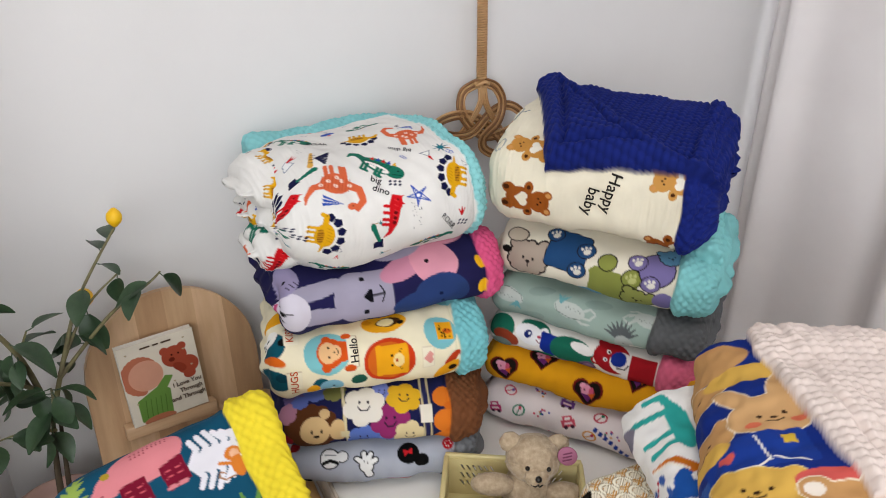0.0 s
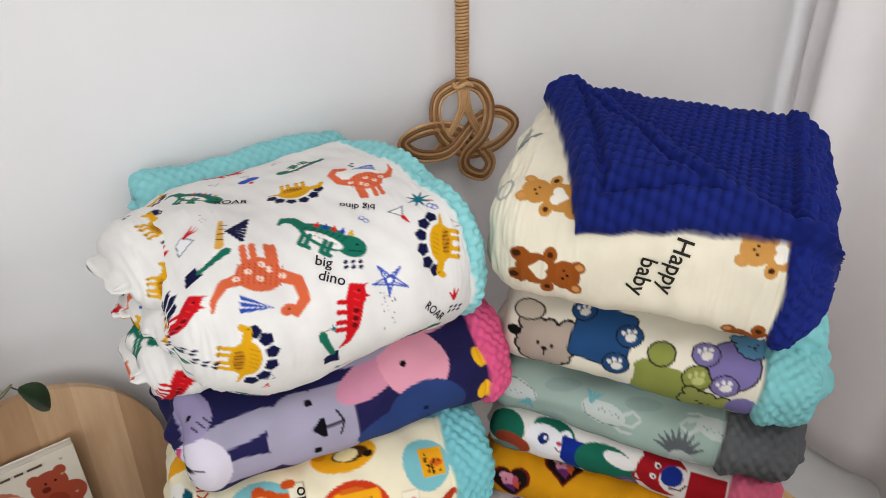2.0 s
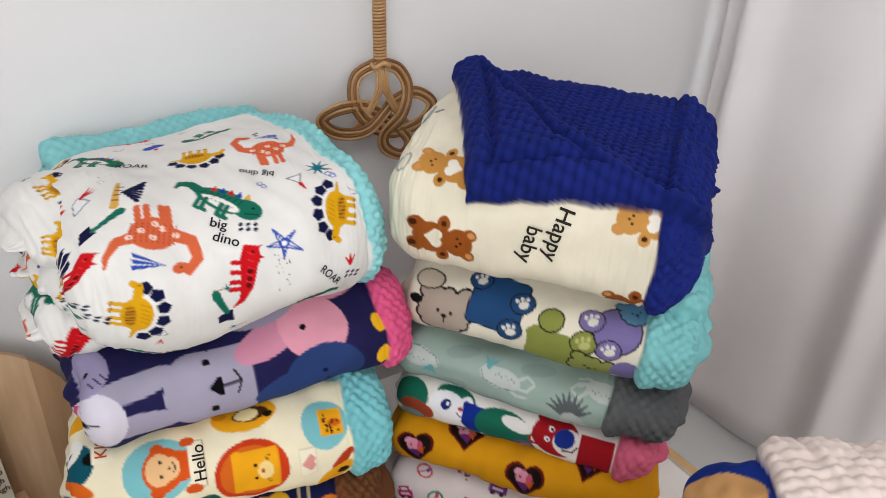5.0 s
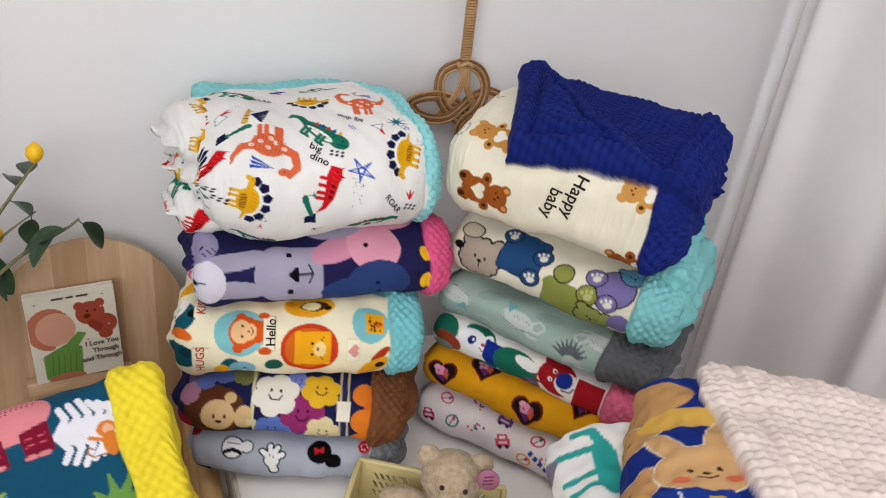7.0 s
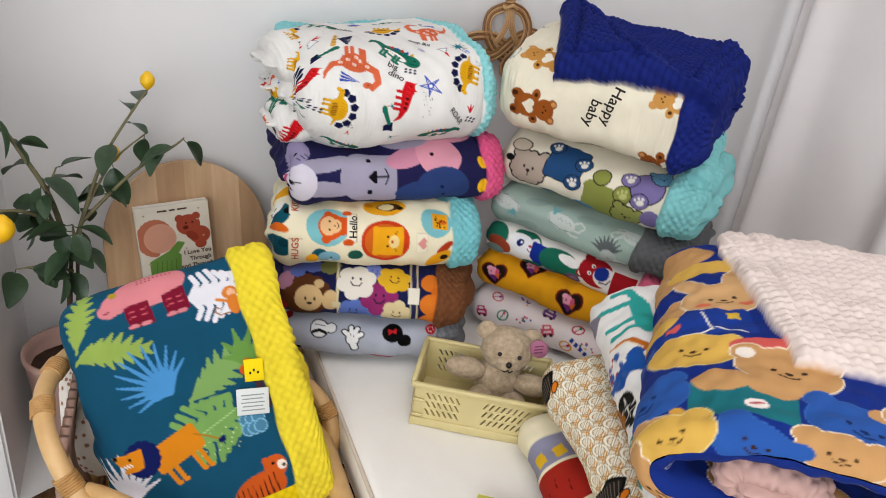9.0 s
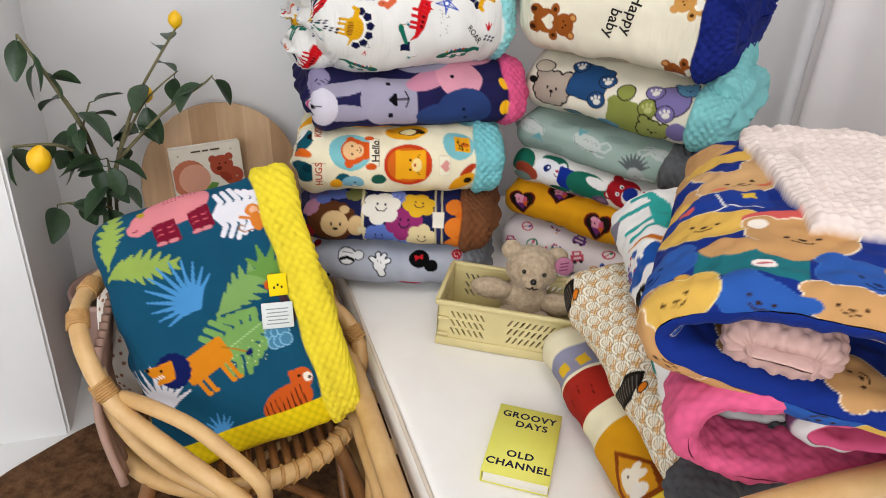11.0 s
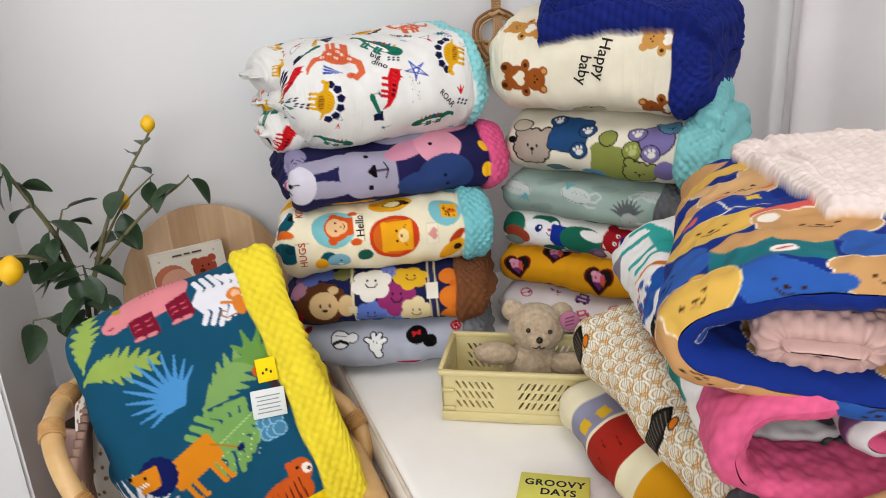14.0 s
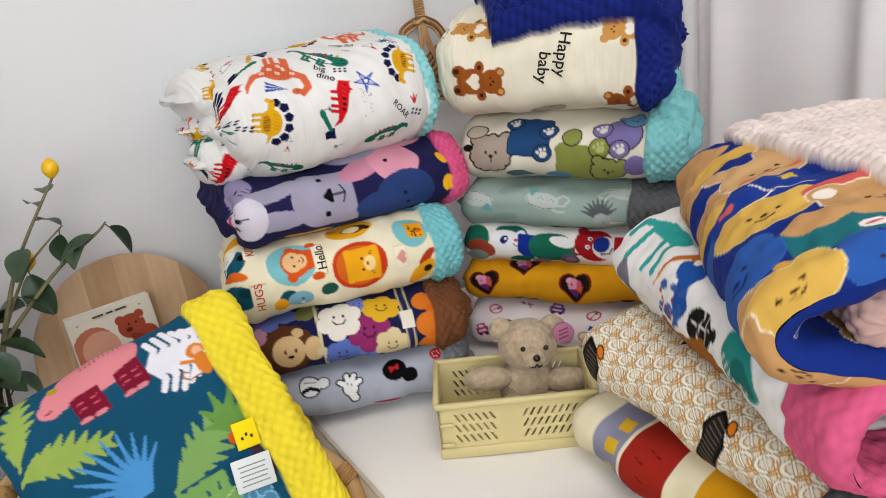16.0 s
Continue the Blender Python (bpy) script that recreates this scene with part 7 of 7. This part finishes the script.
# ---- child's cane armchair ----
def armchair():
    o = Vector((-0.33, 0.80, 0))
    top = empty("armchair", Matrix.Translation(o), "small rattan armchair with bent cane arms, on the rug", "chair")
    f, r = Vector((0.45, -0.89, 0)), Vector((0.89, 0.45, 0))

    def bar(name, pts, rad, mat=RATTAN, n=8, closed=False):
        return part(name, tube_bm([p - o for p in smooth_path([Vector(q) for q in pts], n, closed)], rad, 12, closed), mat, top)

    def wrap(parent, pts, k, rad, turns=7):
        path = smooth_path([Vector(q) for q in pts], 8)
        i = int(k * (len(path) - 2))
        a, d = path[i], (path[i + 1] - path[i]).normalized()
        s_ = d.orthogonal().normalized()
        t_ = d.cross(s_)
        h = [a - o + d * (0.004 * (j / 10) - 0.012) + (s_ * math.cos(2 * math.pi * j / 10) + t_ * math.sin(2 * math.pi * j / 10)) * rad for j in range(turns * 10)]
        part("binding", tube_bm(h, 0.0026, 5), BINDING, parent, "thin cane binding")

    arm = [(-0.47, 0.955, 0.45), (-0.515, 0.89, 0.475), (-0.545, 0.82, 0.486), (-0.552, 0.75, 0.482), (-0.525, 0.68, 0.472), (-0.485, 0.635, 0.43), (-0.435, 0.612, 0.375), (-0.35, 0.588, 0.335), (-0.265, 0.562, 0.305), (-0.225, 0.565, 0.265), (-0.235, 0.59, 0.225)]
    a1 = bar("arm", arm, 0.0145)
    for k in (0.28, 0.4, 0.56):
        wrap(a1, arm, k, 0.0158)
    arm2 = [(-0.44, 0.628, 0.385), (-0.40, 0.62, 0.385), (-0.32, 0.605, 0.37), (-0.25, 0.585, 0.34), (-0.205, 0.58, 0.295), (-0.21, 0.6, 0.235)]
    bar("arm", arm2, 0.012)
    bar("arm", [(-0.50, 0.665, 0.40), (-0.455, 0.635, 0.33), (-0.38, 0.605, 0.285), (-0.30, 0.59, 0.262), (-0.24, 0.6, 0.24)], 0.0135)
    right = [(-0.25, 0.97, 0.39), (-0.205, 0.945, 0.39), (-0.16, 0.92, 0.372), (-0.13, 0.895, 0.33), (-0.13, 0.865, 0.285), (-0.15, 0.825, 0.25)]
    a2 = bar("arm", right, 0.0145)
    wrap(a2, right, 0.5, 0.0158)
    bar("arm", [(-0.25, 0.955, 0.365), (-0.21, 0.93, 0.36), (-0.175, 0.905, 0.338), (-0.155, 0.885, 0.30), (-0.158, 0.86, 0.26)], 0.0125)
    bar("back_hoop", [(-0.47, 0.955, 0.45), (-0.43, 1.0, 0.43), (-0.36, 1.02, 0.41), (-0.30, 1.0, 0.395), (-0.24, 0.965, 0.39)], 0.0145)
    ring = [o + f * (0.19 * math.cos(q)) + r * (0.205 * math.sin(q)) + Vector((0, 0, 0.235)) for q in [2 * math.pi * i / 14 for i in range(14)]]
    s1 = bar("seat_rim", ring, 0.016, RATTAN, 5, True)
    # woven seat: cane strands laid across the rim
    for k in range(17):
        g = -0.17 + 0.34 * k / 16
        w = 0.19 * math.sqrt(max(1 - (g / 0.205) ** 2, 0))
        p0_, p1_ = o + r * g - f * w + Vector((0, 0, 0.24)), o + r * g + f * w + Vector((0, 0, 0.24))
        # dark tone stands in for the shaded gap under the blanket
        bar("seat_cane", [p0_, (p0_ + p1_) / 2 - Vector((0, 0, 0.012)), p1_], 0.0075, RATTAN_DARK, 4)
    coil = []
    path = smooth_path(ring, 24, True)
    for i, q in enumerate(path[:150]):
        a = i * 1.05
        out = (q - o - Vector((0, 0, 0.235))).normalized()
        coil.append(q - o + (out * math.cos(a) + Vector((0, 0, math.sin(a)))) * 0.0175)
    part("rim_wrap", tube_bm(coil, 0.0035, 5), BINDING, s1, "wound cane edging")
    # legs and hoops take the dark tone too, painting the shaded underside
    for sx in (-1, 1):
        for sf in (-1, 1):
            a = o + r * (0.15 * sx) + f * (0.13 * sf) + Vector((0, 0, 0.235))
            b = o + r * (0.2 * sx) + f * (0.17 * sf) + Vector((0, 0, 0.016))
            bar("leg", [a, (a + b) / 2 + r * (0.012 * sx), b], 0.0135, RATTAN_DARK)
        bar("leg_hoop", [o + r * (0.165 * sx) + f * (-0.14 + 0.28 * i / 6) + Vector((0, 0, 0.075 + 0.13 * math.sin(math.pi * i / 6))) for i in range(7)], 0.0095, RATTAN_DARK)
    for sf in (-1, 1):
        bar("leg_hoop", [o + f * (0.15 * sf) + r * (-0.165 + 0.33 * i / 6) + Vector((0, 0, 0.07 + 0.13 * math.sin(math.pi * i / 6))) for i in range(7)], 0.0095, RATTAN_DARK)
    bar("stretcher", [o + f * 0.16 + r * -0.18 + Vector((0, 0, 0.06)), o + Vector((0, 0, 0.08)), o - f * 0.16 + r * 0.18 + Vector((0, 0, 0.06))], 0.008, RATTAN)
    # side filling of split cane below the arm
    for k in range(9):
        q = k / 8
        hi = Vector((-0.535 + 0.05 * q, 0.80 - 0.14 * q, 0.47 - 0.02 * q))
        lo = o + f * (-0.06 + 0.2 * q) + r * -0.19 + Vector((0, 0, 0.24))
        bar("splat", [hi, (hi + lo) / 2 - r * 0.018, lo], 0.007, MAUVE, 4)
    return top


MAUVE = mottled("stained_cane", "8f6f60", "a88676", 10.0, 0.6, 0.2, 120)
armchair()


def cushion():
    bm = bmesh.new()
    bmesh.ops.create_uvsphere(bm, u_segments=40, v_segments=24, radius=1)
    for v in bm.verts:
        c = v.co
        q = lambda t: math.copysign(abs(t) ** 0.55, t)
        v.co = Vector((q(c.x) * 0.145, c.y * 0.05 * (1 - 0.5 * (abs(c.x) ** 4 + abs(c.z) ** 4) / 2), q(c.z) * 0.12)) + Vector((0, 0.004 * noise.noise(c * 4), 0.004 * noise.noise(c * 5)))
    m, t, b = material("floral_cotton", 0.9)
    vor = t.nodes.new("ShaderNodeTexVoronoi")
    vor.inputs["Scale"].default_value = 75
    co = t.nodes.new("ShaderNodeTexCoord")
    t.links.new(co.outputs["Object"], vor.inputs["Vector"])
    t.links.new(ramp(t, vor.outputs["Distance"], [(0.0, "7d6a4c"), (0.22, "a9705c"), (0.3, "e6dfd4"), (1.0, "ece7de")]).outputs[0], b.inputs["Base Color"])
    ob = part("cushion", bm, m)
    ob.matrix_world = pose(-0.44, 0.85, 0.375, -28, 0, 27)
    return tagged(ob, "white floral cotton cushion propped in the rattan chair", "cushion")


cushion()
blanket("plush_edge", "aqua plush edge standing up beside the stack", (0.497, 1.16, 0.765), (0.57, 1.40, 0.85), 0.05, 0.11, "98d3d4", None, (0.0, "98d3d4"), power=2.2, seed=61, end=0.03, parent=bpy.data.objects["blanket.009"])
